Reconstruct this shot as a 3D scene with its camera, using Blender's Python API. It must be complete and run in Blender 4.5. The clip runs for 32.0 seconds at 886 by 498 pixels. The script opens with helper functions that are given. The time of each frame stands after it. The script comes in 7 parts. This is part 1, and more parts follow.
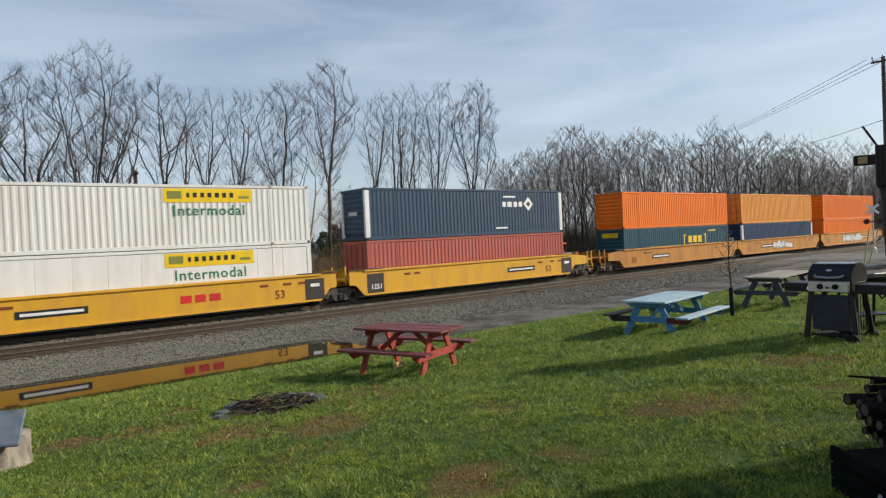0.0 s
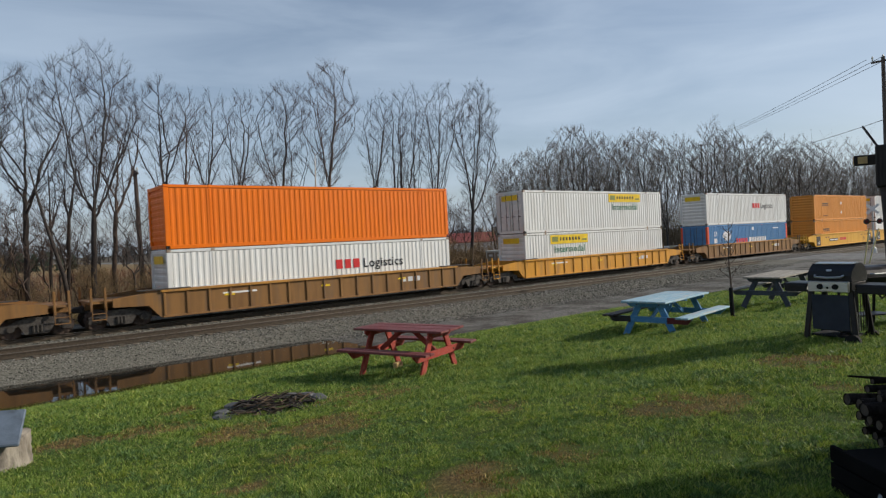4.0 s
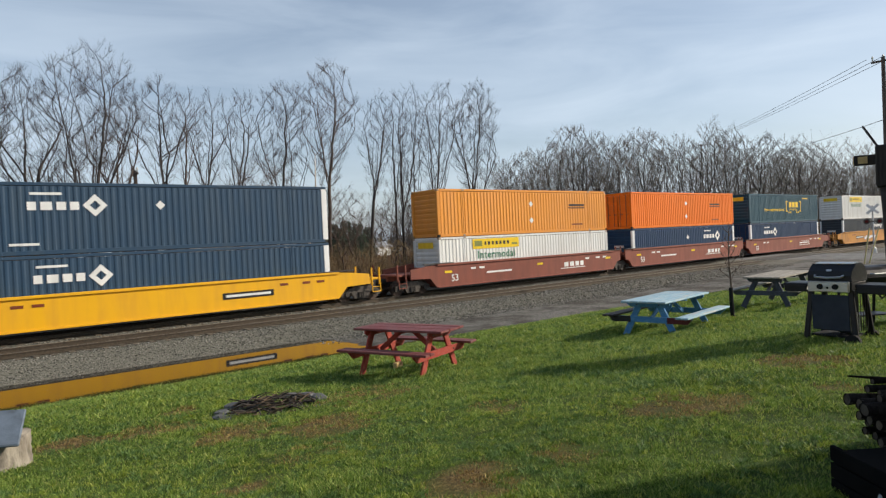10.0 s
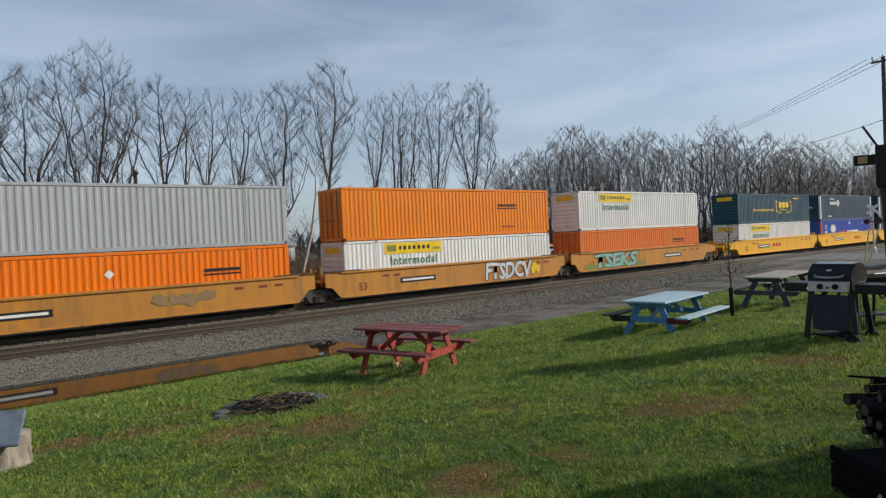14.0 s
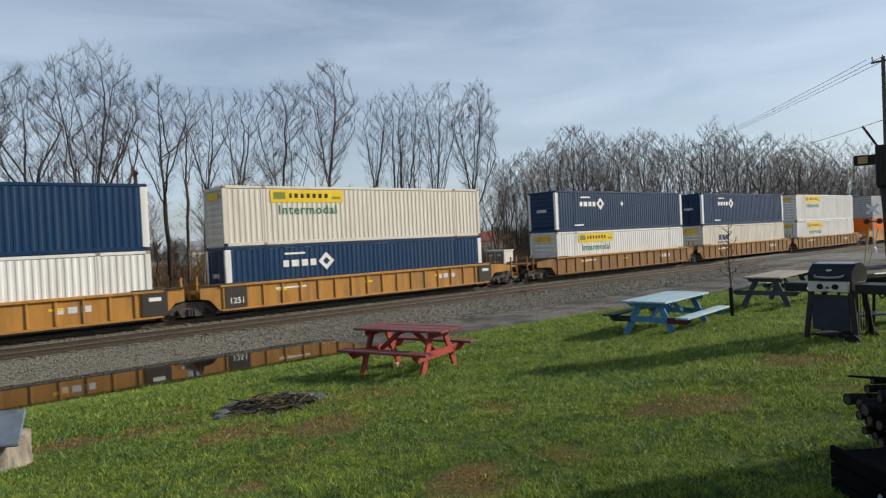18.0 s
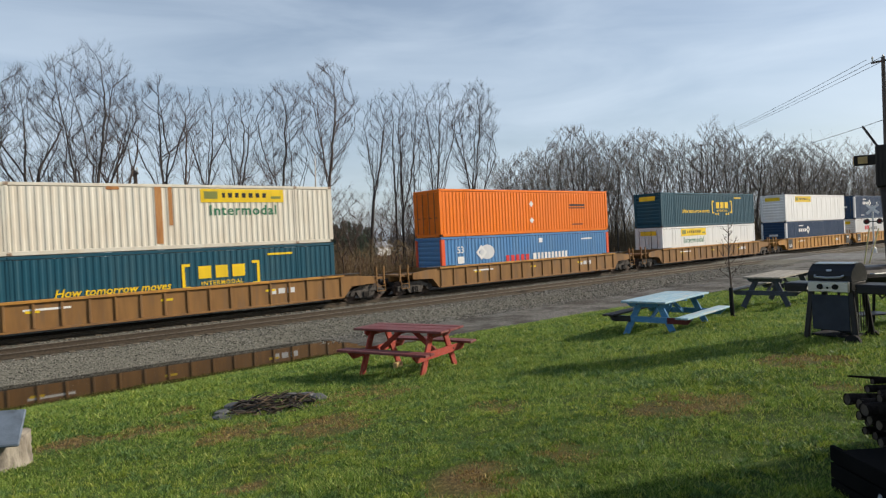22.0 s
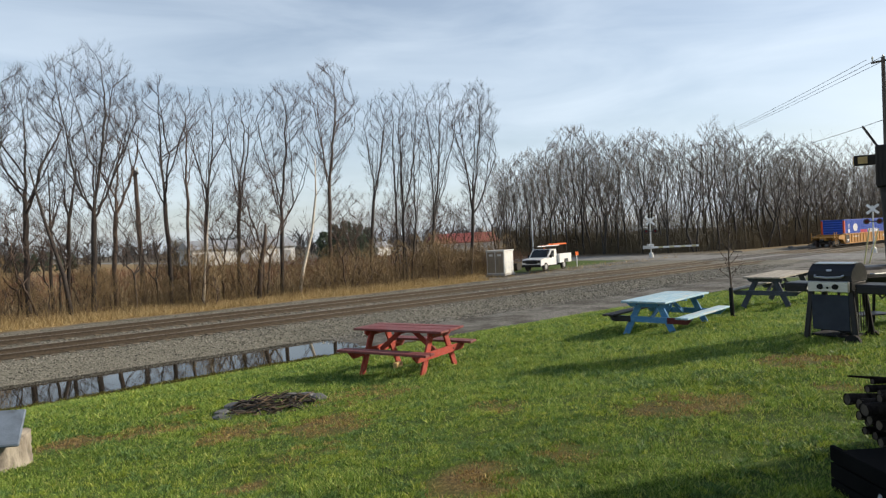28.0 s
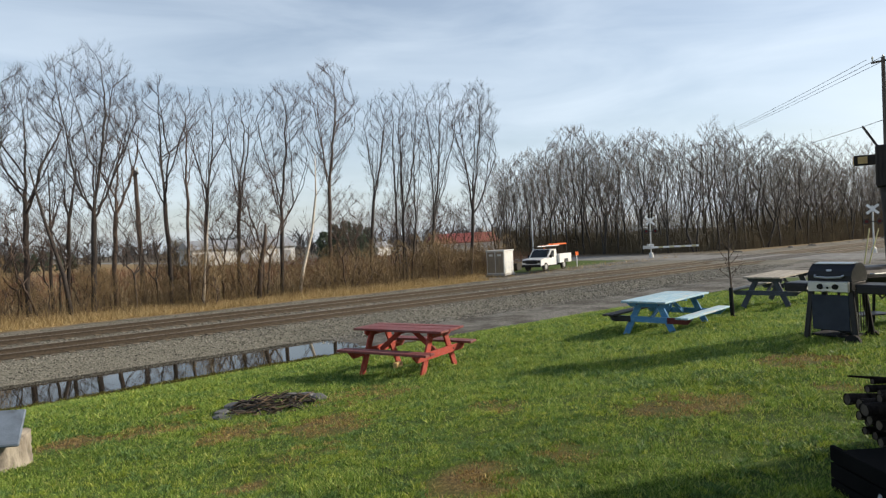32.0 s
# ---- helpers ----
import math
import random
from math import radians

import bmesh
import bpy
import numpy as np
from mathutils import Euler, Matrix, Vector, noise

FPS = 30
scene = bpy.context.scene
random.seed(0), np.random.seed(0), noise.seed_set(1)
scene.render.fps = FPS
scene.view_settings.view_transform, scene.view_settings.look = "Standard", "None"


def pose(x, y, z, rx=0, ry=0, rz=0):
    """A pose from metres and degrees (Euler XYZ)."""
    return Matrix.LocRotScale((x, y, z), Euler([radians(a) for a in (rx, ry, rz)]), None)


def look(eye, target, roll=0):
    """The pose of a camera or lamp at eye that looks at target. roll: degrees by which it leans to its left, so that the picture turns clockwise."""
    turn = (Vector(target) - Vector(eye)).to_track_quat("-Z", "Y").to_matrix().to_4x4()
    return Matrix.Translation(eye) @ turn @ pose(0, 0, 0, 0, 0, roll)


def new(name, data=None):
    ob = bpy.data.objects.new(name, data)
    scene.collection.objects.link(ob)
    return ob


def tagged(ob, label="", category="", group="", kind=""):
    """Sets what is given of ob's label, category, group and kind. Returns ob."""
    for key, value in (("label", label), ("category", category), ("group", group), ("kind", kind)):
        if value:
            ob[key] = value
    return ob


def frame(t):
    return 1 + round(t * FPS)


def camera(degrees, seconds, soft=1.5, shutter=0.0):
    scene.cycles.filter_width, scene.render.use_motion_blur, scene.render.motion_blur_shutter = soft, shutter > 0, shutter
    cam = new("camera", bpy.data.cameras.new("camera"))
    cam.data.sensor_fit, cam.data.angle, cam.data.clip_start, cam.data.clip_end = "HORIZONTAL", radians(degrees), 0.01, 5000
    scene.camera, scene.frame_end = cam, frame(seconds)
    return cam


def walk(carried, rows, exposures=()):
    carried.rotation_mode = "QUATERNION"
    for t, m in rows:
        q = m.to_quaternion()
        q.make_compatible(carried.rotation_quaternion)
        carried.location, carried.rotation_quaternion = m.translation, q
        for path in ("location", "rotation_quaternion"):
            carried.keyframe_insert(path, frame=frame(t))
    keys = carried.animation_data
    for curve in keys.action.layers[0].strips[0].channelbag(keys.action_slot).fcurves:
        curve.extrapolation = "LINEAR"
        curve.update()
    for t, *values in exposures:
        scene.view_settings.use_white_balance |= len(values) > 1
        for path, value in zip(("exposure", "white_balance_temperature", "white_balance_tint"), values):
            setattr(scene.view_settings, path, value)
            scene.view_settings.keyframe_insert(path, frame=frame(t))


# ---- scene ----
from collections import defaultdict
from math import sin, cos, pi, atan2, sqrt

# ---- camera ----
EYE = Vector((0, 0, 3.111))
HEAD, TILT, LEAN = radians(38.833), radians(-0.846), -2.729
AIM = Vector((sin(HEAD) * cos(TILT), cos(HEAD) * cos(TILT), sin(TILT)))
cam = camera(69.48, 32.0, soft=1.25, shutter=0.06)
# the film's own exposure: seconds, stops, white balance
EXPOSURES = []
for t, s in ((0, 0.06), (1, -0.16), (2, -0.06), (3, -0.19), (6, -0.21), (7, -0.15), (8, 0.06), (9, 0.12), (11, 0.13), (12, 0.05), (14, -0.16), (17, -0.02), (20, -0.02), (21, 0.06), (22, 0.1), (24, 0.12), (25.5, 0.28), (28, 0.36), (32, 0.36)):
    EXPOSURES.append((t, s, 6620 - 800 * (0.36 - s), 10))
stand = look(EYE, EYE + AIM * 10, LEAN)
walk(cam, [(0, stand), (32, stand)], exposures=EXPOSURES)

# ---- world and sun ----
SUN_FROM = Vector((0.86, -0.51, 0.0)).normalized()
SUN_ELEV = radians(27)
world = bpy.data.worlds.new("world")
scene.world = world
world.use_nodes = True
wn, wl = world.node_tree.nodes, world.node_tree.links
wn.clear()
sky = wn.new("ShaderNodeTexSky")
sky.sky_type = "NISHITA"
sky.sun_disc = False
sky.sun_elevation = SUN_ELEV
sky.sun_rotation = atan2(SUN_FROM.x, SUN_FROM.y)
sky.air_density, sky.dust_density, sky.ozone_density = 1.0, 1.6, 1.5
coord = wn.new("ShaderNodeTexCoord")
stretch = wn.new("ShaderNodeMapping")
stretch.inputs["Rotation"].default_value = (0.0, 0.0, radians(-39))
stretch.inputs["Scale"].default_value = (1.3, 2.2, 8.0)
streak = wn.new("ShaderNodeTexNoise")
streak.inputs["Scale"].default_value = 1.5
streak.inputs["Detail"].default_value = 5
streak.inputs["Roughness"].default_value = 0.55
streak.inputs["Distortion"].default_value = 0.5
veil = wn.new("ShaderNodeMapRange")
veil.inputs["From Min"].default_value, veil.inputs["From Max"].default_value = 0.36, 0.72
veil.inputs["To Min"].default_value, veil.inputs["To Max"].default_value = 0.45, 1.0
cloud = wn.new("ShaderNodeMix")
cloud.data_type = "RGBA"
cloud.inputs["B"].default_value = (6.2, 7.15, 8.15, 1)
back = wn.new("ShaderNodeBackground")
back.inputs["Strength"].default_value = 0.110
wout = wn.new("ShaderNodeOutputWorld")
wl.new(coord.outputs["Generated"], stretch.inputs["Vector"])
wl.new(stretch.outputs["Vector"], streak.inputs["Vector"])
wl.new(streak.outputs["Fac"], veil.inputs["Value"])
# thin high cloud: denser towards the horizon and towards the sun, thin overhead
rise = wn.new("ShaderNodeSeparateXYZ")
thin = wn.new("ShaderNodeMapRange")
thin.inputs["From Min"].default_value, thin.inputs["From Max"].default_value = 0.05, 0.75
thin.inputs["To Min"].default_value, thin.inputs["To Max"].default_value = 1.0, 0.12
east = wn.new("ShaderNodeMapRange")
east.inputs["From Min"].default_value, east.inputs["From Max"].default_value = -0.1, 0.95
east.inputs["To Min"].default_value, east.inputs["To Max"].default_value = 0.88, 0.88
both = wn.new("ShaderNodeMath")
both.operation = "MULTIPLY"
share = wn.new("ShaderNodeMath")
share.operation, share.use_clamp = "MULTIPLY", True
wl.new(coord.outputs["Generated"], rise.inputs["Vector"])
wl.new(rise.outputs["Z"], thin.inputs["Value"])
wl.new(rise.outputs["X"], east.inputs["Value"])
wl.new(thin.outputs["Result"], both.inputs[0])
wl.new(east.outputs["Result"], both.inputs[1])
wl.new(veil.outputs["Result"], share.inputs[0])
wl.new(both.outputs[0], share.inputs[1])
wl.new(share.outputs[0], cloud.inputs["Factor"])
wl.new(sky.outputs["Color"], cloud.inputs["A"])
wl.new(cloud.outputs["Result"], back.inputs["Color"])
wl.new(back.outputs["Background"], wout.inputs["Surface"])

sun = new("sun", bpy.data.lights.new("sun", "SUN"))
sun.data.energy, sun.data.angle, sun.data.color = 4.3, radians(0.6), (1.0, 0.89, 0.73)
up = SUN_FROM * cos(SUN_ELEV) + Vector((0, 0, sin(SUN_ELEV)))
sun.matrix_basis = look(up * 80, (0, 0, 0))


# ---- materials ----
def grained(name, col, col2=None, rough=0.7, metal=0.0, scale=6.0, size=(1, 1, 1), bump=0.2, fine=60.0, lo=0.35, hi=0.65, col3=None, big=0.6, spread=0.0, spec=0.5):
    """A surface of two colours mixed by fine grain and of a third one in large stains."""
    m = bpy.data.materials.new(name)
    m.use_nodes = True
    n, l = m.node_tree.nodes, m.node_tree.links
    p = n["Principled BSDF"]
    p.inputs["Roughness"].default_value = rough
    p.inputs["Metallic"].default_value = metal
    p.inputs["Specular IOR Level"].default_value = spec
    tc = n.new("ShaderNodeTexCoord")
    mp = n.new("ShaderNodeMapping")
    mp.inputs["Scale"].default_value = size
    l.new(tc.outputs["Object"], mp.inputs["Vector"])
    info = n.new("ShaderNodeObjectInfo")
    shift = n.new("ShaderNodeVectorMath")
    shift.operation = "ADD"
    far = n.new("ShaderNodeMath")
    far.operation = "MULTIPLY"
    far.inputs[1].default_value = 37.0
    l.new(info.outputs["Random"], far.inputs[0])
    l.new(mp.outputs["Vector"], shift.inputs[0])
    l.new(far.outputs[0], shift.inputs[1])

    def speck(s, detail):
        t = n.new("ShaderNodeTexNoise")
        t.inputs["Scale"].default_value, t.inputs["Detail"].default_value, t.inputs["Roughness"].default_value = s, detail, 0.6
        l.new(shift.outputs[0], t.inputs["Vector"])
        return t

    def mixed(fac, a, b):
        k = n.new("ShaderNodeMix")
        k.data_type = "RGBA"
        l.new(fac, k.inputs["Factor"])
        for s, v in (("A", a), ("B", b)):
            if isinstance(v, tuple):
                k.inputs[s].default_value = (*v, 1)
            else:
                l.new(v, k.inputs[s])
        return k.outputs["Result"]

    def ranged(sock, a, b, c=0.0, d=1.0):
        r = n.new("ShaderNodeMapRange")
        r.inputs["From Min"].default_value, r.inputs["From Max"].default_value = a, b
        r.inputs["To Min"].default_value, r.inputs["To Max"].default_value = c, d
        l.new(sock, r.inputs["Value"])
        return r.outputs["Result"]

    col2 = col2 or tuple(c * 0.7 for c in col)
    g = speck(scale, 6)
    out = mixed(ranged(g.outputs["Fac"], lo, hi), col, col2)
    if col3:
        s = speck(big, 4)
        out = mixed(ranged(s.outputs["Fac"], 0.5, 0.68), out, col3)
    if spread:
        hsv = n.new("ShaderNodeHueSaturation")
        l.new(ranged(info.outputs["Random"], 0, 1, 1 - spread, 1 + spread), hsv.inputs["Value"])
        l.new(out, hsv.inputs["Color"])
        out = hsv.outputs["Color"]
    l.new(out, p.inputs["Base Color"])
    l.new(ranged(g.outputs["Fac"], 0.3, 0.7, max(rough - 0.1, 0.02), min(rough + 0.12, 1)), p.inputs["Roughness"])
    if bump:
        f = speck(fine, 4)
        b = n.new("ShaderNodeBump")
        b.inputs["Strength"].default_value, b.inputs["Distance"].default_value = bump, 0.02
        l.new(f.outputs["Fac"], b.inputs["Height"])
        l.new(b.outputs["Normal"], p.inputs["Normal"])
    return m


def paint(name, col, dirt=None, rough=0.42, worn=0.0):
    """Sprayed steel with rain streaks and grime."""
    dirt = dirt or tuple(c * 0.72 + 0.012 for c in col)
    return grained(name, col, dirt, rough, 0.0, 0.9, (2.2, 2.2, 0.35), 0.06, 9.0, 0.42, 0.78, tuple(c * 0.55 + 0.03 for c in col) if worn else None, 0.8, 0.04, 0.3)


PAINT = {
    "white": paint("white_paint", (0.74, 0.74, 0.71), (0.62, 0.60, 0.55)),
    "white_plain": paint("smooth_white_paint", (0.75, 0.75, 0.73), (0.64, 0.63, 0.59)),
    "cream": paint("cream_paint", (0.68, 0.645, 0.55), (0.56, 0.51, 0.42)),
    "rusty": paint("rusty_cream_paint", (0.68, 0.64, 0.54), (0.56, 0.48, 0.37)),
    "orange_bright": paint("bright_orange_paint", (0.84, 0.185, 0.003), (0.74, 0.16, 0.006)),
    "orange_bars": paint("deep_orange_paint", (0.78, 0.21, 0.004), (0.68, 0.18, 0.010)),
    "orange": paint("orange_paint", (0.74, 0.175, 0.02), (0.62, 0.16, 0.03)),
    "orange_pale": paint("faded_orange_paint", (0.74, 0.29, 0.04), (0.64, 0.26, 0.055)),
    "navy": paint("navy_paint", (0.006, 0.036, 0.098), (0.015, 0.046, 0.095)),
    "slate": paint("slate_blue_paint", (0.032, 0.066, 0.115), (0.042, 0.072, 0.108)),
    "charcoal": paint("charcoal_paint", (0.032, 0.043, 0.056), (0.042, 0.05, 0.06)),
    "teal": paint("dark_teal_paint", (0.012, 0.070, 0.105), (0.024, 0.076, 0.100)),
    "blue": paint("blue_paint", (0.018, 0.075, 0.42), (0.035, 0.085, 0.33)),
    "skyblue": paint("faded_blue_paint", (0.075, 0.215, 0.44), (0.11, 0.23, 0.39)),
    "redbrown": paint("red_oxide_paint", (0.42, 0.10, 0.075), (0.33, 0.11, 0.085)),
    "grey": paint("grey_paint", (0.40, 0.42, 0.43), (0.33, 0.34, 0.34)),
}
CAR_PAINT = {
    "faded": paint("weathered_tan_paint", (0.51, 0.225, 0.032), (0.36, 0.165, 0.045), 0.6, 1),
    "yellow": paint("yellow_car_paint", (0.66, 0.36, 0.03), (0.54, 0.28, 0.045), 0.5, 0),
    "bright": paint("bright_yellow_paint", (0.80, 0.42, 0.012), (0.68, 0.34, 0.025), 0.45, 0),
    "oxide": paint("oxide_brown_paint", (0.24, 0.070, 0.045), (0.17, 0.060, 0.045), 0.55, 0),
    "ribbrown": paint("rusty_brown_paint", (0.25, 0.128, 0.040), (0.145, 0.076, 0.030), 0.65, 1),
    "ribyellow": paint("dull_yellow_paint", (0.60, 0.28, 0.025), (0.46, 0.21, 0.035), 0.6, 1),
    "riborange": paint("rust_orange_paint", (0.46, 0.225, 0.045), (0.28, 0.135, 0.036), 0.62, 1),
}
M_WHITE = paint("white_marking", (0.80, 0.80, 0.78))
M_YELLOW = paint("yellow_marking", (0.82, 0.56, 0.015))
M_GREEN = paint("green_marking", (0.03, 0.18, 0.09))
M_BLACK = paint("black_marking", (0.02, 0.02, 0.022))
M_RED = paint("red_marking", (0.62, 0.03, 0.03))
M_ORANGERED = paint("orange_red_post", (0.75, 0.10, 0.03))
M_BROWNMARK = paint("brown_marking", (0.20, 0.05, 0.02))
M_TURQ = paint("turquoise_spray", (0.20, 0.46, 0.42))
M_BROWNSPRAY = paint("brown_spray", (0.30, 0.185, 0.105), (0.20, 0.12, 0.07))
M_OLIVE = paint("olive_spray", (0.22, 0.24, 0.06))
M_SILVER = paint("silver_spray", (0.62, 0.63, 0.64))
M_RUST = grained("rust", (0.32, 0.12, 0.03), (0.48, 0.24, 0.09), 0.9, 0, 5, (1, 1, 0.15), 0.2)
M_CASTING = grained("rusted_casting", (0.46, 0.38, 0.30), (0.24, 0.15, 0.09), 0.8, 0, 9, bump=0.2)
M_STEEL = grained("dirty_steel", (0.10, 0.09, 0.08), (0.05, 0.042, 0.036), 0.6, 0.5, 9, bump=0.2)
M_DARK = grained("grimy_black", (0.028, 0.025, 0.023), (0.05, 0.042, 0.034), 0.75, 0.1, 7, bump=0.2)
M_WHEEL = grained("wheel_steel", (0.11, 0.075, 0.055), (0.06, 0.045, 0.04), 0.6, 0.5, 8, bump=0.1)
M_RAIL = grained("rusty_rail", (0.098, 0.074, 0.050), (0.052, 0.040, 0.028), 0.6, 0.3, 12, bump=0.2)
M_RAILTOP = grained("rail_head_steel", (0.28, 0.26, 0.225), (0.20, 0.18, 0.155), 0.5, 0.6, 9, bump=0.03)
M_TIE = grained("creosoted_sleeper", (0.085, 0.066, 0.044), (0.16, 0.125, 0.080), 0.9, 0, 5, (0.6, 4, 4), 0.5, 30, spread=0.25)


# ---- mesh helpers ----
class Shape:
    """A list of vertices and faces that grows piece by piece."""

    def __init__(self):
        self.v, self.f = [], []

    def add(self, verts, faces):
        k = len(self.v)
        self.v += [tuple(p) for p in verts]
        self.f += [tuple(k + i for i in q) for q in faces]
        return self

    def box(self, c, s, ch=0.0, m=None):
        """A box by centre and size, its edges chamfered by ch, turned by the matrix m about its centre."""
        x, y, z = s[0] / 2, s[1] / 2, s[2] / 2
        ch = min(ch, x * 0.9, y * 0.9, z * 0.9)
        if ch <= 0:
            vs = [(a * x, b * y, d * z) for a in (-1, 1) for b in (-1, 1) for d in (-1, 1)]
            fs = [(0, 1, 3, 2), (4, 6, 7, 5), (0, 4, 5, 1), (2, 3, 7, 6), (0, 2, 6, 4), (1, 5, 7, 3)]
        else:
            vs, at = [], {}
            for a in (-1, 1):
                for b in (-1, 1):
                    for d in (-1, 1):
                        at[a, b, d] = len(vs)
                        vs += [(a * x, b * (y - ch), d * (z - ch)), (a * (x - ch), b * y, d * (z - ch)), (a * (x - ch), b * (y - ch), d * z)]
            fs = []
            for a in (-1, 1):
                o = [(-1, -1), (1, -1), (1, 1), (-1, 1)]
                o = o if a > 0 else o[::-1]
                fs.append([at[a, b, d] for b, d in o])
                fs.append([at[d, a, b] + 1 for b, d in o])
                fs.append([at[b, d, a] + 2 for b, d in o])
            for b in (-1, 1):
                for d in (-1, 1):
                    q = [at[-1, b, d] + 1, at[1, b, d] + 1, at[1, b, d] + 2, at[-1, b, d] + 2]
                    fs.append(q if b * d < 0 else q[::-1])
                    q = [at[b, -1, d], at[b, 1, d], at[b, 1, d] + 2, at[b, -1, d] + 2]
                    fs.append(q if b * d > 0 else q[::-1])
                    q = [at[b, d, -1], at[b, d, 1], at[b, d, 1] + 1, at[b, d, -1] + 1]
                    fs.append(q if b * d < 0 else q[::-1])
            for k, i in at.items():
                q = (i, i + 1, i + 2)
                fs.append(q if k[0] * k[1] * k[2] > 0 else q[::-1])
        if m is not None:
            vs = [m @ Vector(p) for p in vs]
        return self.add([(p[0] + c[0], p[1] + c[1], p[2] + c[2]) for p in vs], fs)

    def prism(self, poly, a, b, axis="y"):
        """A polygon, counter-clockwise, drawn out from a to b along an axis: (x, z) along y, (x, y) along z, (y, z) along x."""
        place = {"y": lambda p, h: (p[0], h, p[1]), "z": lambda p, h: (p[0], p[1], h), "x": lambda p, h: (h, p[0], p[1])}[axis]
        k = len(poly)
        vs = [place(p, a) for p in poly] + [place(p, b) for p in poly]
        fs = [tuple(range(k)), tuple(range(2 * k - 1, k - 1, -1))] + [(i + k, (i + 1) % k + k, (i + 1) % k, i) for i in range(k)]
        if axis != "y":
            fs = [q[::-1] for q in fs]
        return self.add(vs, fs)

    def tube(self, pts, radii, n=8, caps=True):
        """A tube along points with a radius at each."""
        pts = [Vector(p) for p in pts]
        vs, fs = [], []
        u = None
        for i, p in enumerate(pts):
            d = (pts[min(i + 1, len(pts) - 1)] - pts[max(i - 1, 0)]).normalized()
            if u is None:
                u = d.orthogonal().normalized()
            u = (u - d * u.dot(d)).normalized()
            w = d.cross(u)
            r = radii[i] if not isinstance(radii, (int, float)) else radii
            vs += [p + (u * cos(2 * pi * k / n) + w * sin(2 * pi * k / n)) * r for k in range(n)]
        for i in range(len(pts) - 1):
            for k in range(n):
                fs.append((i * n + k, i * n + (k + 1) % n, (i + 1) * n + (k + 1) % n, (i + 1) * n + k))
        if caps:
            fs += [tuple(range(n))[::-1], tuple(range((len(pts) - 1) * n, len(pts) * n))]
        return self.add(vs, fs)

    def mesh(self, name, material, smooth=False):
        me = bpy.data.meshes.new(name)
        me.from_pydata(self.v, [], self.f)
        me.materials.append(material)
        if smooth:
            me.polygons.foreach_set("use_smooth", [True] * len(me.polygons))
        me.update()
        return me


def part(name, shape, material, parent=None, label="", smooth=False, at=None):
    """Links a shape, or a mesh that is already made, as one object under a thing or a part."""
    me = shape if isinstance(shape, bpy.types.Mesh) else shape.mesh(name, material, smooth)
    ob = new(name, me)
    ob.parent = parent
    if at is not None:
        ob.matrix_basis = at
    if label:
        ob["label"] = label
    return ob


def holder(name, m, label, category, group="", kind=""):
    ob = new(name)
    ob.empty_display_size = 0.2
    ob.matrix_basis = m
    return tagged(ob, label, category, group, kind)


WORDS = {}


def word(text, height, material, slant=0.0, thick=0.004, space=1.0):
    """A mesh of a word that stands in the x-z plane and faces -y, centred, with letters of this height."""
    key = (text, height, material.name, slant, space)
    if key not in WORDS:
        c = bpy.data.curves.new("word", "FONT")
        c.body, c.size, c.extrude, c.shear, c.space_character, c.offset = text, 1, 0.0, slant, space, 0.014
        c.align_x, c.align_y, c.resolution_u = "CENTER", "CENTER", 2
        o = bpy.data.objects.new("word", c)
        scene.collection.objects.link(o)
        bpy.context.view_layer.update()
        me = bpy.data.meshes.new_from_object(o.evaluated_get(bpy.context.evaluated_depsgraph_get()))
        bpy.data.objects.remove(o)
        zs = [v.co.y for v in me.vertices]
        k = height / max(max(zs) - min(zs), 0.01)
        me.transform(Matrix.Rotation(pi / 2, 4, "X") @ Matrix.Scale(k, 4))
        me.materials.clear()
        me.materials.append(material)
        WORDS[key] = me
    return WORDS[key]


# ---- ground ----
T_NEAR, T_TRAIN = 26.5, 30.9  # middles of the two tracks


def smooth01(a, b, x):
    k = min(max((x - a) / (b - a), 0.0), 1.0)
    return k * k * (3 - 2 * k)


LAWN_LINE = [(-60, 1.55), (0, 1.55), (2.5, 1.50), (4, 1.40), (5.5, 1.21), (7, 1.02), (8.5, 0.88), (10.5, 0.77), (12.3, 0.58), (16, -0.06), (17.7, -0.42), (19.2, -0.595), (19.85, -0.65), (25, -1.4), (4000, -1.4)]


def along(line, q):
    for (a, u), (b, v) in zip(line, line[1:]):
        if q <= b:
            return u + (v - u) * (q - a) / (b - a)
    return line[-1][1]


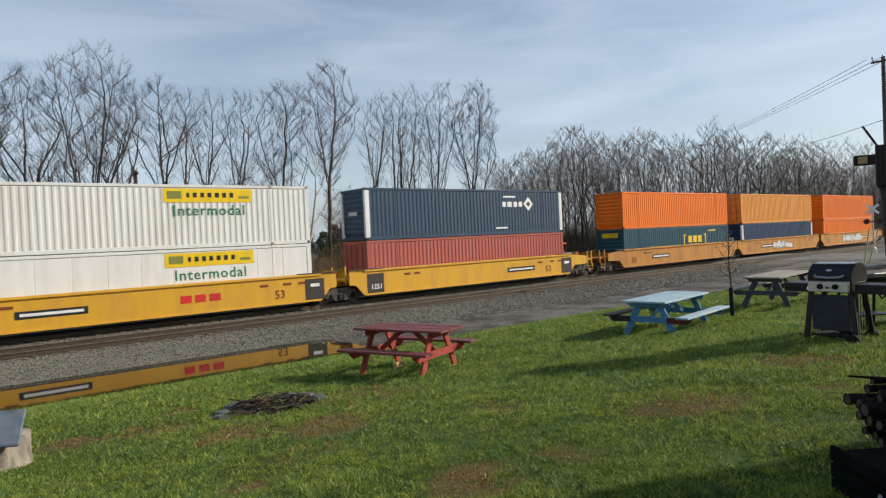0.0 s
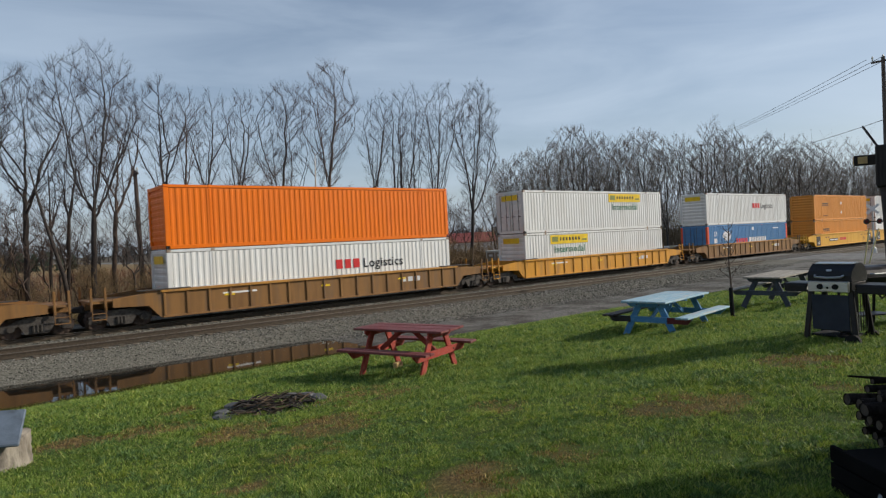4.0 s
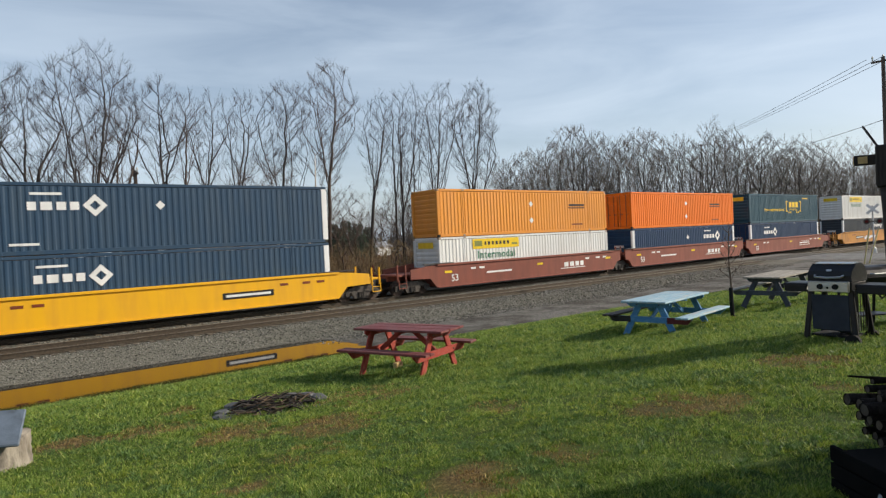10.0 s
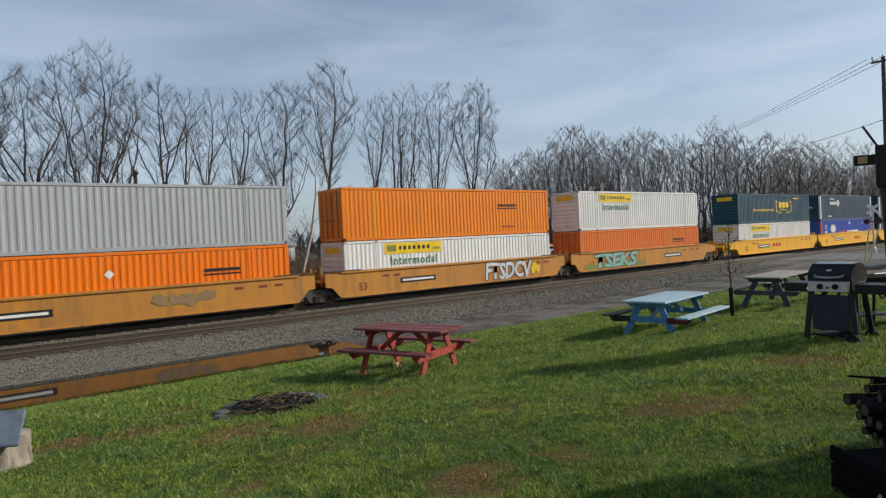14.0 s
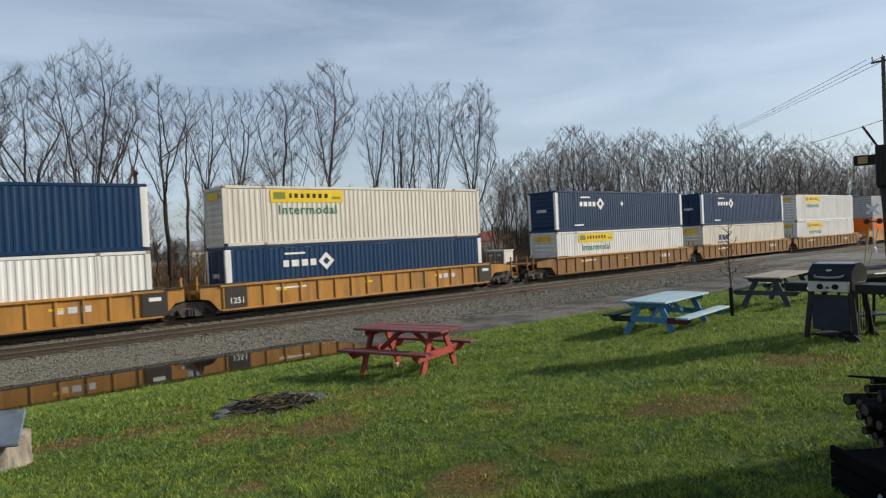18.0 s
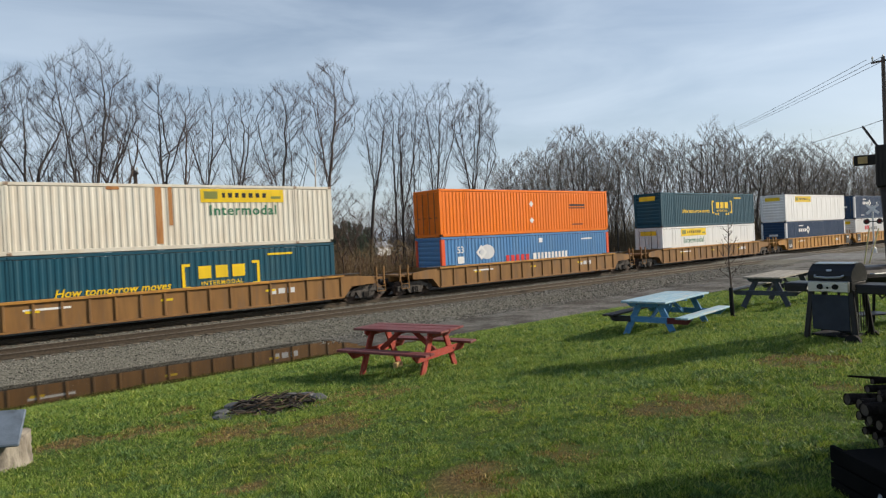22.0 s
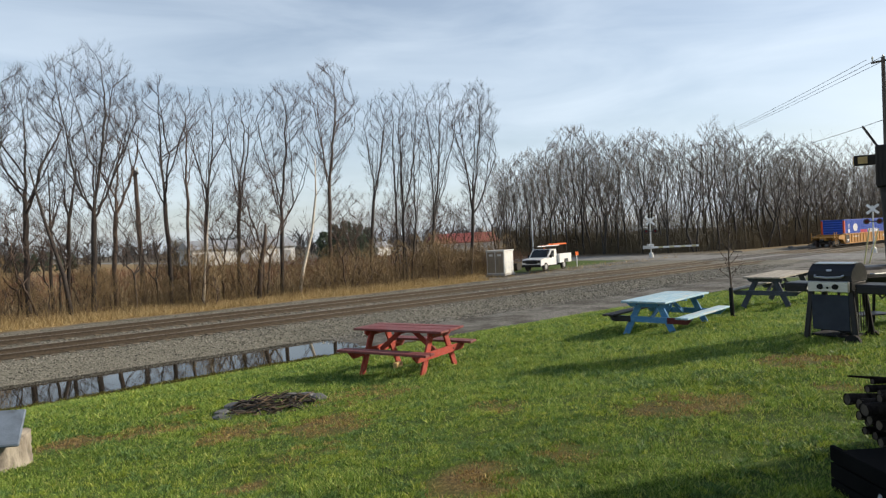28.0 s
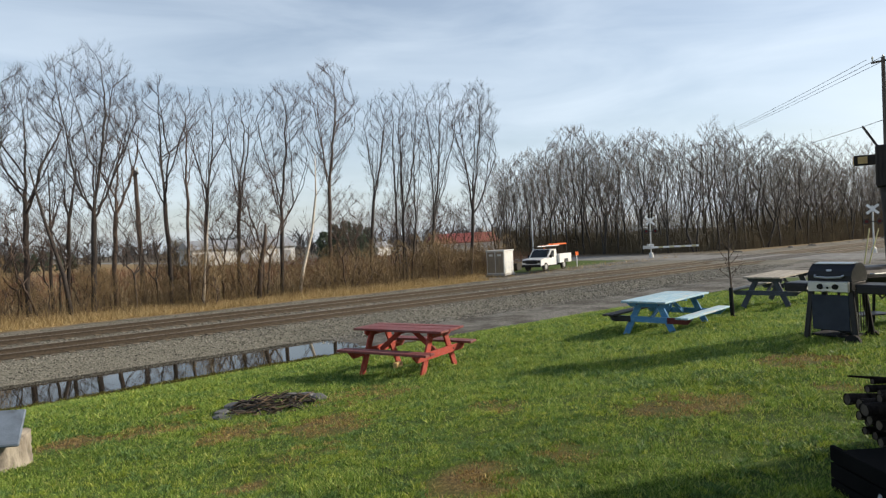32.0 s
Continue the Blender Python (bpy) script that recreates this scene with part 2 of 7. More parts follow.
def worn(x, y):
    """Bare brown patches in the lawn, from 0 to 1."""
    w = 0.0
    for px, py, a, b, k in ((1.25, 8.8, 0.34, 0.27, 0.85), (2.18, 8.54, 0.43, 0.39, 0.75), (2.61, 7.1, 0.44, 0.58, 0.6), (3.44, 6.38, 0.42, 0.54, 0.95), (1.76, 4.71, 0.16, 0.14, 0.8), (2.86, 3.32, 0.29, 0.31, 1.0), (5.5, 3.28, 0.51, 0.38, 0.9), (8.09, 3.26, 0.43, 0.49, 0.85), (4.7, 5.04, 0.29, 0.35, 0.5), (4.77, 7.81, 0.6, 0.72, 0.45), (2.66, 5.28, 0.39, 0.36, 0.35), (3.7, 3.24, 0.25, 0.21, 0.35), (2.7, 9.5, 0.22, 0.27, 0.6), (6.71, 2.38, 0.19, 0.25, 0.4)):
        u, v = (x - px) * cos(HEAD) - (y - py) * sin(HEAD), (x - px) * sin(HEAD) + (y - py) * cos(HEAD)
        d = (u / a) ** 2 + (v / b) ** 2
        w = max(w, k * (1.12 - d * 0.52))
    if x < 16:
        w = max(w, 0.45 - abs(y - lawn_edge(x) + 0.35) * 1.2)
    rough = 0.40 * noise.noise(Vector((x * 1.7, y * 2.2, 4))) + 0.80 * noise.noise(Vector((x * 6.2, y * 8.5, 9))) + 0.65 * noise.noise(Vector((x * 15, y * 19, 5)))
    w = (w + 0.05) * (0.75 + 1.9 * rough)
    return min(max(w, 0.0), 1.0)


def lawn_edge(x):
    return 19.85 - 2.2 * smooth01(10.0, 17.0, x)


def ground_z(x, y):
    """Height of the ground; the rails' top is zero."""
    lawn = along(LAWN_LINE, y)
    lawn += 0.035 * noise.noise(Vector((x * 0.35, y * 0.35, 0))) + 0.024 * noise.noise(Vector((x * 1.5, y * 1.5, 3))) + 0.010 * noise.noise(Vector((x * 3.3, y * 3.3, 6)))
    rise = smooth01(28, 60, x)
    ditch = -0.70 + 0.28 * smooth01(9.5, 16.5, x) + 0.34 * rise
    bed = -0.19
    far = -0.26 + 0.06 * noise.noise(Vector((x * 0.2, y * 0.2, 7))) - 0.25 * smooth01(40, 70, y) + 0.30 * smooth01(38, 60, x) * (1 - smooth01(60, 90, y))
    e = lawn_edge(x)
    if y <= e - 0.6:
        z = lawn
    elif y < e + 0.5:
        k = smooth01(e - 0.6, e + 0.5, y)
        z = lawn * (1 - k) + ditch * k
    elif y < 22.6:
        z = ditch + 0.03 * noise.noise(Vector((x * 0.8, y * 0.8, 5))) + 0.02 * noise.noise(Vector((x * 2.5, y * 2.5, 8)))
    elif y < 24.9:
        z = ditch + (bed - ditch) * (y - 22.6) / 2.3
    elif y < 33.2:
        z = bed
    elif y < 36.0:
        z = bed + (far - bed) * smooth01(33.2, 36.0, y)
    else:
        z = far
    if x > 30 and y < lawn_edge(x):
        k = smooth01(30, 44, x)
        z = z * (1 - k) + (-0.12 + 0.9 * smooth01(8, -10, y)) * k
    road = smooth01(54, 57, x) * (1 - smooth01(69, 72, x)) * smooth01(14, 17, y) * (1 - smooth01(46, 50, y))
    return z * (1 - road) + (-0.03) * road


def spaced(stops):
    out = []
    for (a, s), (b, _) in zip(stops, stops[1:]):
        k = max(1, round((b - a) / s))
        out += [a + (b - a) * i / k for i in range(k)]
    return out + [stops[-1][0]]


def build_ground(material):
    xs = spaced([(-3000, 700), (-200, 40), (-40, 4), (-8, 0.3), (36, 0.8), (80, 2.5), (160, 30), (400, 400), (3000, 1)])
    ys = spaced([(-1500, 500), (-60, 12), (-12, 1.5), (0, 0.25), (25, 0.5), (38, 1.5), (60, 8), (160, 60), (400, 500), (3000, 1)])
    vs = [(x, y, ground_z(x, y)) for y in ys for x in xs]
    w = len(xs)
    fs = [(j * w + i, j * w + i + 1, (j + 1) * w + i + 1, (j + 1) * w + i) for j in range(len(ys) - 1) for i in range(w - 1)]
    me = bpy.data.meshes.new("ground")
    me.from_pydata(vs, [], fs)
    me.materials.append(material)
    me.polygons.foreach_set("use_smooth", [True] * len(fs))
    zone = me.attributes.new("zone", "FLOAT_COLOR", "POINT")
    cols = []
    for x, y, z in vs:
        j = 0.25 * noise.noise(Vector((x * 0.9, y * 0.9, 11))) + 0.12 * noise.noise(Vector((x * 3, y * 3, 2)))
        e = lawn_edge(x) + j
        lawn = smooth01(e - 0.05, e - 0.5, y) * smooth01(42 + j * 6, 38 + j * 6, x)
        dry = smooth01(35.9, 36.7, y + j * 2) * (1 - smooth01(54, 58, x + j * 4) * (1 - smooth01(48, 54, y)))
        dry *= 1 - 0.72 * smooth01(56, 62, x) * smooth01(46, 50, y)
        dry = max(dry, 0.75 * smooth01(70.5, 73, x + j) * smooth01(35.4, 37.0, y + j))
        dry *= 1 - smooth01(33, 36, x) * (1 - smooth01(40, 42.5, y + j)) * (1 - smooth01(60, 70, x))
        lawn = max(lawn, smooth01(40, 42, x + j * 3) * smooth01(39.5, 41, y + j * 2) * (1 - smooth01(47, 49, y + j)) * (1 - smooth01(60, 63, x)))
        road = smooth01(57, 59, x + j) * (1 - smooth01(67, 69, x + j)) * smooth01(8, 12, y)
        wet = smooth01(e - 0.3, e + 0.3, y) * (1 - smooth01(21.3, 22.4, y + j)) * (1 - smooth01(9, 15, x + j * 6))
        litter = smooth01(70.5, 73, x + j) * smooth01(37.5, 40, y + j)
        dry *= 1 - 0.8 * litter
        wet = max(wet, 0.9 * litter)
        for t in (T_NEAR, T_TRAIN):
            wet = max(wet, 0.35 * smooth01(1.75, 1.1, abs(y - t)))
        cols += [lawn, dry, wet, road]
    zone.data.foreach_set("color", cols)
    rock = me.attributes.new("rock", "FLOAT", "POINT")
    rock.data.foreach_set("value", [smooth01(22.2, 22.9, y) * (1 - smooth01(34.5, 36.2, y)) * (1 - 0.6 * smooth01(45, 80, x)) for x, y, z in vs])
    bare = me.attributes.new("worn", "FLOAT", "POINT")
    bare.data.foreach_set("value", [worn(x, y) if y < 20 and -8 < x < 36 else 0.0 for x, y, z in vs])
    return tagged(new("ground", me), "sloping ground with lawn, gravel and dry grass", "ground", kind="structure")


def ground_material():
    m = bpy.data.materials.new("ground")
    m.use_nodes = True
    n, l = m.node_tree.nodes, m.node_tree.links
    p = n["Principled BSDF"]
    tc = n.new("ShaderNodeTexCoord")

    def speck(s, detail=6, rough=0.6):
        t = n.new("ShaderNodeTexNoise")
        t.inputs["Scale"].default_value, t.inputs["Detail"].default_value, t.inputs["Roughness"].default_value = s, detail, rough
        l.new(tc.outputs["Object"], t.inputs["Vector"])
        return t.outputs["Fac"]

    def ramp(fac, *stops):
        r = n.new("ShaderNodeValToRGB")
        while len(r.color_ramp.elements) < len(stops):
            r.color_ramp.elements.new(0.5)
        for e, (at, c) in zip(r.color_ramp.elements, stops):
            e.position, e.color = at, (*c, 1)
        l.new(fac, r.inputs["Fac"])
        return r.outputs["Color"]

    def mixed(fac, a, b):
        k = n.new("ShaderNodeMix")
        k.data_type = "RGBA"
        l.new(fac, k.inputs["Factor"])
        l.new(a, k.inputs["A"])
        l.new(b, k.inputs["B"])
        return k.outputs["Result"]

    zone = n.new("ShaderNodeAttribute")
    zone.attribute_name = "zone"
    sep = n.new("ShaderNodeSeparateColor")
    l.new(zone.outputs["Color"], sep.inputs["Color"])
    grass = ramp(speck(1.6, 8, 0.7), (0.30, (0.022, 0.042, 0.005)), (0.5, (0.050, 0.085, 0.010)), (0.66, (0.075, 0.110, 0.014)), (0.8, (0.10, 0.105, 0.021)))
    gravel = ramp(speck(5, 12, 0.85), (0.34, (0.024, 0.022, 0.018)), (0.5, (0.062, 0.058, 0.048)), (0.66, (0.135, 0.127, 0.108)))
    straw = ramp(speck(2.2, 9, 0.7), (0.3, (0.10, 0.065, 0.028)), (0.5, (0.22, 0.15, 0.065)), (0.72, (0.34, 0.26, 0.13)))
    pale = ramp(speck(9, 10, 0.8), (0.34, (0.065, 0.063, 0.056)), (0.5, (0.150, 0.145, 0.130)), (0.66, (0.27, 0.26, 0.235)))
    gravel = mixed(ramp(speck(0.55, 5, 0.65), (0.40, (0, 0, 0)), (0.55, (0.95, 0.95, 0.95))), gravel, pale)
    mud = ramp(speck(6, 12, 0.85), (0.34, (0.016, 0.014, 0.010)), (0.5, (0.050, 0.042, 0.030)), (0.66, (0.125, 0.108, 0.082)))
    tar = ramp(speck(0.9, 10, 0.7), (0.34, (0.13, 0.13, 0.126)), (0.52, (0.19, 0.19, 0.184)), (0.66, (0.25, 0.248, 0.238)))
    bare = n.new("ShaderNodeAttribute")
    bare.attribute_name = "worn"
    soil = ramp(speck(30, 10, 0.85), (0.36, (0.018, 0.013, 0.006)), (0.48, (0.10, 0.064, 0.022)), (0.64, (0.29, 0.20, 0.080)))
    grass = mixed(bare.outputs["Fac"], grass, soil)
    rocky = n.new("ShaderNodeAttribute")
    rocky.attribute_name = "rock"
    chips = ramp(speck(14, 10, 0.85), (0.34, (0.045, 0.043, 0.032)), (0.5, (0.150, 0.144, 0.115)), (0.66, (0.31, 0.295, 0.24)))
    gravel = mixed(rocky.outputs["Fac"], gravel, chips)
    c = mixed(sep.outputs["Blue"], gravel, mud)
    c = mixed(sep.outputs["Green"], c, straw)
    c = mixed(sep.outputs["Red"], c, grass)
    c = mixed(zone.outputs["Alpha"], c, tar)
    l.new(c, p.inputs["Base Color"])
    p.inputs["Roughness"].default_value = 0.95
    p.inputs["Specular IOR Level"].default_value = 0.25
    b = n.new("ShaderNodeBump")
    b.inputs["Strength"].default_value, b.inputs["Distance"].default_value = 0.7, 0.05
    l.new(speck(14, 6, 0.7), b.inputs["Height"])
    l.new(b.outputs["Normal"], p.inputs["Normal"])
    return m


build_ground(ground_material())

# standing water in the ditch beside the ballast
m_water = bpy.data.materials.new("ditch_water")
m_water.use_nodes = True
wp = m_water.node_tree.nodes["Principled BSDF"]
wp.inputs["Base Color"].default_value = (0.018, 0.016, 0.012, 1)
wp.inputs["Roughness"].default_value = 0.03
wp.inputs["IOR"].default_value = 1.33
wp.inputs["Specular IOR Level"].default_value = 0.5
rip = m_water.node_tree.nodes.new("ShaderNodeTexNoise")
rip.inputs["Scale"].default_value = 2.0
rb = m_water.node_tree.nodes.new("ShaderNodeBump")
rb.inputs["Strength"].default_value, rb.inputs["Distance"].default_value = 0.05, 0.01
m_water.node_tree.links.new(rip.outputs["Fac"], rb.inputs["Height"])
m_water.node_tree.links.new(rb.outputs["Normal"], wp.inputs["Normal"])
pool = Shape().add([(-14, 19.0, -0.605), (17, 19.0, -0.605), (17, 22.9, -0.605), (-14, 22.9, -0.605)], [(0, 1, 2, 3)])
tagged(part("water", pool, m_water), "shallow standing water in the ditch", "puddle", kind="structure")

# ---- two tracks ----


def rail_profile():
    return [(-0.07, -0.175), (0.07, -0.175), (0.07, -0.16), (0.012, -0.14), (0.012, -0.045), (0.036, -0.035), (0.036, -0.006), (0.028, 0), (-0.028, 0), (-0.036, -0.006), (-0.036, -0.035), (-0.012, -0.045), (-0.012, -0.14), (-0.07, -0.16)]


def tracks():
    web = Shape().prism(rail_profile(), -260, 420, "x").mesh("rail", M_RAIL)
    shine = Shape().box((80, 0, 0.001), (680, 0.05, 0.006)).mesh("rail_head", M_RAILTOP)
    tie = Shape().box((0, 0, -0.24), (0.22, 2.6, 0.16), 0.015).mesh("sleeper", M_TIE)
    for y, label in ((T_NEAR, "empty rusty railway track on brown sleepers"), (T_TRAIN, "railway track carrying the freight train")):
        t = holder("track", pose(0, y, 0), label, "railway track", kind="structure")
        for s in (-1, 1):
            r = part("rail", web, None, t, at=pose(0, s * 0.7525, 0))
            part("rail_head", shine, None, r)
        n = 0
        rest = Shape()
        for k in range(-80, 560):
            x = k * 0.53 + random.uniform(-0.03, 0.03)
            turn = random.uniform(-1.2, 1.2)
            if -8 <= x < 90:
                part("sleeper", tie, None, t, at=pose(x, random.uniform(-0.06, 0.06), random.uniform(-0.012, 0.012), 0, 0, turn))
            else:
                rest.box((x, 0, -0.24), (0.22, 2.6, 0.16))
        part("sleepers", rest, M_TIE, t)["kind"] = "stuff"


tracks()


def crossing_panels():
    """Dark rubber panels between and beside the rails where the road crosses."""
    m = grained("crossing_rubber", (0.030, 0.029, 0.028), (0.055, 0.052, 0.048), 0.85, 0, 3, bump=0.3, spread=0.2)
    inner = Shape().box((0, 0, -0.09), (2.36, 1.30, 0.16), 0.012).mesh("crossing_panel", m)
    outer = Shape().box((0, 0, -0.09), (2.36, 0.58, 0.16), 0.012).mesh("crossing_panel", m)
    for y in (T_NEAR, T_TRAIN):
        c = holder("road_crossing", pose(63, y, 0), "dark rubber road crossing laid between the rails", "crossing", "road crossings")
        for k in range(5):
            for dy, me in ((-1.12, outer), (0.0, inner), (1.12, outer)):
                part("crossing_panel", me, None, c, at=pose(-4.8 + 2.4 * k, dy, 0.004))


crossing_panels()


# ---- the train ----
SPEED = 24.5
# small drift of the train against an even speed, in metres
DRIFT = [(0, -0.08), (1, -0.12), (2, -0.03), (3, -0.22), (6, -0.52), (7, -0.50), (8, -0.41), (9, -0.22), (10, -0.09), (11, -0.01), (12, 0.03), (13, 0.08), (14, 0.22), (17, 0.02), (18, -0.08), (19, -0.26), (20, -0.08), (21, 0.05), (22, 0.21), (23, 0.39), (24, 0.64), (25, 0.84), (28, 1.0), (32, 1.0)]
MOVERS = []
LONG, WIDE, HIGH = 16.15, 2.59, 2.87
POST_40 = 6.03
TEAL_TEXT = "How tomorrow moves"


def wave_wall(length, height, pitch=0.272, deep=0.021, at=(0.0, 0.34, 0.47, 0.87)):
    """A corrugated wall with a flat back, facing -y, from the middle of its foot."""
    n = int(length / pitch)
    p = length / n
    line = []
    for i in range(n):
        x = -length / 2 + i * p
        line += [(x + p * at[0], 0.0), (x + p * at[1], 0.0), (x + p * at[2], deep), (x + p * at[3], deep)]
    line.append((length / 2, 0.0))
    k = len(line)
    vs = [(x, y, z) for z in (0, height) for x, y in line] + [(x, 0.07, z) for z in (0, height) for x, y in line]
    fs = [(i, i + 1, k + i + 1, k + i) for i in range(k - 1)] + [(2 * k + i + 1, 2 * k + i, 3 * k + i, 3 * k + i + 1) for i in range(k - 1)]
    fs += [(2 * k + i, 2 * k + i + 1, i + 1, i) for i in range(k - 1)] + [(k + i, k + i + 1, 3 * k + i + 1, 3 * k + i) for i in range(k - 1)]
    fs += [(2 * k, 0, k, 3 * k), (k - 1, 3 * k - 1, 4 * k - 1, 2 * k - 1)]
    return Shape().add(vs, fs)


def seamed_wall(length, height):
    return wave_wall(length, height, 1.24, 0.012, (0.0, 0.965, 0.975, 0.99))


BOX_MESH = {}


def box_meshes(look_name):
    if look_name in BOX_MESH:
        return BOX_MESH[look_name]
    m = PAINT[look_name]
    posts = {"navy": M_WHITE, "charcoal": M_WHITE, "slate": M_WHITE, "blue": M_ORANGERED, "skyblue": M_ORANGERED}.get(look_name, m)
    bars = {"orange_bars": CAR_PAINT["bright"]}.get(look_name, m)
    wall_h = HIGH - 0.30
    d = {}
    plain = look_name == "white_plain"
    d["wall"] = (seamed_wall if plain else wave_wall)(LONG - 0.5, wall_h).mesh("side_wall", m)
    d["roof"] = Shape().box((0, 0, HIGH - 0.03), (LONG - 0.1, WIDE - 0.08, 0.04), 0.01).mesh("roof", m)
    d["floor"] = Shape().box((0, 0, 0.07), (LONG - 0.1, WIDE - 0.1, 0.12)).mesh("floor", M_DARK)
    d["top_rail"] = Shape().box((0, 0.05, HIGH - 0.065), (LONG - 0.36, 0.10, 0.13), 0.012).mesh("top_rail", m)
    d["bottom_rail"] = Shape().box((0, 0.05, 0.085), (LONG - 0.36, 0.10, 0.17), 0.012).mesh("bottom_rail", m)
    d["post"] = Shape().box((0, 0.09, HIGH / 2), (0.30 if posts is not m else 0.24, 0.18, HIGH - 0.26), 0.02).mesh("corner_post", posts)
    d["lift_post"] = Shape().box((0, 0.03, HIGH / 2), (0.11, 0.07, HIGH - 0.26), 0.012).mesh("lift_post", bars)
    d["casting"] = Shape().box((0, 0.085, 0.06), (0.19, 0.18, 0.13), 0.02).mesh("corner_casting", M_CASTING if look_name in ("white", "cream", "rusty", "orange_pale", "orange") else m)
    zig = [(0.055, HIGH - 0.15), (0.055, 0.15)]
    for k in range(8):
        z = 0.34 + k * 0.29
        zig += [(0.0, z), (-0.035, z + 0.04), (-0.035, z + 0.17), (0.0, z + 0.21)]
    zig.append((0.0, HIGH - 0.15))
    e = Shape().prism(zig[::-1], -WIDE / 2 + 0.2, WIDE / 2 - 0.2)
    d["end"] = e.mesh("end_wall", m)
    d["header"] = Shape().box((0, 0, HIGH - 0.1), (0.16, WIDE - 0.36, 0.18), 0.015).mesh("end_header", m)
    d["sill"] = Shape().box((0, 0, 0.1), (0.16, WIDE - 0.36, 0.18), 0.015).mesh("end_sill", m)
    door = Shape().box((0, 0, HIGH / 2), (0.05, 1.08, HIGH - 0.4), 0.01)
    d["door"] = door.mesh("door", m)
    d["door_panel"] = Shape().box((0.03, 0, 0), (0.03, 0.9, 0.40), 0.012).mesh("raised_panel", m)
    rod = Shape().tube([(0.07, 0, 0.2), (0.07, 0, HIGH - 0.2)], 0.02, 6)
    rod.box((0.09, 0.12, 1.15), (0.03, 0.30, 0.04), 0.008)
    d["rod"] = rod.mesh("lock_rod", M_STEEL)
    BOX_MESH[look_name] = d
    return d


COLOUR_WORDS = {"white": "white ribbed steel", "white_plain": "white smooth-panelled steel", "cream": "cream-white ribbed steel", "rusty": "rust-streaked cream ribbed steel", "orange_bright": "bright orange ribbed steel", "orange_bars": "yellow-barred orange ribbed steel", "orange": "orange ribbed steel", "orange_pale": "faded orange ribbed steel", "navy": "navy blue ribbed steel", "slate": "slate blue ribbed steel", "charcoal": "charcoal ribbed steel", "teal": "dark teal ribbed steel", "blue": "blue steel, orange-red posts,", "skyblue": "faded blue steel, orange-red posts,", "redbrown": "red-brown ribbed steel", "grey": "light grey ribbed steel"}


def plate(w, h, x=0.0, z=0.0, ch=0.0):
    return Shape().box((x, 0, z), (w, 0.008, h))


def blocks(widths, h, gap=0.05):
    """Plain upright bars in a row that stand for a mark: (shape, x) of each."""
    out = []
    x = -(sum(widths) + gap * (len(widths) - 1)) / 2
    for i, w in enumerate(widths):
        ring = [(-w * 0.42, -h * 0.46), (w * 0.42, -h * 0.46), (w * 0.42, h * 0.46), (-w * 0.42, h * 0.46)]
        out.append((Shape().prism(ring, -0.003, 0.003), x + w / 2))
        x += w + gap
    return out


def strip(widths, h, gap=0.05):
    """One plain bar as long as a row of small writing."""
    return Shape().box((0, 0, 0), (sum(widths) + gap * (len(widths) - 1), 0.006, h * 0.62))


def diamond(r, inner=0.0):
    if not inner:
        return Shape().prism([(0, -r), (r, 0), (0, r), (-r, 0)], -0.003, 0.003)
    s = Shape()
    c = [(0, -1), (1, 0), (0, 1), (-1, 0)]
    for a, b in zip(c, c[1:] + c[:1]):
        s.prism([(a[0] * r, a[1] * r), (b[0] * r, b[1] * r), (b[0] * inner, b[1] * inner), (a[0] * inner, a[1] * inner)], -0.003, 0.003)
    return s


def oval(rx, rz, n=24):
    return Shape().prism([(rx * cos(2 * pi * k / n), rz * sin(2 * pi * k / n)) for k in range(n)], -0.003, 0.003)


MARK_MESH = {}


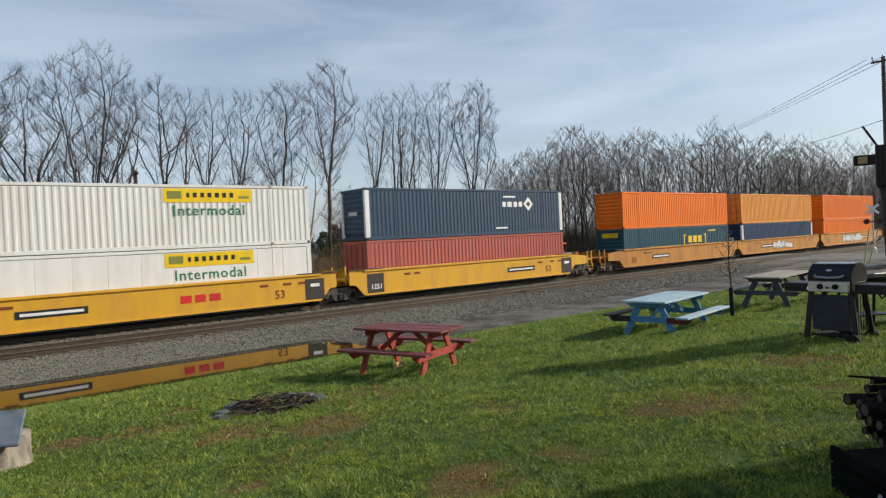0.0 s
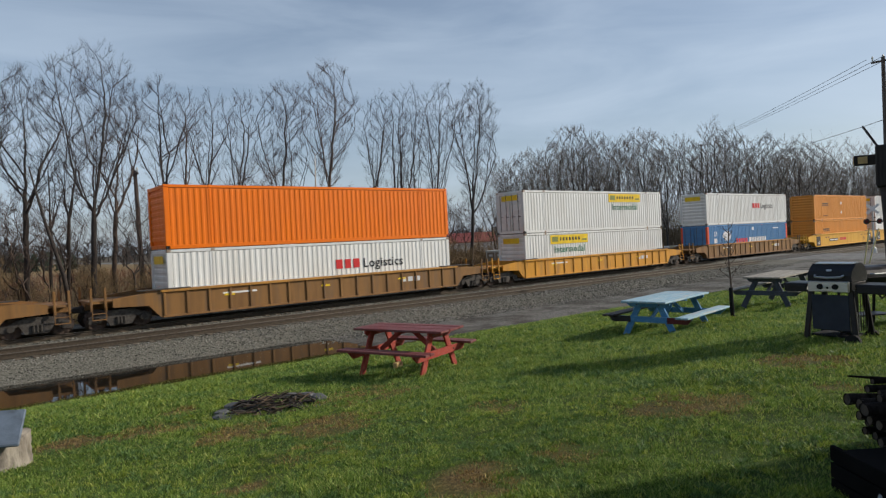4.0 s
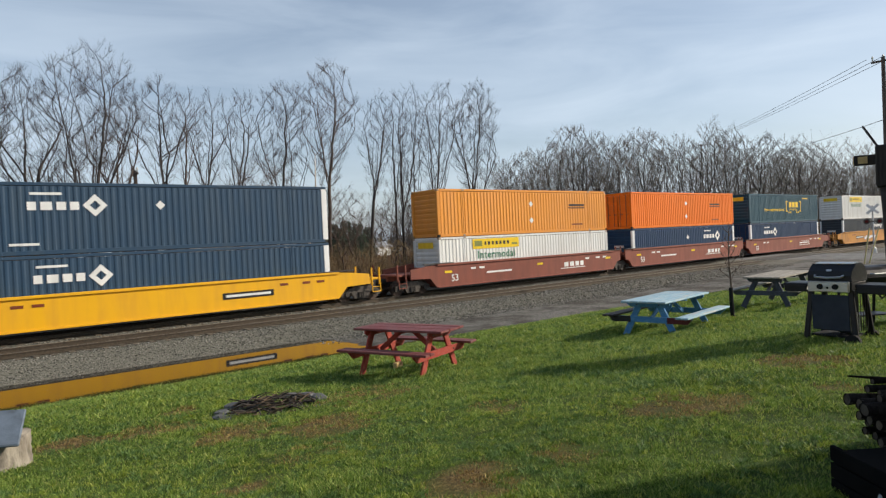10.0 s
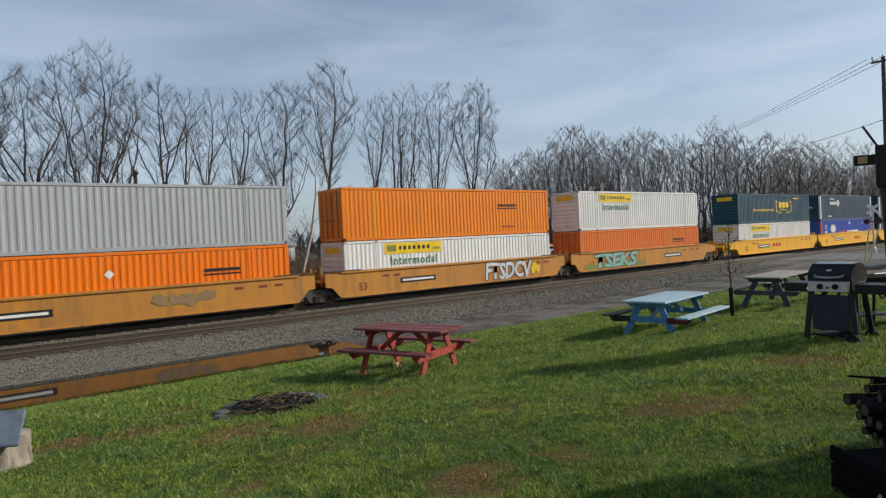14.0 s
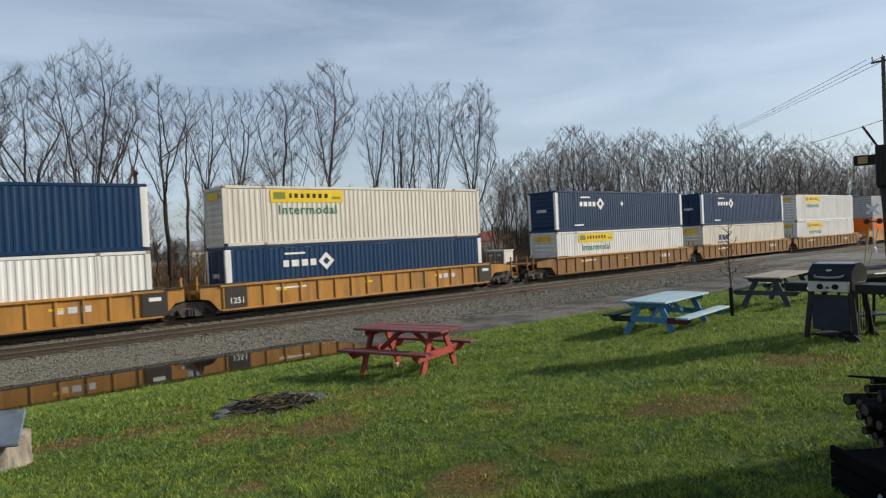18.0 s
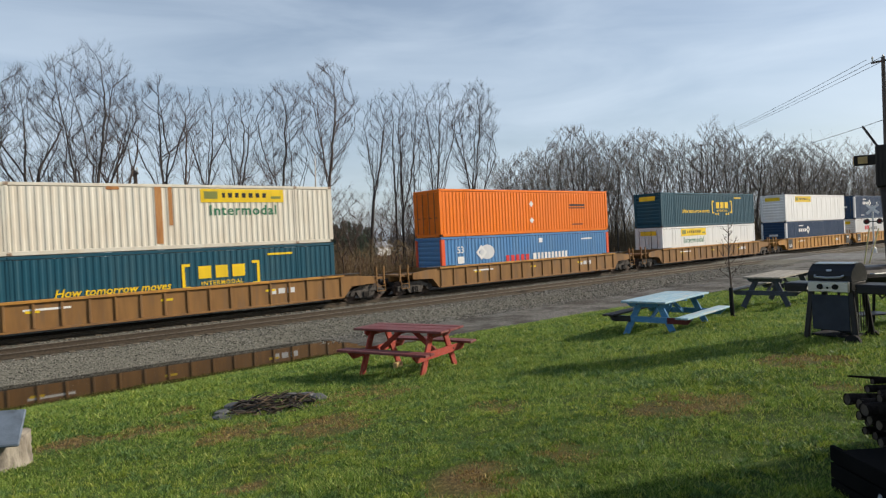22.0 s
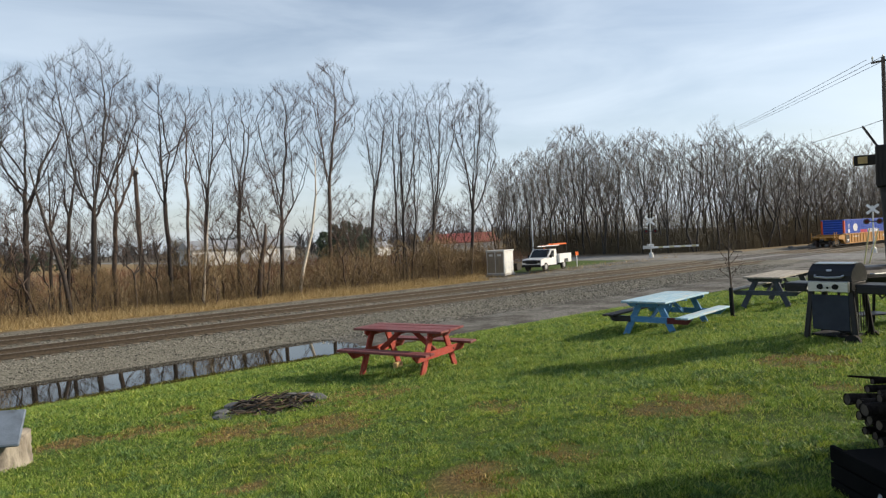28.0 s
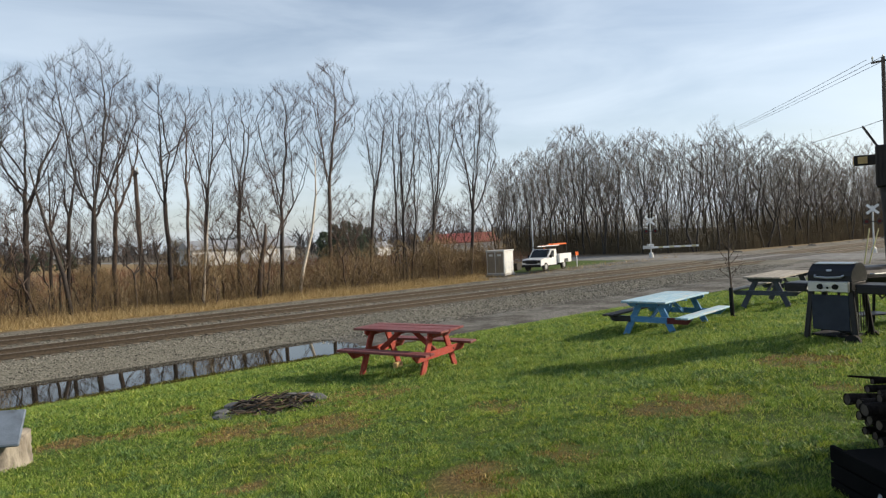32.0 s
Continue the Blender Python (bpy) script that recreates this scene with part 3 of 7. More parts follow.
def marks(kind, look_name):
    """(name, mesh, x, z) of the pieces of a mark round its middle."""
    key = (kind, look_name)
    if key in MARK_MESH:
        return MARK_MESH[key]
    out = []
    if kind in ("plate_word", "plate_only"):
        out.append(("mark_plate", plate(4.05, 0.62).mesh("mark_plate", M_YELLOW), 0, 2.38, 0))
        out += [("letter_block", q.mesh("letter_block", M_BLACK), 0.05 + dx, 2.40, 0.006) for q, dx in blocks([0.16, 0.22, 0.2, 0.22, 0.22, 0.22, 0.22], 0.24, 0.12)]
        out.append(("mark_bar", plate(0.62, 0.34).mesh("mark_bar", M_OLIVE), -1.55, 2.40, 0.006))
        out.append(("mark_bar", plate(0.5, 0.12).mesh("mark_bar", M_OLIVE), 1.62, 2.30, 0.006))
        if kind == "plate_word":
            out.append(("lettering", word("Intermodal", 0.48, M_GREEN, space=1.12), 0.0, 1.68, 0))
    elif kind == "diamond_word":
        out += [("letter_block", q.mesh("letter_block", M_WHITE), -0.35 + dx, 1.93, 0) for q, dx in blocks([0.36, 0.48, 0.40, 0.38], 0.36, 0.08)]
        out.append(("mark_diamond", diamond(0.46, 0.20).mesh("mark_diamond", M_WHITE), 1.14, 1.95, 0))
        out.append(("number_strip", plate(1.1, 0.1).mesh("number_strip", M_WHITE), -0.6, 2.42, 0))
        out.append(("number_strip", plate(1.0, 0.1).mesh("number_strip", M_WHITE), -1.4, 0.42, 0))
    elif kind == "bracket":
        w = 1.75
        for s in (-1, 1):
            b = Shape().box((0, 0, 0), (0.13, 0.008, 1.15)).box((-s * 0.15, 0, 0.51), (0.3, 0.007, 0.13)).box((-s * 0.15, 0, -0.51), (0.3, 0.007, 0.13))
            out.append(("mark_bracket", b.mesh("mark_bracket", M_YELLOW), s * w, 1.62, 0))
        out += [("letter_block", q.mesh("letter_block", M_YELLOW), 0 + dx, 1.78, 0) for q, dx in blocks([0.68, 0.68, 0.72], 0.62, 0.1)]
        out.append(("lettering", word("INTERMODAL", 0.2, M_YELLOW, space=1.2), 0, 1.26, 0))
        for x in (-1.15, -0.75, 0.75, 1.15):
            out.append(("mark_dot", oval(0.11, 0.11, 12).mesh("mark_dot", M_YELLOW), x, 0.97, 0))
        out.append(("lettering", word(TEAL_TEXT, 0.34, M_YELLOW, 0.25), -4.55, 1.28 if look_name == "teal" else 1.5, 0))
        out.append(("number_strip", plate(1.3, 0.1).mesh("number_strip", M_YELLOW), 2.9, 2.45, 0))
    elif kind == "ring_blue":
        out += [("letter_block", q.mesh("letter_block", PAINT["navy"]), 0 + dx, 1.75, 0) for q, dx in blocks([0.5, 0.5, 0.5], 0.5, 0.1)]
        out.append(("mark_bar", plate(2.0, 0.5).mesh("mark_bar", PAINT["navy"]), 0, 1.1, 0))
        out.append(("mark_bar", plate(1.8, 0.3).mesh("mark_bar", PAINT["cream"]), 0, 1.1, 0.006))
    elif kind == "red_word":
        out += [("letter_block", q.mesh("letter_block", M_RED), -1.25 + dx, 1.72, 0) for q, dx in blocks([0.46, 0.42, 0.46], 0.52, 0.08)]
        out.append(("lettering", word("Logistics", 0.66, M_BLACK, space=1.08), 1.0, 1.68, 0))
    elif kind == "globe_word":
        out += [("letter_block", q.mesh("letter_block", M_RED), -1.65 + dx, 1.30, 0) for q, dx in blocks([0.36] * 5, 0.52, 0.1)]
        out += [("letter_block", q.mesh("letter_block", M_WHITE), 1.55 + dx, 1.34, 0) for q, dx in blocks([0.36] + [0.26] * 9, 0.50, 0.09)]
        out.append(("mark_oval", oval(0.62, 0.46).mesh("mark_oval", M_SILVER), -4.35, 1.85, 0))
        out.append(("mark_diamond", diamond(0.46, 0.24).mesh("mark_diamond", M_WHITE), -4.85, 1.85, 0.006))
        out.append(("lettering", word("53", 0.42, M_WHITE), -6.55, 2.05, 0))
        out.append(("number_plate", plate(0.5, 0.42).mesh("number_plate", M_WHITE), -6.55, 1.45, 0))
        out.append(("number_strip", plate(0.35, 0.3).mesh("number_strip", M_WHITE), 0.6, 2.4, 0))
        out.append(("number_strip", plate(1.2, 0.1).mesh("number_strip", M_WHITE), 5.5, 2.35, 0))
    elif kind == "name_bar":
        out.append(("mark_bar", plate(1.75, 0.07).mesh("mark_bar", M_BLACK), 0, 1.66, 0))
        out.append(("name_strip", strip([0.16] * 9, 0.22, 0.03).mesh("name_strip", M_BLACK), 0, 1.86, 0))
        out.append(("number_strip", plate(1.2, 0.09).mesh("number_strip", M_BROWNMARK), 0, 0.5, 0))
    elif kind == "placard":
        for z in ((1.95, 0.85) if look_name.startswith("orange") else (1.95,)):
            out.append(("placard", diamond(0.2).mesh("placard", M_WHITE), 0, z, 0))
    MARK_MESH[key] = out
    return out


def container(look_name, logos, doors_left):
    d = box_meshes(look_name)
    c = holder("container", Matrix(), "%s 53-foot freight container on a well car" % COLOUR_WORDS[look_name], "container", "containers of the train")
    near, far = pose(0, -WIDE / 2, 0), pose(0, WIDE / 2, 0, 0, 0, 180)
    for side in (near, far):
        part("side_wall", d["wall"], None, c, at=side @ pose(0, 0.004, 0.15))
        part("top_rail", d["top_rail"], None, c, at=side)
        part("bottom_rail", d["bottom_rail"], None, c, at=side)
        for s in (-1, 1):
            part("corner_post", d["post"], None, c, at=side @ pose(s * (LONG / 2 - (0.15 if look_name in ("navy", "charcoal", "slate", "blue", "skyblue") else 0.12)), 0, 0))
            part("lift_post", d["lift_post"], None, c, at=side @ pose(s * POST_40, -0.004, 0))
            part("corner_casting", d["casting"], None, c, at=side @ pose(s * (LONG / 2 - 0.1), -0.008, HIGH - 0.115))
            part("corner_casting", d["casting"], None, c, at=side @ pose(s * POST_40, -0.012, HIGH - 0.115))
            part("corner_casting", d["casting"], None, c, at=side @ pose(s * POST_40, -0.010, 0))
    part("roof", d["roof"], None, c)
    part("floor", d["floor"], None, c)
    for s, turn in ((-1, 0), (1, 180)):
        e = pose(s * (LONG / 2 - 0.08), 0, 0, 0, 0, turn)
        part("end_header", d["header"], None, c, at=e)
        part("end_sill", d["sill"], None, c, at=e)
        if (s < 0) == doors_left:
            for y in (-0.57, 0.57):
                g = part("door", d["door"], None, c, at=pose(s * (LONG / 2 - 0.05), y, 0, 0, 0, turn + 180))
                for k in range(4):
                    part("raised_panel", d["door_panel"], None, g, at=pose(0, 0, 0.5 + k * 0.62))
                for yy in (-0.3, 0.25):
                    part("lock_rod", d["rod"], None, g, at=pose(0, yy, 0))
        else:
            part("end_wall", d["end"], None, c, at=e)
    badge = M_YELLOW if look_name in ("white", "white_plain", "cream", "rusty", "teal") else M_SILVER if look_name in ("navy", "slate", "charcoal") else None
    if badge:
        part("end_badge", Shape().box((0, 0, 0), (0.01, 0.9 if badge is M_SILVER else 1.5, 0.2 if badge is M_SILVER else 0.36)).mesh("end_badge", badge), None, c, at=pose(-LONG / 2 - 0.012, 0, 1.5 if badge is M_SILVER else 2.42))
    for kind, x in logos:
        for name, me, dx, z, lift in marks(kind, look_name):
            part(name, me, None, c, at=pose(x + dx, -WIDE / 2 - 0.006 - lift, z))
    if look_name == "rusty":
        for x, w, h in ((-0.5, 0.28, 2.5), (0.0, 0.16, 1.7), (-2.3, 0.5, 0.14)):
            part("rust_streak", plate(w, h).mesh("rust_streak", M_RUST), None, c, at=pose(x, -WIDE / 2 - 0.004, 2.75 - h / 2))
    return c


# ---- well cars ----


def wheelset():
    s = Shape()
    for y in (-0.76, 0.76):
        for r, w, o in ((0.46, 0.05, 0.05 * (-1 if y > 0 else 1)), (0.42, 0.12, 0)):
            s.prism([(r * cos(2 * pi * k / 20), r * sin(2 * pi * k / 20) + 0.42) for k in range(20)], y + o - w / 2, y + o + w / 2)
    s.tube([(0, -1.05, 0.42), (0, 1.05, 0.42)], 0.085, 8)
    return s


TRUCK = {}


def truck_under(car, x):
    if not TRUCK:
        f = Shape().prism([(-1.22, 0.30), (-0.98, 0.26), (-0.62, 0.52), (-0.42, 0.16), (0.42, 0.16), (0.62, 0.52), (0.98, 0.26), (1.22, 0.30), (1.22, 0.56), (0.9, 0.62), (0.45, 0.80), (-0.45, 0.80), (-0.9, 0.62), (-1.22, 0.56)], -0.07, 0.07)
        TRUCK["side"] = f.mesh("side_frame", M_STEEL)
        TRUCK["axle"] = wheelset().mesh("wheelset", M_WHEEL, False)
        TRUCK["bolster"] = Shape().box((0, 0, 0.62), (0.4, 2.1, 0.26), 0.03).mesh("bolster", M_STEEL)
        cap = Shape()
        cap.tube([(0, -0.09, 0), (0, 0.02, 0)], 0.13, 12)
        TRUCK["cap"] = cap.mesh("bearing_cap", M_DARK)
        TRUCK["spring"] = Shape().tube([(0, 0, 0.22), (0, 0, 0.5)], 0.06, 8).mesh("spring", M_DARK)
    t = part("truck", TRUCK["bolster"], None, car, "grimy cast-steel truck", at=pose(x, 0, 0))
    for s in (-1, 1):
        part("side_frame", TRUCK["side"], None, t, at=pose(0, s * 1.05, 0))
        for k in (-0.13, 0.0, 0.13):
            part("spring", TRUCK["spring"], None, t, at=pose(k, s * 1.15, 0))
        part("wheelset", TRUCK["axle"], None, t, at=pose(s * 0.88, 0, 0))
        part("bearing_cap", TRUCK["cap"], None, t, at=pose(s * 0.88, -1.10, 0.42))


CAR_MESH = {}


def car_side(kind, left_outer, right_outer):
    """The side sill's outline, in x and z, counter-clockwise as seen from -y."""
    top = 1.50 if kind.startswith("rib") else 1.68
    low, arch = 0.30, 0.86
    lx, rx = (-10.35 if left_outer else -9.35), (10.35 if right_outer else 9.35)
    tl, tr = (-9.5, 9.5)
    pts = [(-8.45, low), (8.45, low), (8.95, arch), (rx, arch + 0.06), (rx, top - 0.22)]
    pts += [(tr if right_outer else rx, top - (0.0 if not right_outer else 0.12)), (8.4, top), (-8.4, top)]
    pts += [(tl if left_outer else lx, top - (0.0 if not left_outer else 0.12)), (lx, top - 0.22), (lx, arch + 0.06), (-8.95, arch)]
    out = []
    for p in pts:
        if not out or (abs(out[-1][0] - p[0]) + abs(out[-1][1] - p[1])) > 0.01:
            out.append(p)
    return out, top


CAR_WORDS = {"faded": "weathered tan smooth-sided", "yellow": "yellow smooth-sided", "bright": "bright yellow smooth-sided", "oxide": "oxide-brown smooth-sided", "ribbrown": "rusty brown ribbed", "ribyellow": "dull yellow ribbed", "riborange": "rust-orange ribbed"}


def bar_mark(car, face, widths, h, gap, material, x, z):
    for one, dx in blocks(widths, h, gap):
        part("mark_bar", one, material, car, at=pose(x + dx, face, z))


def well_car(kind, unit):
    """unit: S stands alone; F, M and R are the first, middle and last of three that share trucks."""
    left_outer, right_outer = unit in "SR", unit in "SF"
    m = CAR_PAINT[kind]
    ribbed = kind.startswith("rib")
    key = (kind, left_outer, right_outer)
    if key not in CAR_MESH:
        poly, top = car_side(kind, left_outer, right_outer)
        d = {"top": top}
        d["side"] = Shape().prism(poly, -0.05, 0.05).mesh("side_sill", m)
        d["chord"] = Shape().box((0, -0.03, top - 0.05), (16.9, 0.20, 0.12), 0.015).mesh("top_chord", CAR_PAINT["riborange"] if kind == "ribbrown" else m)
        d["foot"] = Shape().box((0, -0.02, 0.33), (16.8, 0.17, 0.09), 0.012).mesh("bottom_chord", m)
        d["rib"] = Shape().box((0, -0.06, (top + 0.33) / 2), (0.10, 0.10, top - 0.46), 0.012).mesh("rib", m)
        d["floor"] = Shape().box((0, 0, 0.315), (16.6, 2.7, 0.07)).mesh("well_floor", M_DARK)
        d["deck"] = Shape().box((0, 0, 1.16), (2.3, 2.5, 0.12), 0.02).box((0, 0, 0.98), (2.3, 0.7, 0.3), 0.02).mesh("end_deck", m)
        d["bulk"] = Shape().box((0, 0, 0.92), (0.14, 2.7, 1.1), 0.02).mesh("bulkhead", m)
        d["black"] = Shape().box((0, 0, 0), (1.05, 0.02, 1.04), 0.005).mesh("stencil_panel", M_DARK)
        d["stake"] = Shape().box((0, 0, 0.3), (0.09, 0.09, 0.95), 0.012).mesh("hand_post", m)
        d["draw"] = Shape().box((0, 0, 0.86), (1.0, 0.36, 0.34), 0.04).box((0.72, 0, 0.86), (0.5, 0.24, 0.26), 0.05).box((0.98, 0.03, 0.86), (0.16, 0.34, 0.32), 0.05).mesh("coupler", M_DARK)
        d["hose"] = Shape().tube([(0, 0, 0.8), (0.15, 0, 0.6), (0.32, 0, 0.42), (0.45, 0, 0.45)], 0.03, 6).mesh("air_hose", M_DARK)
        d["step"] = Shape().box((0, 0, 0.36), (0.55, 0.05, 0.04)).box((-0.26, 0, 0.6), (0.035, 0.04, 0.5)).box((0.26, 0, 0.6), (0.035, 0.04, 0.5)).box((0, 0, 0.62), (0.55, 0.04, 0.03)).mesh("side_ladder", m)
        d["walk"] = Shape().box((0, 0, 0.0), (2.2, 0.22, 0.05), 0.006).mesh("walkway", M_STEEL)
        CAR_MESH[key] = d
    d = CAR_MESH[key]
    car = holder("well_car", Matrix(), "%s steel container well car rolling on the track" % CAR_WORDS[kind], "rail car", "well cars of the train")
    for s in (-1, 1):
        turn = pose(0, s * 1.42, 0) if s < 0 else pose(0, 1.42, 0) @ Matrix.Scale(-1, 4, (0, 1, 0))
        part("side_sill", d["side"], None, car, at=pose(0, s * (1.40 if ribbed else 1.42), 0))
        part("top_chord", d["chord"], None, car, at=turn)
        part("bottom_chord", d["foot"], None, car, at=turn)
    if ribbed:
        n = 18
        for k in range(n):
            part("rib", d["rib"], None, car, at=pose(-8.3 + 16.6 * k / (n - 1), -1.40, 0))
    part("well_floor", d["floor"], None, car)
    for s, outer in ((-1, left_outer), (1, right_outer)):
        end = pose(0, 0, 0, 0, 0, 0 if s > 0 else 180)
        part("bulkhead", d["bulk"], None, car, at=end @ pose(8.35, 0, 0))
        if outer:
            part("end_deck", d["deck"], None, car, at=end @ pose(10.05, 0, 0))
            part("coupler", d["draw"], None, car, at=end @ pose(10.75, 0, 0))
            part("air_hose", d["hose"], None, car, at=end @ pose(11.1, 0.4, 0))
            part("side_ladder", d["step"], None, car, at=pose(s * 10.85, -1.36, 0.1))
            part("hand_post", d["stake"], None, car, at=pose(s * 11.12, -1.25, 1.0))
            part("hand_post", d["stake"], None, car, at=pose(s * 11.12, 1.25, 1.0))
            part("hand_post", d["stake"], None, car, at=pose(s * 10.6, -1.3, 1.0))
            truck_under(car, s * 10.0)
        else:
            part("end_deck", d["deck"], None, car, at=end @ pose(8.85, 0, 0) @ Matrix.Diagonal((0.5, 0.8, 1, 1)))
            part("hand_post", d["stake"], None, car, at=pose(s * 9.35, -1.05, 1.15))
        part("walkway", d["walk"], None, car, at=pose(s * 8.3, -1.45, d["top"] + 0.03))
    if not left_outer:
        truck_under(car, -9.68)
    face = -1.42 - 0.062 if not ribbed else -1.40 - 0.056
    # stencils on the side that is seen
    if kind == "yellow" or (kind in ("riborange",) and unit != "S"):
        for x, t in ((-7.72, "1251"), (8.1, "")):
            p = part("stencil_panel", d["black"], None, car, "black stencil panel", at=pose(x, face - (0.06 if ribbed else 0), 0.92))
            if t:
                part("lettering", word(t, 0.28, M_WHITE), None, p, at=pose(0.04, -0.014, -0.2))
            else:
                part("stencil_bar", plate(0.5, 0.16).mesh("stencil_bar", M_WHITE), None, p, at=pose(0, -0.012, 0.2))
    if kind in ("yellow", "bright", "oxide", "faded"):
        ink = M_WHITE if kind == "oxide" else M_BROWNMARK
        part("lettering", word("53", 0.42, ink), None, car, at=pose(-7.1 if kind != "yellow" else 6.2, face, 0.78))
        part("number_plate", plate(2.5, 0.30).mesh("number_plate", M_BLACK if kind != "oxide" else CAR_PAINT["oxide"]), None, car, at=pose(-3.4 if unit != "F" else 3.6, face, 0.95))
        part("number_strip", strip([0.2] * 9, 0.18, 0.05).mesh("number_strip", M_WHITE), None, car, at=pose(-3.4 if unit != "F" else 3.6, face - 0.006, 0.95))
        for x in (-5.6, -4.9, 5.4, 6.6, 7.4):
            part("stencil_bar", plate(0.42, 0.12).mesh("stencil_bar", M_WHITE if kind == "oxide" else M_BROWNMARK), None, car, at=pose(x, face, 1.28))
        if kind == "oxide":
            bar_mark(car, face, [0.5, 0.5, 0.45, 0.4], 0.34, 0.1, M_WHITE, 3.9, 0.98)
            part("mark_bar", plate(2.6, 0.05).mesh("mark_bar", M_WHITE), None, car, at=pose(3.8, face, 0.72))
            for x in (-7.6, 0.4, 7.8):
                part("reflector", plate(0.55, 0.14).mesh("reflector", M_YELLOW), None, car, at=pose(x, face - 0.004, 1.18))
        elif unit != "F" and kind != "faded":
            bar_mark(car, face, [0.55, 0.55, 0.6], 0.36, 0.08, M_RED, 2.4 if unit == "M" else -0.6, 0.98)
    else:
        for x in (-5.4, -0.4, 4.4):
            part("reflector", plate(0.5, 0.10).mesh("reflector", M_YELLOW), None, car, at=pose(x, face, 1.05))
        part("number_strip", strip([0.16] * 8, 0.14, 0.05).mesh("number_strip", M_WHITE), None, car, at=pose(-4.9, face, 1.12))
        bar_mark(car, face, [0.4, 0.4, 0.45], 0.28, 0.07, M_SILVER, 5.0, 0.98)
    return car, face


def blunt(v):
    return math.copysign(abs(v) ** 0.45, v)


def sprayed(car, face, colour, x0, x1, z0, z1, seed, outline=M_BLACK):
    """Overlapping rounded shapes sprayed on a side sill."""
    rnd = random.Random(seed)
    n = max(3, int((x1 - x0) / 0.62))
    step = (x1 - x0) / n
    for k in range(n):
        cx, cz = x0 + step * (k + 0.5), (z0 + z1) / 2 + rnd.uniform(-0.04, 0.04)
        bars, tilt, wide = [(rnd.uniform(-0.25, 0.25), rnd.uniform(-0.22, 0.22), rnd.uniform(0.24, 0.44), rnd.uniform(0.12, 0.21), rnd.uniform(0, 180)) for j in range(5)], rnd.uniform(-0.18, 0.18), step * 1.3
        for mat_, grow, lift in ((outline, 0.05, 0.0), (colour, 0.0, 0.006)):
            s = Shape()
            for j, (bx, bz, ln, th, deg) in enumerate(bars):
                a = radians(deg) + tilt
                poly = []
                for q in range(12):
                    u = 2 * pi * q / 12
                    p, w = (ln + grow) * blunt(cos(u)), (th + grow) * blunt(sin(u))
                    poly.append((cx + wide * (bx + p * cos(a) - w * sin(a)), min(max(cz + (z1 - z0) * (bz + p * sin(a) + w * cos(a)), z0 - 0.05), z1 + 0.05)))
                s.prism(poly, face - lift - 0.003 - j * 0.0009, face - lift - j * 0.0009)
            part("spray_shape", s, mat_, car)


def block_letters(car, face, text, x0, x1, z0, z1, colour, outline):
    """Fat sprayed letters with a dark outline."""
    for fat, m, lift in ((0.075, outline, 0.0), (0.035, colour, 0.006)):
        c = bpy.data.curves.new("letters", "FONT")
        c.body, c.size, c.offset, c.shear, c.space_character, c.resolution_u = text, 1, fat, 0.12, 0.95, 2
        c.align_x, c.align_y = "CENTER", "CENTER"
        o = bpy.data.objects.new("letters", c)
        scene.collection.objects.link(o)
        bpy.context.view_layer.update()
        me = bpy.data.meshes.new_from_object(o.evaluated_get(bpy.context.evaluated_depsgraph_get()))
        bpy.data.objects.remove(o)
        us, vs = [v.co.x for v in me.vertices], [v.co.y for v in me.vertices]
        kx, kz = (x1 - x0 + 2 * (fat - 0.035)) / (max(us) - min(us)), (z1 - z0 + 3 * (fat - 0.035)) / (max(vs) - min(vs))
        mu, mv = (max(us) + min(us)) / 2, (max(vs) + min(vs)) / 2
        for v in me.vertices:
            u, w = (v.co.x - mu) * kx, (v.co.y - mv) * kz
            v.co = (u + (x0 + x1) / 2, face - 0.004 - lift, w + (z0 + z1) / 2 + 0.04 * sin(u * 3))
        me.materials.clear()
        me.materials.append(m)
        part("spray_letters", me, None, car)


UNIT_NO = [0]


def train_unit(x, kind, unit, top_look, top_logos, low_look, low_logos):
    car, face = well_car(kind, unit)
    MOVERS.append((car, x, T_TRAIN, 0.0))
    i = UNIT_NO[0]
    UNIT_NO[0] += 1
    if low_look:
        c = container(low_look, low_logos, i % 3 == 0)
        MOVERS.append((c, x, T_TRAIN, 0.36))
    if top_look:
        c = container(top_look, top_logos, i % 3 == 1)
        MOVERS.append((c, x, T_TRAIN, 0.36 + HIGH + 0.035))
    return car, face


spot = train_unit(88.03, 'faded', 'F', 'orange_bright', [], 'orange_bright', [])
sprayed(*spot, M_SILVER, -3.0, 3.0, 0.5, 1.4, 13, M_OLIVE)
spot = train_unit(68.73, 'faded', 'M', 'orange_pale', [], 'navy', [])
sprayed(*spot, M_SILVER, -2.0, 2.5, 0.55, 1.3, 3)
train_unit(49.91, 'faded', 'R', 'orange_bright', [], 'teal', [('bracket', 2.25)])
train_unit(26.69, 'yellow', 'F', 'slate', [('diamond_word', 3.55)], 'redbrown', [('emblem', 3.04)])
train_unit(7.20, 'yellow', 'M', 'white', [('plate_word', 3.06)], 'white_plain', [('plate_word', 2.99)])
train_unit(-12.04, 'yellow', 'R', 'orange_pale', [('name_bar', -5.02), ('placard', -0.32)], 'orange_pale', [('name_bar', -4.95)])
train_unit(-35.32, 'ribbrown', 'S', 'white', [('red_word', 2.58)], 'skyblue', [('globe_word', -0.13)])
train_unit(-58.68, 'ribyellow', 'S', 'white', [('plate_word', 3.16)], 'white', [('plate_word', -3.55)])
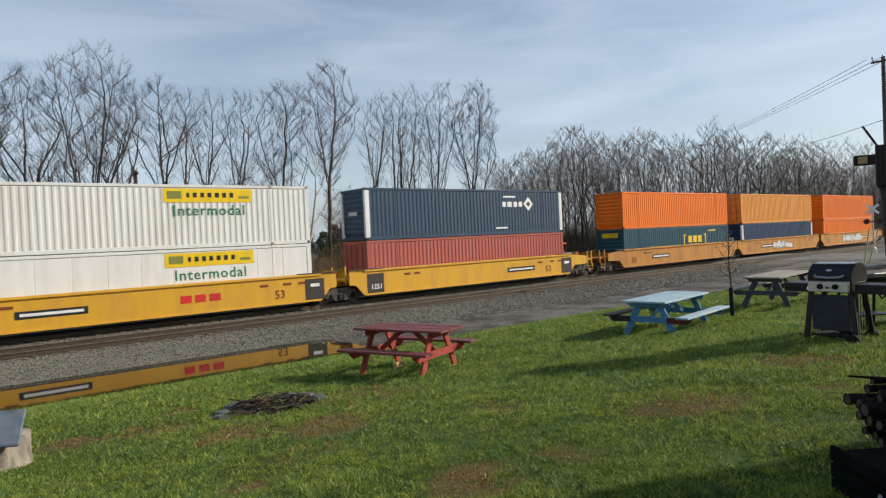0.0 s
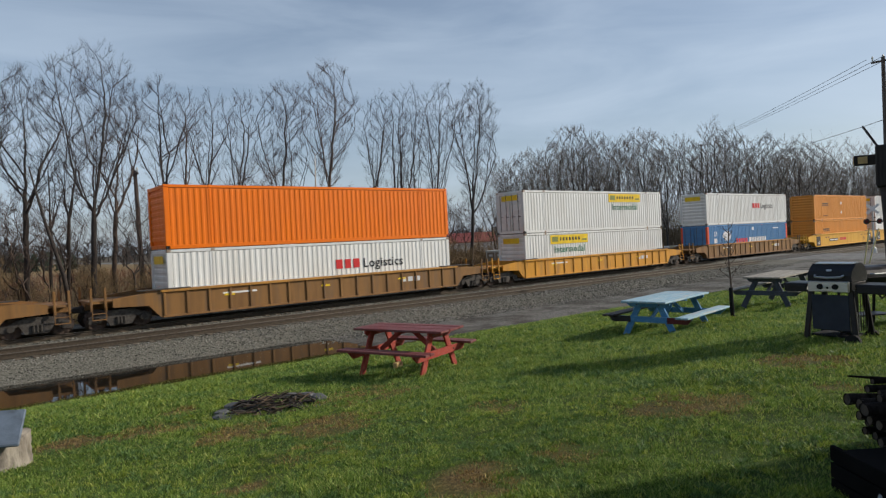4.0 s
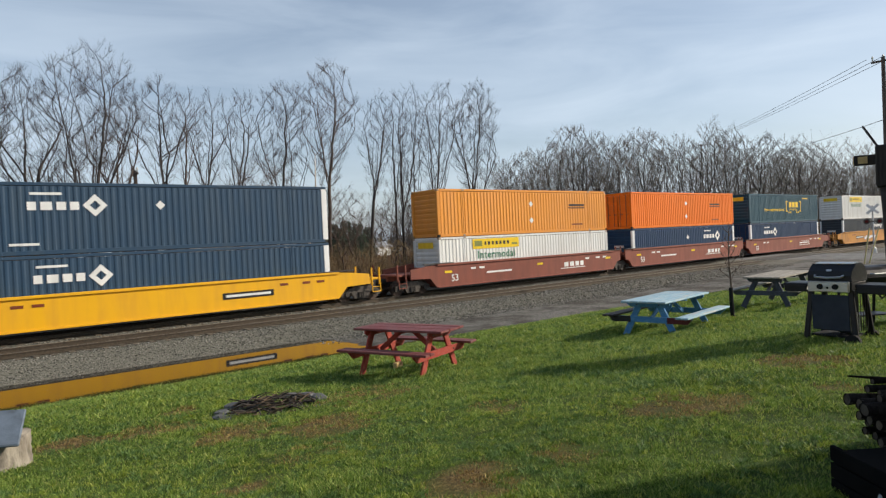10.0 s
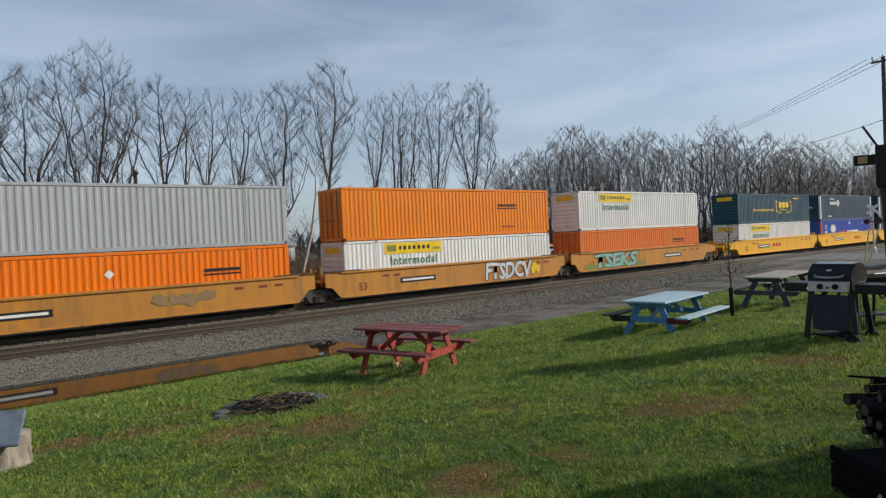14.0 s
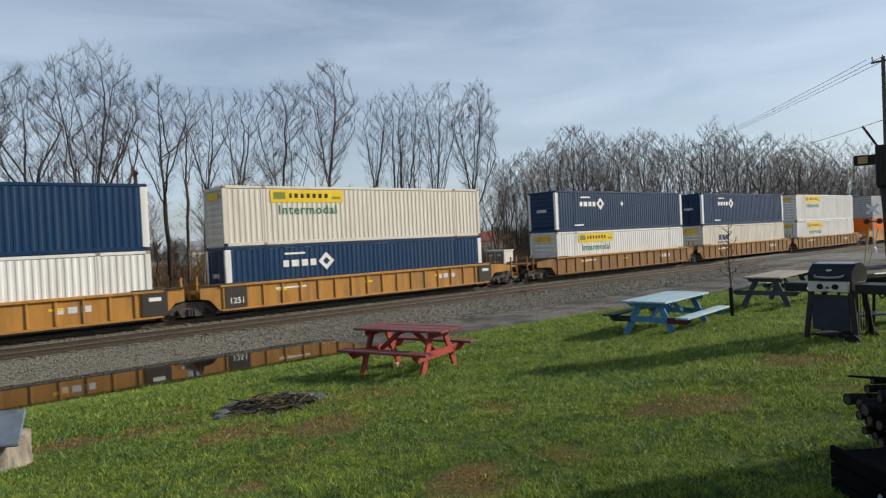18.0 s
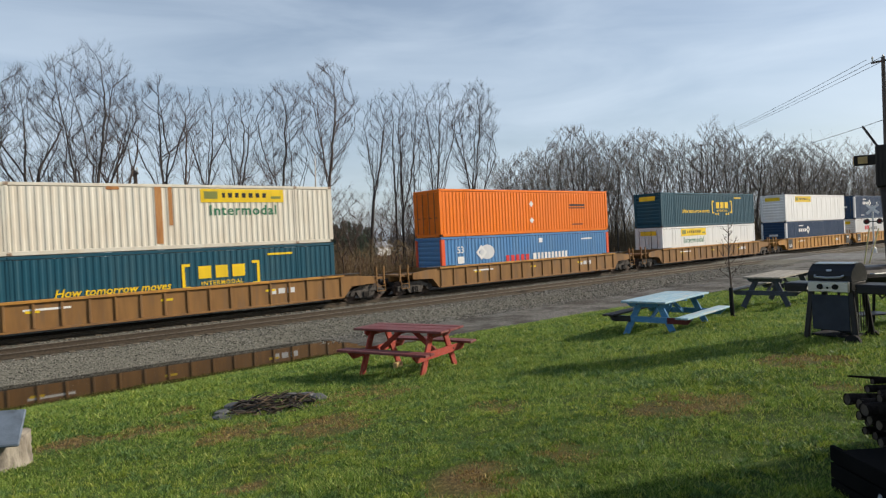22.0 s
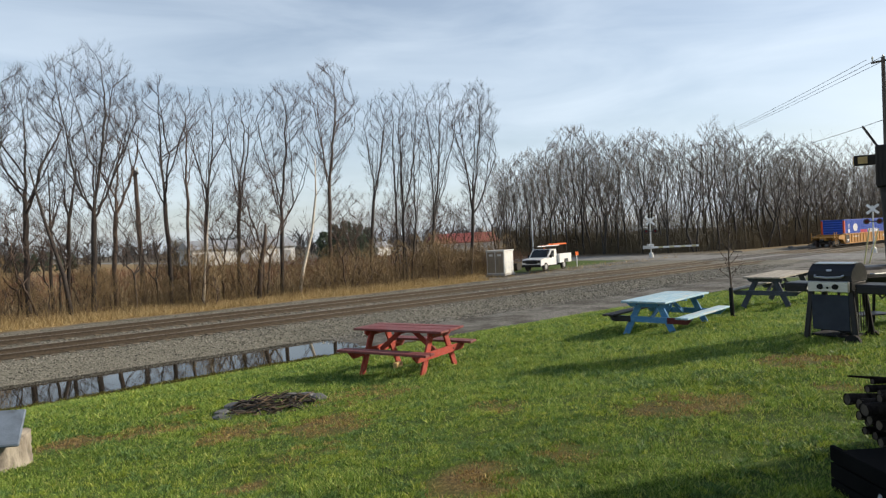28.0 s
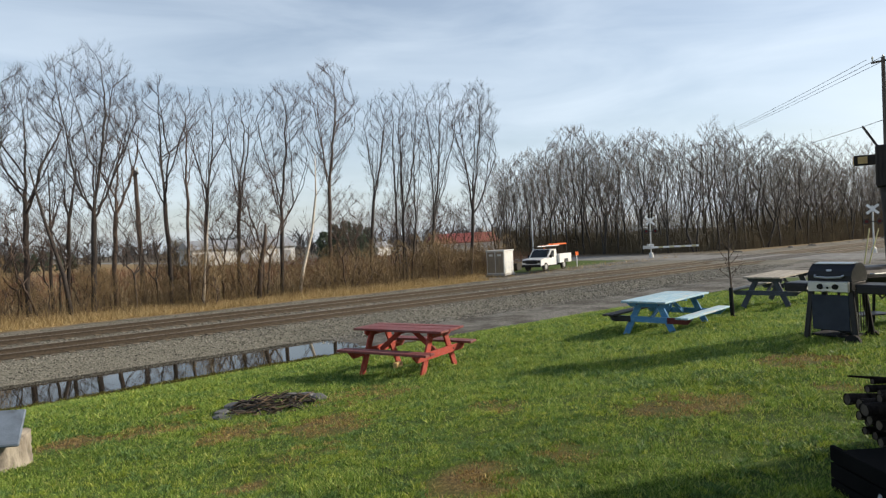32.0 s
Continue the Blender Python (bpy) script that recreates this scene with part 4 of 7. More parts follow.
train_unit(-81.35, 'ribbrown', 'S', 'orange_bright', [], 'white', [('red_word', 2.32)])
spot = train_unit(-104.38, 'ribbrown', 'S', 'white', [('plate_word', 3.18)], 'orange', [])
sprayed(*spot, M_SILVER, 0.8, 3.6, 0.6, 1.2, 4)
spot = train_unit(-127.81, 'faded', 'S', 'white', [('plate_word', 3.09)], 'white', [('plate_word', 3.27)])
sprayed(*spot, M_BROWNSPRAY, -3.6, 2.4, 0.42, 1.52, 6, M_BROWNMARK)
sprayed(spot[0], spot[1] - 0.014, M_TURQ, 2.7, 7.0, 0.46, 1.56, 7, M_BROWNMARK)
spot = train_unit(-151.16, 'faded', 'S', 'white', [('plate_word', -3.67)], 'charcoal', [('diamond_word', 3.69)])
sprayed(*spot, M_SILVER, -1.8, 2.0, 0.6, 1.15, 8, M_BROWNMARK)
train_unit(-174.59, 'oxide', 'F', 'teal', [('bracket', 1.8)], 'navy', [('diamond_word', -3.93)])
train_unit(-193.94, 'oxide', 'M', 'orange_bright', [('name_bar', 4.65), ('placard', -0.15)], 'navy', [('diamond_word', 3.81), ('placard', -0.06)])
train_unit(-213.30, 'oxide', 'R', 'orange_pale', [('name_bar', 4.66), ('placard', -0.05)], 'white', [('plate_word', -3.39)])
train_unit(-236.76, 'bright', 'F', 'slate', [('diamond_word', -3.82), ('placard', -0.12)], 'slate', [('diamond_word', -3.74)])
train_unit(-255.99, 'bright', 'M', 'slate', [('diamond_word', -4.03)], 'blue', [('globe_word', -0.13)])
train_unit(-275.18, 'bright', 'R', 'teal', [('bracket', 1.72)], 'white', [('plate_word', -3.6)])
spot = train_unit(-298.62, 'faded', 'F', 'white', [('plate_word', -3.69)], 'orange', [('name_bar', 4.8)])
sprayed(*spot, M_OLIVE, -7.9, -0.4, 0.36, 0.85, 10, M_OLIVE)
block_letters(spot[0], spot[1] - 0.008, 'TSEKS', -6.7, -1.5, 0.45, 1.5, M_TURQ, M_BROWNMARK)
spot = train_unit(-318.04, 'faded', 'M', 'orange_bars', [('name_bar', 4.13)], 'white', [('plate_word', -3.49)])
sprayed(*spot, M_YELLOW, 6.0, 6.8, 0.55, 1.3, 11, M_YELLOW)
block_letters(*spot, 'FTSDCV', 1.8, 6.0, 0.42, 1.50, M_SILVER, M_BLACK)
spot = train_unit(-337.34, 'faded', 'R', 'grey', [], 'orange_bright', [('name_bar', 4.74), ('placard', -0.03)])
sprayed(*spot, M_BROWNSPRAY, 1.6, 4.2, 0.7, 1.3, 12, M_OLIVE)
train_unit(-360.00, 'ribbrown', 'F', 'white', [('plate_word', -3.8)], 'white', [('plate_word', -3.37)])
train_unit(-379.41, 'ribbrown', 'M', 'navy', [('diamond_word', -4.02)], 'cream', [('ring_blue', -4.49)])
train_unit(-398.83, 'ribbrown', 'R', 'navy', [('diamond_word', -4.2), ('placard', -0.41)], 'white', [('plate_word', -3.72)])
train_unit(-422.08, 'riborange', 'F', 'cream', [('plate_word', -3.67)], 'navy', [('diamond_word', -3.94)])
train_unit(-441.48, 'riborange', 'M', 'navy', [('diamond_word', -4.11), ('placard', -0.28)], 'white', [('red_word', -2.91)])
train_unit(-460.99, 'riborange', 'R', 'white_plain', [('plate_only', -3.65)], 'navy', [('diamond_word', -3.77)])
train_unit(-484.11, 'ribbrown', 'S', 'teal', [('bracket', 1.87)], 'white_plain', [('plate_word', -3.2)])
train_unit(-507.43, 'ribbrown', 'S', 'orange_bright', [('name_bar', 4.54), ('placard', -0.19)], 'skyblue', [('globe_word', -0.03)])
train_unit(-530.76, 'ribbrown', 'S', 'rusty', [('plate_word', 3.35)], 'teal', [('bracket', 2.15)])
train_unit(-554.10, 'riborange', 'F', None, [], 'cream', [('plate_word', -3.41)])
train_unit(-573.52, 'riborange', 'M', None, [], 'teal', [('bracket', 1.89)])
train_unit(-592.90, 'riborange', 'R', None, [], 'blue', [('globe_word', -0.07)])


# ---- things on the lawn ----
def planks(name, col, col2, col3=None, rough=0.7):
    return grained(name, col, col2, rough, 0, 3.0, (1.2, 9, 9), 0.25, 25, 0.35, 0.7, col3, 1.2, 0.10)


M_REDWOOD = planks("red_painted_wood", (0.36, 0.042, 0.022), (0.26, 0.032, 0.020), (0.30, 0.07, 0.045))
M_REDTOP = planks("worn_red_wood", (0.19, 0.030, 0.026), (0.15, 0.045, 0.040), (0.22, 0.10, 0.09), 0.55)
M_BLUEWOOD = planks("blue_painted_wood", (0.075, 0.255, 0.50), (0.06, 0.20, 0.41), (0.14, 0.32, 0.50))
M_BLUETOP = planks("worn_pale_blue_wood", (0.34, 0.47, 0.52), (0.20, 0.37, 0.47), (0.46, 0.48, 0.46), 0.6)
M_GREYWOOD = planks("bare_weathered_wood", (0.31, 0.285, 0.235), (0.20, 0.18, 0.15), (0.40, 0.37, 0.31), 0.8)
M_DARKWOOD = planks("dark_blue_grey_wood", (0.060, 0.072, 0.10), (0.045, 0.05, 0.065))
M_BLACKWOOD = planks("black_painted_wood", (0.018, 0.018, 0.020), (0.03, 0.028, 0.028))
M_MAROON = planks("maroon_painted_wood", (0.13, 0.014, 0.016), (0.09, 0.014, 0.016))
M_BRASS = grained("pale_cut_wood", (0.62, 0.42, 0.17), (0.48, 0.32, 0.14), 0.8, 0, 6, bump=0.2)


def bar_between(s, p, q, w, t, ch=0.006, side=(0, 1, 0)):
    """A board from p to q, w wide and t thick; side is the way its thickness goes."""
    p, q = Vector(p), Vector(q)
    z = (q - p).normalized()
    y = Vector(side)
    y = (y - z * y.dot(z)).normalized()
    x = y.cross(z)
    m = Matrix((x, y, z)).transposed()
    s.box((p + q) / 2, (w, t, (q - p).length), ch, m)
    return s


def picnic_table(m, label, length, width, height, top_mat, leg_mat, bench_mat, bench_w=0.26, reach=0.72, seat_h=0.43, boards=5, paints=None):
    """Length along x, benches on both sides along y; foot at the ground."""
    t = holder("picnic_table", m, label, "picnic table", "picnic tables on the lawn")
    rnd = random.Random(int(length * 100))
    bw = width / boards
    for k in range(boards):
        y = -width / 2 + bw * (k + 0.5)
        s = Shape().box((rnd.uniform(-0.012, 0.012), y, height - 0.02 + rnd.uniform(-0.003, 0.003)), (length, bw - 0.010, 0.04), 0.006)
        part("top_board", s, top_mat, t)
    for sgn in (-1, 1):
        n = 2
        for k in range(n):
            y = sgn * (reach - bench_w / 2 + bench_w * (k + 0.5) / n)
            s = Shape().box((rnd.uniform(-0.01, 0.01), y, seat_h - 0.02), (length, bench_w / n - 0.008, 0.04), 0.006)
            part("bench_board", s, (paints or {}).get(("bench", sgn), bench_mat), t)
    for sgn in (-1, 1):
        x = sgn * (length / 2 - 0.26)
        cross = Shape().prism([(-reach - 0.12, seat_h - 0.05), (-reach, seat_h - 0.16), (reach, seat_h - 0.16), (reach + 0.12, seat_h - 0.05), (reach + 0.12, seat_h - 0.042), (-reach - 0.12, seat_h - 0.042)], x - 0.02, x + 0.02, "x")
        part("bench_bearer", cross, (paints or {}).get(("bearer", sgn), leg_mat), t)
        if paints and ("tip", sgn) in paints:
            for q, mm in zip((-1, 1), paints["tip", sgn]):
                a, b = q * (reach - 0.40), q * (reach + 0.125)
                tip = Shape().prism([(min(a, b), seat_h - 0.165), (max(a, b) - (0.1 if q > 0 else 0), seat_h - 0.165), (max(a, b), seat_h - 0.04), (min(a, b), seat_h - 0.04)] if q > 0 else [(min(a, b) + 0.1, seat_h - 0.165), (max(a, b), seat_h - 0.165), (max(a, b), seat_h - 0.04), (min(a, b), seat_h - 0.04)], x + sgn * 0.022 - 0.003, x + sgn * 0.022 + 0.003, "x")
                part("painted_tip", tip, mm, t)
        head = Shape().prism([(-width / 2 + 0.03, height - 0.09), (-width / 2 + 0.10, height - 0.14), (width / 2 - 0.10, height - 0.14), (width / 2 - 0.03, height - 0.09), (width / 2 - 0.03, height - 0.042), (-width / 2 + 0.03, height - 0.042)], x - 0.02, x + 0.02, "x")
        part("top_batten", head, leg_mat, t)
        for q in (-1, 1):
            leg = Shape()
            bar_between(leg, (x - sgn * 0.04, q * 0.56, -0.06), (x - sgn * 0.04, q * 0.20, height - 0.05), 0.13, 0.04, 0.006, (1, 0, 0))
            part("leg", leg, leg_mat, t)
        brace = Shape()
        bar_between(brace, (x - sgn * 0.06, 0, seat_h - 0.12), (sgn * 0.12, 0, height - 0.06), 0.085, 0.04, 0.006, (0, 1, 0))
        part("brace", brace, leg_mat, t)
        bolts = Shape()
        for q in (-1, 1):
            for z in (height - 0.09, seat_h - 0.10):
                y = q * (0.24 if z > 0.5 else 0.40)
                bolts.tube([(x + sgn * 0.02, y, z), (x + sgn * 0.035, y, z)], 0.014, 8)
        part("bolts", bolts, M_STEEL, t)
    part("middle_batten", Shape().box((0, 0, height - 0.065), (0.09, width - 0.1, 0.05), 0.006), leg_mat, t)
    return t


picnic_table(pose(6.53, 9.22, 0.86, 0, 0, -70.5), "red-painted wooden picnic table standing on the grass", 1.85, 0.78, 0.74, M_REDTOP, M_REDWOOD, M_REDTOP)
picnic_table(pose(12.45, 7.80, 0.92, 0, 0, 8), "pale blue painted wooden picnic table with worn top", 2.3, 0.98, 0.73, M_BLUETOP, M_BLUEWOOD, M_BLUETOP, reach=0.80, paints={("tip", -1): (M_MAROON, M_BLACKWOOD), ("bench", 1): M_BLACKWOOD})
picnic_table(pose(17.5, 7.62, 1.04, 0, 0, 6), "grey weathered picnic table with dark legs", 2.65, 0.90, 0.75, M_GREYWOOD, M_DARKWOOD, M_GREYWOOD)

# a block of pale wood under the red table
blk = Shape().box((0, 0, 0.06), (0.20, 0.09, 0.13), 0.01)
tagged(part("wood_block", blk, M_BRASS, at=pose(6.55, 9.6, 0.80, 0, 0, 20)), "short pale wooden block lying in the grass", "wood block")

# ---- gas grill ----
M_GRILL = grained("black_enamel", (0.008, 0.008, 0.010), (0.014, 0.014, 0.017), 0.42, 0, 6, bump=0.04, spec=0.3)
M_GRILLPANEL = grained("navy_sheet_metal", (0.028, 0.036, 0.055), (0.020, 0.026, 0.040), 0.55, 0, 4, bump=0.04, spec=0.3)
M_INOX = grained("brushed_steel", (0.55, 0.56, 0.57), (0.46, 0.47, 0.48), 0.35, 0.8, 5, (1, 20, 20), 0.06)
M_RUBBER = grained("black_plastic", (0.012, 0.012, 0.012), (0.02, 0.02, 0.02), 0.8, 0, 8, bump=0.05, spec=0.2)


def gas_grill(m):
    g = holder("gas_grill", m, "black gas barbecue grill with closed lid on the grass", "grill")
    w, d = 0.58, 0.46
    lid_line = [(-d / 2, 0.90), (d / 2, 0.90), (d / 2, 1.00), (d / 2 - 0.06, 1.10), (0.06, 1.15), (-0.08, 1.14), (-d / 2 + 0.02, 1.04), (-d / 2, 0.98)]
    part("lid", Shape().prism(lid_line, -w / 2, w / 2, "x"), M_GRILL, g)
    # bright steel strip stands in for the highlight along the lid's top
    highlight = Shape().prism([(-0.10, 1.136), (0.04, 1.150), (d / 2 - 0.05, 1.106), (d / 2 - 0.05, 1.116), (0.05, 1.160), (-0.10, 1.146)], -w / 2 + 0.04, w / 2 - 0.04, "x")
    part("lid_top", highlight, M_INOX, g)
    part("badge", Shape().box((0, -d / 2 + 0.005, 1.055), (0.07, 0.012, 0.03), 0.004, Matrix.Rotation(radians(-20), 3, "X")), M_INOX, g, "small silver badge")
    hl = Shape().tube([(-0.19, -d / 2 - 0.0, 0.985), (-0.17, -d / 2 - 0.05, 0.965), (0, -d / 2 - 0.06, 0.955), (0.17, -d / 2 - 0.05, 0.965), (0.19, -d / 2 - 0.0, 0.985)], 0.015, 8)
    part("lid_handle", hl, M_INOX, g, "curved silver handle")
    part("firebox", Shape().box((0, 0, 0.83), (w - 0.02, d, 0.14), 0.02), M_GRILL, g)
    panel = part("control_panel", Shape().box((0, -d / 2 - 0.03, 0.83), (w - 0.04, 0.05, 0.15), 0.008), M_INOX, g, "silver control panel")
    for x in (-0.10, 0.10):
        part("knob", Shape().tube([(x, -d / 2 - 0.055, 0.83), (x, -d / 2 - 0.085, 0.83)], [0.040, 0.034], 14), M_RUBBER, panel)
    part("igniter", Shape().tube([(0, -d / 2 - 0.055, 0.815), (0, -d / 2 - 0.07, 0.815)], 0.014, 10), M_RUBBER, panel)
    for x, q in ((-w / 2 - 0.19, 0.36), (w / 2 + 0.28, 0.50)):
        part("side_shelf", Shape().box((x, 0, 0.84), (q, d - 0.02, 0.05), 0.015).box((x, -d / 2 + 0.02, 0.79), (q - 0.04, 0.03, 0.10), 0.01), M_GRILL, g)
    for x in (-1, 1):
        for y in (-1, 1):
            leg = Shape()
            bar_between(leg, (x * (w / 2 + 0.05), y * (d / 2 + 0.02), -0.04), (x * (w / 2 - 0.03), y * (d / 2 - 0.04), 0.78), 0.075, 0.045, 0.008, (0, 1, 0))
            part("leg", leg, M_GRILL, g)
    part("front_panel", Shape().box((0, -d / 2 + 0.01, 0.46), (w - 0.08, 0.02, 0.50), 0.02), M_GRILLPANEL, g, "dark blue front panel")
    part("bottom_shelf", Shape().box((0, 0, 0.13), (w - 0.02, d - 0.04, 0.03), 0.008), M_RUBBER, g)
    part("axle", Shape().tube([(w / 2 + 0.02, -d / 2 - 0.08, 0.09), (w / 2 + 0.02, d / 2 + 0.08, 0.09)], 0.012, 8), M_RUBBER, g)
    for y in (-d / 2 - 0.06, d / 2 + 0.06):
        part("wheel", Shape().tube([(w / 2 + 0.02, y - 0.03, 0.085), (w / 2 + 0.02, y + 0.03, 0.085)], 0.10, 20), M_RUBBER, g)
    part("gas_bottle", Shape().tube([(0.10, 0.06, 0.15), (0.10, 0.06, 0.19), (0.10, 0.06, 0.42), (0.10, 0.06, 0.47)], [0.10, 0.15, 0.15, 0.06], 16), M_INOX, g)
    part("gas_hose", Shape().tube([(0.42, 0.1, 0.80), (0.52, 0.1, 0.66), (0.60, 0.08, 0.72), (0.66, 0.06, 0.80)], 0.014, 6), M_RUBBER, g)
    rack = Shape()
    for k in range(6):
        rack.tube([(w / 2 + 0.02, -0.18 + k * 0.07, 0.80), (w / 2 + 0.02, -0.18 + k * 0.07, 0.20)], 0.006, 5)
    part("side_wires", rack, M_STEEL, g)
    return g


gas_grill(pose(10.06, 3.58, 1.365, 0, 0, -95))

# a second, smaller covered grill behind it
def kettle_cart(m):
    g = holder("charcoal_grill", m, "black covered charcoal grill cart behind the gas grill", "grill")
    part("drum", Shape().prism([(0.26 * cos(a), 0.80 + 0.17 * sin(a)) for a in [2 * pi * k / 18 for k in range(18)]], -0.40, 0.40, "x"), M_GRILL, g)
    for x in (-0.3, 0.3):
        for y in (-0.2, 0.2):
            leg = Shape()
            bar_between(leg, (x * 1.15, y * 1.2, -0.04), (x, y * 0.7, 0.72), 0.04, 0.03, 0.005)
            part("leg", leg, M_GRILL, g)
    part("shelf", Shape().box((0, 0, 0.22), (0.66, 0.36, 0.02), 0.005), M_GRILL, g)
    part("handle", Shape().tube([(-0.15, -0.27, 0.86), (-0.12, -0.32, 0.86), (0.12, -0.32, 0.86), (0.15, -0.27, 0.86)], 0.012, 6), M_INOX, g)
    return g


kettle_cart(pose(11.25, 3.62, 1.43, 0, 0, -30))

# ---- fire pit ----
M_CHAR = grained("charred_wood", (0.018, 0.015, 0.013), (0.045, 0.035, 0.028), 0.9, 0, 9, bump=0.5)
M_STICK = grained("dry_sticks", (0.13, 0.085, 0.045), (0.05, 0.035, 0.022), 0.9, 0, 6, bump=0.3, spread=0.35)
M_SLAB = grained("grey_flat_stone", (0.15, 0.148, 0.142), (0.08, 0.08, 0.078), 0.85, 0, 4, bump=0.4)


def rough_stone(rnd, sx, sy, sz):
    """An uneven block of stone."""
    s = Shape()
    n, rows = 10, 4
    vs, fs = [], []
    for j in range(rows):
        u = j / (rows - 1)
        k = [0.72, 1.0, 0.97, 0.70][j]
        for i in range(n):
            a = 2 * pi * i / n
            q = k * (1 + rnd.uniform(-0.13, 0.13))
            vs.append((sx / 2 * q * cos(a) * (abs(cos(a)) + abs(sin(a))) ** 0.4, sy / 2 * q * sin(a) * (abs(cos(a)) + abs(sin(a))) ** 0.4, u * sz + rnd.uniform(-0.006, 0.006)))
    for j in range(rows - 1):
        for i in range(n):
            fs.append((j * n + i, j * n + (i + 1) % n, (j + 1) * n + (i + 1) % n, (j + 1) * n + i))
    fs += [tuple(range(n))[::-1], tuple(range((rows - 1) * n, rows * n))]
    return s.add(vs, fs)


def fire_pit():
    rnd = random.Random(5)
    z = 0.87
    f = holder("fire_pit", pose(3.62, 8.40, z), "round fire pit of stones heaped with charred sticks", "fire pit")
    bowl = Shape()
    ring = [(0.62 * cos(2 * pi * k / 24), 0.62 * sin(2 * pi * k / 24)) for k in range(24)]
    bowl.prism(ring, -0.05, 0.02, "z")
    part("ash_bed", bowl, M_CHAR, f)
    for k in range(15):
        a = 2 * pi * k / 15 + rnd.uniform(-0.1, 0.1)
        if 0.9 < a < 2.0:
            continue
        s = rough_stone(rnd, rnd.uniform(0.24, 0.34), rnd.uniform(0.16, 0.22), rnd.uniform(0.06, 0.10))
        part("stone", s, M_SLAB, f, at=pose(0.70 * cos(a), 0.70 * sin(a), -0.03, rnd.uniform(-8, 8), rnd.uniform(-8, 8), math.degrees(a) + 90))
    for k in range(150):
        a, r = rnd.uniform(0, 2 * pi), 0.58 * sqrt(rnd.random())
        h = 0.05 + 0.13 * (1 - r / 0.6) * rnd.random()
        ln = rnd.uniform(0.10, 0.32)
        b = rnd.uniform(0, 2 * pi)
        el = rnd.uniform(-0.1, 0.38)
        d = Vector((cos(b) * cos(el), sin(b) * cos(el), sin(el))) * ln / 2
        c = Vector((r * cos(a), r * sin(a), h + abs(d.z)))
        mid = c + Vector((rnd.uniform(-0.02, 0.02), rnd.uniform(-0.02, 0.02), rnd.uniform(-0.01, 0.02)))
        s = Shape().tube([c - d, mid, c + d], [rnd.uniform(0.008, 0.018), 0.010, 0.005], 5)
        part("stick", s, M_CHAR if rnd.random() < 0.55 else M_STICK, f)


fire_pit()

# ---- stump with a slab on it ----
M_STUMP = grained("bare_stump_wood", (0.36, 0.325, 0.265), (0.16, 0.135, 0.105), 0.9, 0, 6, (1, 1, 0.5), 0.8, 14, col3=(0.075, 0.066, 0.056), big=4.0)
M_SLATE = grained("blue_grey_slate", (0.13, 0.165, 0.21), (0.09, 0.115, 0.15), 0.6, 0, 6, bump=0.3, col3=(0.06, 0.07, 0.08), big=3.0)


def stump():
    rnd = random.Random(9)
    h = holder("tree_stump", pose(0.455, 8.28, 0.87), "pale knotty stump of a felled tree on the lawn", "stump")
    n = 56
    vs, fs = [], []
    rows = 12
    for j in range(rows):
        u = j / (rows - 1)
        z = -0.06 + 0.44 * u
        k = 1.14 - 0.30 * u + 0.16 * u * u
        for i in range(n):
            a = 2 * pi * i / n
            q = Vector((cos(a) * 1.6, sin(a) * 1.6, z * 2.2))
            r = 0.295 * k * (1 + 0.06 * sin(3 * a + 1) + 0.05 * sin(7 * a + 2 * z) + 0.10 * noise.noise(q * 2.0) - 0.10 * abs(noise.noise(q * 4.5 + Vector((3, 1, 2)))))
            for b, h0, size in ((-0.75, 0.15, 0.30), (-1.5, 0.26, 0.22), (-1.15, 0.05, 0.20)):
                e = ((a - 2 * pi * round((a - b) / (2 * pi)) - b) / size) ** 2 + ((z - h0) / (size * 0.3)) ** 2
                r += 0.035 * math.exp(-e) - 0.028 * math.exp(-e * 7)
            vs.append((r * cos(a), r * sin(a), z + (0.02 * sin(2 * a) + rnd.uniform(-0.008, 0.008) if j == rows - 1 else 0)))
    for j in range(rows - 1):
        fs += [(j * n + i, j * n + (i + 1) % n, (j + 1) * n + (i + 1) % n, (j + 1) * n + i) for i in range(n)]
    fs.append(tuple(range((rows - 1) * n, rows * n)))
    part("trunk", Shape().add(vs, fs), M_STUMP, h, smooth=True)
    slab = holder("slate_slab", pose(0.40, 8.12, 1.37, 34, 4, -14), "blue-grey slate slab leaning on the stump", "stone slab")
    part("slab", Shape().box((0, 0, 0), (0.60, 0.50, 0.04), 0.012), M_SLATE, slab)
    part("slab_prop", Shape().box((0.20, 0.12, -0.08), (0.10, 0.10, 0.12), 0.02), M_CHAR, slab)


stump()

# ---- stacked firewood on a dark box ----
# bark, log ends and crate are darkened, the house's shadow put into colour
M_BARK = grained("shade_dark_bark", (0.030, 0.024, 0.020), (0.010, 0.008, 0.007), 0.95, 0, 7, (4, 4, 1), 0.6, 22, spread=0.3, spec=0.1)
M_ENDGRAIN = grained("shade_dark_log_ends", (0.085, 0.068, 0.050), (0.035, 0.028, 0.022), 0.9, 0, 9, bump=0.3, spread=0.3)
M_CRATE = grained("shade_black_crate", (0.005, 0.005, 0.005), (0.009, 0.009, 0.009), 1.0, 0, 4, bump=0.1, spec=0.05)


